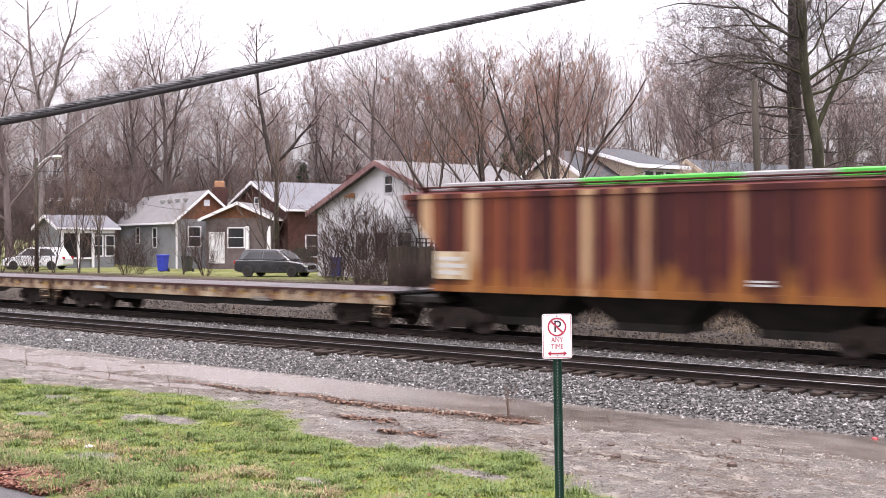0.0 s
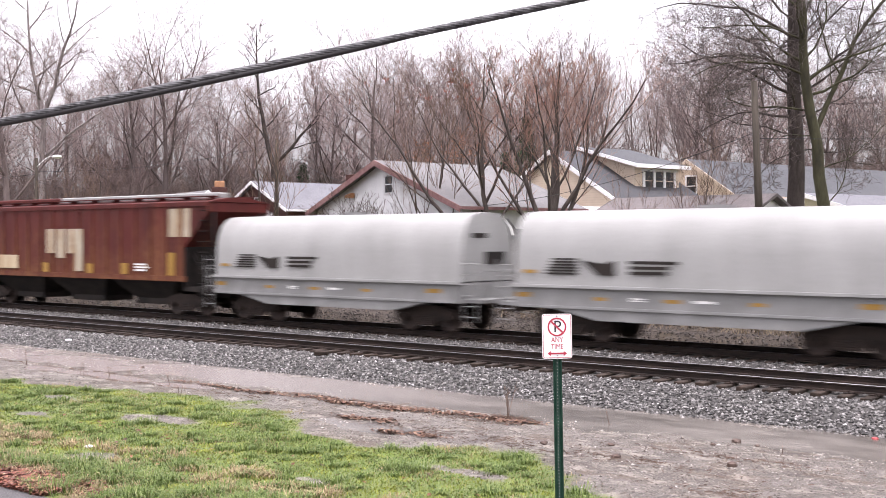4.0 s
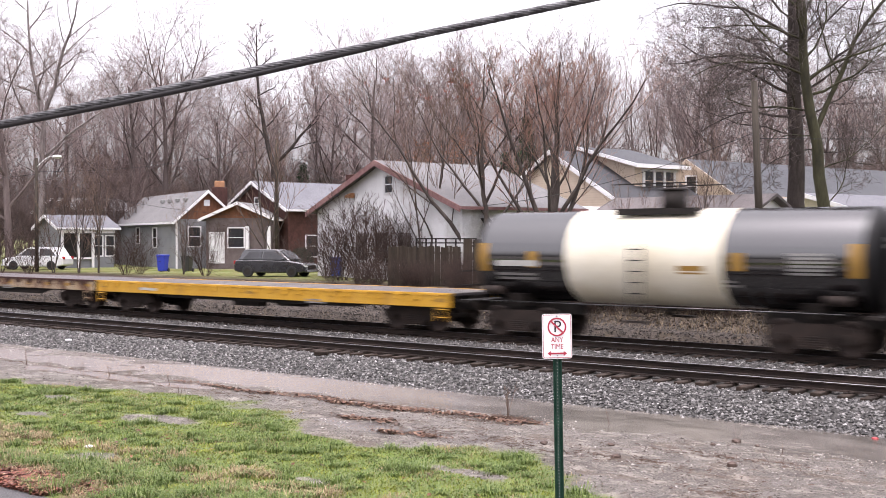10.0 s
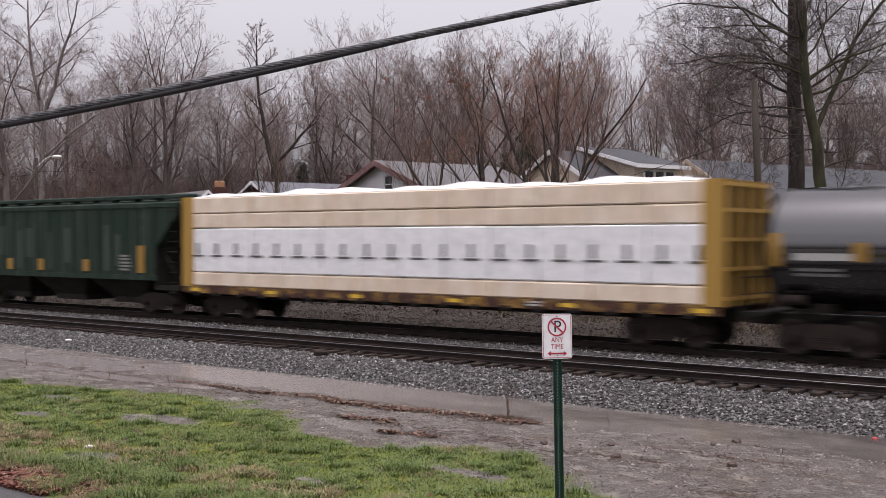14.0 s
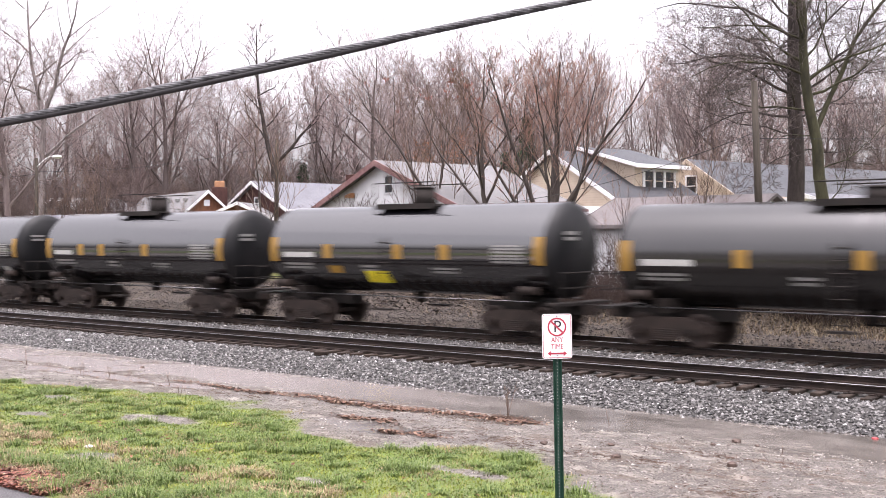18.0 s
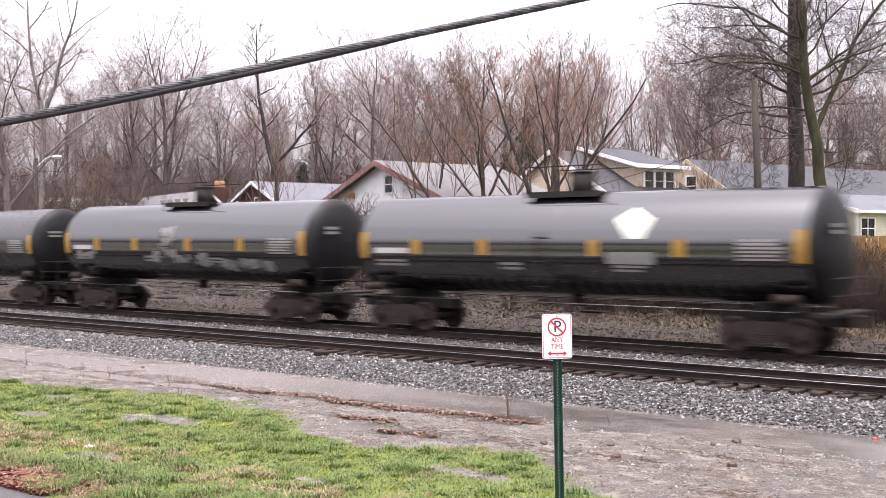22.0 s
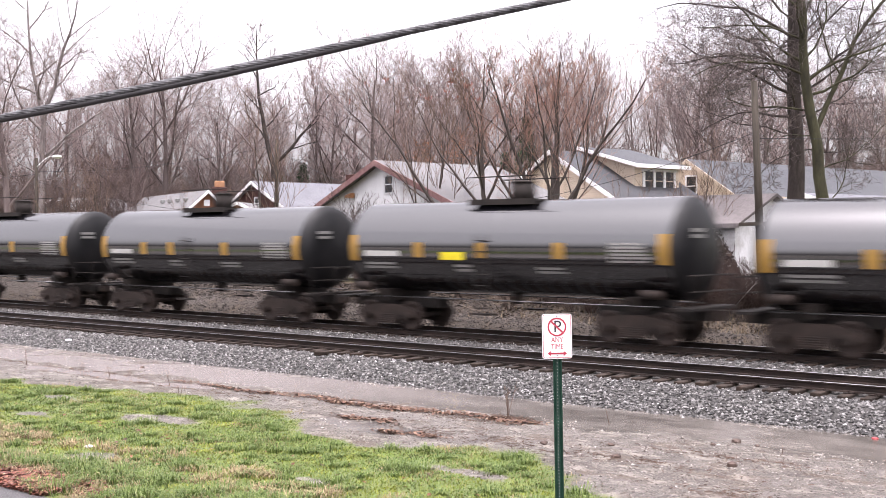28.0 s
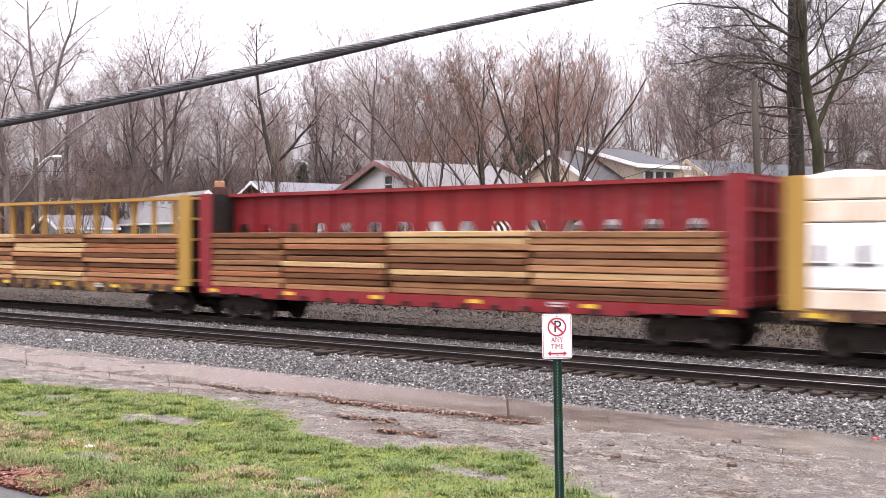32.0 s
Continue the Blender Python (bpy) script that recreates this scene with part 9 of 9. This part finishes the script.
# ---------------------------------------------------------------- parked cars and bins
M_CAR_DARK = surf("grey_car_paint", (0.022, 0.023, 0.026), (0.035, 0.036, 0.04), 2.0, 0.12, 0.0, bump=0, spec=0.5, coat=1.0)
M_CAR_WHITE = surf("white_car_paint", (0.62, 0.62, 0.63), (0.7, 0.7, 0.71), 2.0, 0.2, bump=0)
M_RUBBER = plain("black_rubber", (0.015, 0.015, 0.015), 0.8)
M_LIGHT = plain("clear_headlamp", (0.6, 0.62, 0.65), 0.15)
M_TAIL = plain("red_tail_lamp", (0.4, 0.02, 0.02), 0.2)


def motor_car(x, y, z, yaw, paint, label, suv=False, L=4.6):
    c = thing("parked_car", pose(x, y, z, 0, 0, yaw), label, "car", "parked cars")
    h = 1.62 if suv else 1.46
    k = L / 4.6
    side = [(-2.3, 0.35), (-2.3, 0.85), (-2.15, 0.98), (-1.0, 1.02), (1.15, 0.98), (2.1, 0.82), (2.3, 0.62), (2.28, 0.32), (1.9, 0.25), (-1.9, 0.25)]
    bm = extrude(B(), [(p[0] * k, p[1]) for p in side], -0.88, 0.88)
    part("body", bev(bm, 0.07), paint, c)
    top = [(-2.05, 0.97), (-1.75 if suv else -1.3, h - 0.05), (-1.4 if suv else -0.9, h), (0.2, h), (0.55, h - 0.1), (1.3, 0.97)]
    bm = B()
    lo = [bm.verts.new((p[0] * k, -0.84 + 0.16 * (p[1] > 1.2), p[1])) for p in top]
    hi = [bm.verts.new((p[0] * k, 0.84 - 0.16 * (p[1] > 1.2), p[1])) for p in top]
    bm.faces.new(lo)
    bm.faces.new(hi[::-1])
    for i in range(len(top)):
        bm.faces.new((lo[i], hi[i], hi[(i + 1) % len(top)], lo[(i + 1) % len(top)]))
    part("cabin", bev(bm, 0.05), paint, c)
    for s in (-1, 1):
        for x0, x1, xa, xb in ((-1.75, -0.55, -1.3, -0.5), (-0.45, 0.95, -0.4, 0.42)):
            bm = B()
            q = [(x0 * k, s * 0.855, 1.02), (x1 * k, s * 0.855, 1.02), (xb * k, s * 0.725, h - 0.14), (xa * k, s * 0.725, h - 0.14)]
            v1 = [bm.verts.new(p) for p in q]
            v2 = [bm.verts.new((p[0], p[1] - s * 0.03, p[2])) for p in q]
            bm.faces.new(v1)
            bm.faces.new(v2[::-1])
            for i in range(4):
                bm.faces.new((v1[i], v2[i], v2[(i + 1) % 4], v1[(i + 1) % 4]))
            part("side_window", clean(bm), M_PANE, c)
        for xx in (-1.4, 1.42):
            w_ = part("tyre", shared("car_tyre", lambda: bev(tube(B(), (0, -0.11, 0), (0, 0.11, 0), 0.33, n=20), 0.03), M_RUBBER), None, c)
            w_.location = (xx * k, s * 0.8, 0.33)
            r_ = part("rim", shared("car_rim", lambda: tube(B(), (0, -0.118, 0), (0, 0.118, 0), 0.2, n=14), M_STEEL_DARK), None, w_)
        part("headlamp", box(B(), 2.14 * k, 2.29 * k, s * 0.68 - 0.17, s * 0.68 + 0.17, 0.6, 0.74), M_LIGHT, c)
        part("tail_lamp", box(B(), -2.32 * k, -2.2 * k, s * 0.7 - 0.14, s * 0.7 + 0.14, 0.75, 0.95), M_TAIL, c)
        part("mirror", bev(box(B(), 0.85, 1.0, s * 0.98 - 0.1, s * 0.98 + 0.1, 0.98, 1.12), 0.03), paint, c)
    bm = B()
    q = [(1.26 * k, -0.74, 1.03), (1.26 * k, 0.74, 1.03), (0.6 * k, 0.64, h - 0.1), (0.6 * k, -0.64, h - 0.1)]
    v1 = [bm.verts.new((p[0] + 0.03, p[1], p[2])) for p in q]
    v2 = [bm.verts.new((p[0] - 0.02, p[1], p[2])) for p in q]
    bm.faces.new(v1)
    bm.faces.new(v2[::-1])
    for i in range(4):
        bm.faces.new((v1[i], v2[i], v2[(i + 1) % 4], v1[(i + 1) % 4]))
    part("windscreen", clean(bm), M_PANE, c)
    part("grille", box(B(), 2.27 * k, 2.31 * k, -0.5, 0.5, 0.45, 0.68), M_STEEL_DARK, c)
    part("bumper", bev(box(B(), 2.2 * k, 2.36 * k, -0.84, 0.84, 0.28, 0.44), 0.04), paint, c)
    return c


motor_car(-47.6, 44.9, ground_z(-47, 45) - 0.02, 20, M_CAR_DARK, "dark grey family car parked on a driveway", True)
motor_car(-72.4, 44.9, ground_z(-72, 45), 212, M_CAR_WHITE, "white sport utility vehicle parked by a porch", True)


def bin_(x, y, c, label, h=1.1):
    t = thing("wheeled_bin", pose(x, y, ground_z(x, y), 0, 0, 25), label, "bin", "wheeled bins")
    bm = B()
    lo = [bm.verts.new(p) for p in ((-0.24, -0.26, 0.06), (0.24, -0.26, 0.06), (0.24, 0.26, 0.06), (-0.24, 0.26, 0.06))]
    hi = [bm.verts.new(p) for p in ((-0.3, -0.34, h - 0.1), (0.3, -0.34, h - 0.1), (0.3, 0.34, h - 0.1), (-0.3, 0.34, h - 0.1))]
    bm.faces.new(lo[::-1])
    bm.faces.new(hi)
    for i in range(4):
        bm.faces.new((lo[i], lo[(i + 1) % 4], hi[(i + 1) % 4], hi[i]))
    m = plain("bin_plastic", c, 0.4)
    part("body", bev(bm, 0.03), m, t)
    part("lid", bev(box(B(), -0.33, 0.33, -0.38, 0.38, h - 0.1, h), 0.03), m, t)
    for s in (-1, 1):
        w_ = part("wheel", tube(B(), (s * 0.27 - 0.03, 0.3, 0.12), (s * 0.27 + 0.03, 0.3, 0.12), 0.12, n=12), M_RUBBER, t)


bin_(-60.3, 46.6, (0.03, 0.05, 0.42), "bright blue wheeled recycling bin", 1.15)
bin_(-59.0, 47.6, (0.03, 0.03, 0.03), "black wheeled refuse bin")
bin_(-44.0, 46.2, (0.05, 0.09, 0.35), "blue wheeled recycling bin", 1.15)
bin_(-43.0, 46.6, (0.05, 0.035, 0.03), "dark brown wheeled refuse bin", 1.25)

# a clipped evergreen shrub behind the grey car
sx_, sy_ = at_view(-7.3, 69)
t = thing("evergreen_shrub", pose(sx_, sy_, ground_z(sx_, sy_) - 0.05), "rounded dark evergreen shrub beside a driveway", "shrub")
rnd = random.Random(78)
vs, fs = [], []
for i in range(1800):
    a_, b_a, k_ = rnd.uniform(0, 6.283), rnd.uniform(-0.3, 1.5), rnd.uniform(0.75, 1.0)
    p = Vector((math.cos(a_) * math.cos(b_a) * 0.85, math.sin(a_) * math.cos(b_a) * 0.7, 0.85 + math.sin(b_a) * 0.85)) * k_
    u_ = Vector((rnd.uniform(-1, 1), rnd.uniform(-1, 1), rnd.uniform(-1, 1))).normalized() * 0.07
    w_ = u_.orthogonal().normalized() * 0.035
    b0 = len(vs)
    vs += [tuple(p - u_), tuple(p + w_), tuple(p + u_), tuple(p - w_)]
    fs.append((b0, b0 + 1, b0 + 2, b0 + 3))
me = bpy.data.meshes.new("foliage")
me.from_pydata(vs, [], fs)
me.materials.append(island_mat("dark_evergreen_leaf", [(0.0, (0.008, 0.013, 0.008)), (0.7, (0.025, 0.035, 0.02)), (1.0, (0.05, 0.065, 0.04))], 0.7))
part("foliage", me, None, t)
part("stem", tube(B(), (0, 0, 0), (0, 0, 0.9), 0.05, 0.03, 6), M_BRUSH, t)

# a heap of dead vines over the brush, and a fallen pale branch
t = thing("vine_heap", pose(-18.0, 38.9, ground_z(-18.0, 38.9) - 0.1), "heap of dead brown leaves and vines over the brush", "brush")
vs, fs = [], []
rnd = random.Random(77)
for i in range(2600):
    a_, k_ = rnd.uniform(0, 6.283), rnd.random() ** 0.5
    h_ = 2.75 * (1 - k_ ** 2.2) * rnd.uniform(0.55, 1.0)
    p = Vector((math.cos(a_) * k_ * 1.75, math.sin(a_) * k_ * 1.1, h_ + 0.1))
    u_ = Vector((rnd.uniform(-1, 1), rnd.uniform(-1, 1), rnd.uniform(-1, 0.3))).normalized() * rnd.uniform(0.05, 0.13)
    w_ = u_.orthogonal().normalized() * rnd.uniform(0.03, 0.06)
    b0 = len(vs)
    vs += [tuple(p - u_), tuple(p + w_), tuple(p + u_), tuple(p - w_)]
    fs.append((b0, b0 + 1, b0 + 2, b0 + 3))
me = bpy.data.meshes.new("leaf_mass")
me.from_pydata(vs, [], fs)
me.materials.append(island_mat("dead_vine_leaf", [(0.0, (0.012, 0.008, 0.007)), (0.6, (0.035, 0.023, 0.018)), (1.0, (0.075, 0.05, 0.04))], 0.8))
part("leaf_mass", me, None, t)
vine = Wood()
for i in range(40):
    p = Vector((rnd.uniform(-1.6, 1.6), rnd.uniform(-0.9, 0.9), 0))
    pts = [p]
    for k in range(5):
        pts.append(pts[-1] + Vector((rnd.uniform(-0.3, 0.3) - p.x * 0.14, rnd.uniform(-0.2, 0.2), rnd.uniform(0.3, 0.62))))
    vine.limb(pts, [0.02, 0.018, 0.015, 0.012, 0.01, 0.006], 5)
part("vine_stems", vine.mesh("vine_stems", M_BRUSH), None, t)
bm = B()
tube(bm, (-15.6, 36.3, 0.75), (-14.4, 36.0, 1.95), 0.022, 0.014, 6)
tube(bm, (-14.9, 36.13, 1.45), (-14.6, 36.0, 1.55), 0.01, 0.006, 5)
tagged(part("fallen_branch", bm, M_BARK_PALE), "bare pale branch leaning on the brush", "branch")


def motions():
    times = [0, 2, 4, 6, 8, 10, 12, 14, 16, 18, 20, 22, 24, 26, 28, 30, 32]
    for ob, u in CARS:
        walk(ob, [(float(t), pose(u - travelled(t), TRACK_Y, 0)) for t in times])
    # the cable swings a little in the wind
    walk(CABLE, [(t, pose(0, 0, -0.00034 * d)) for t, d in ((0.0, -5), (3.0, 3), (6.0, 0), (9.0, 20), (13.0, 22), (16.0, 12), (19.0, 5), (23.0, 2), (25.5, -14), (28.0, -30), (30.0, -8), (32.0, 10))])


motions()
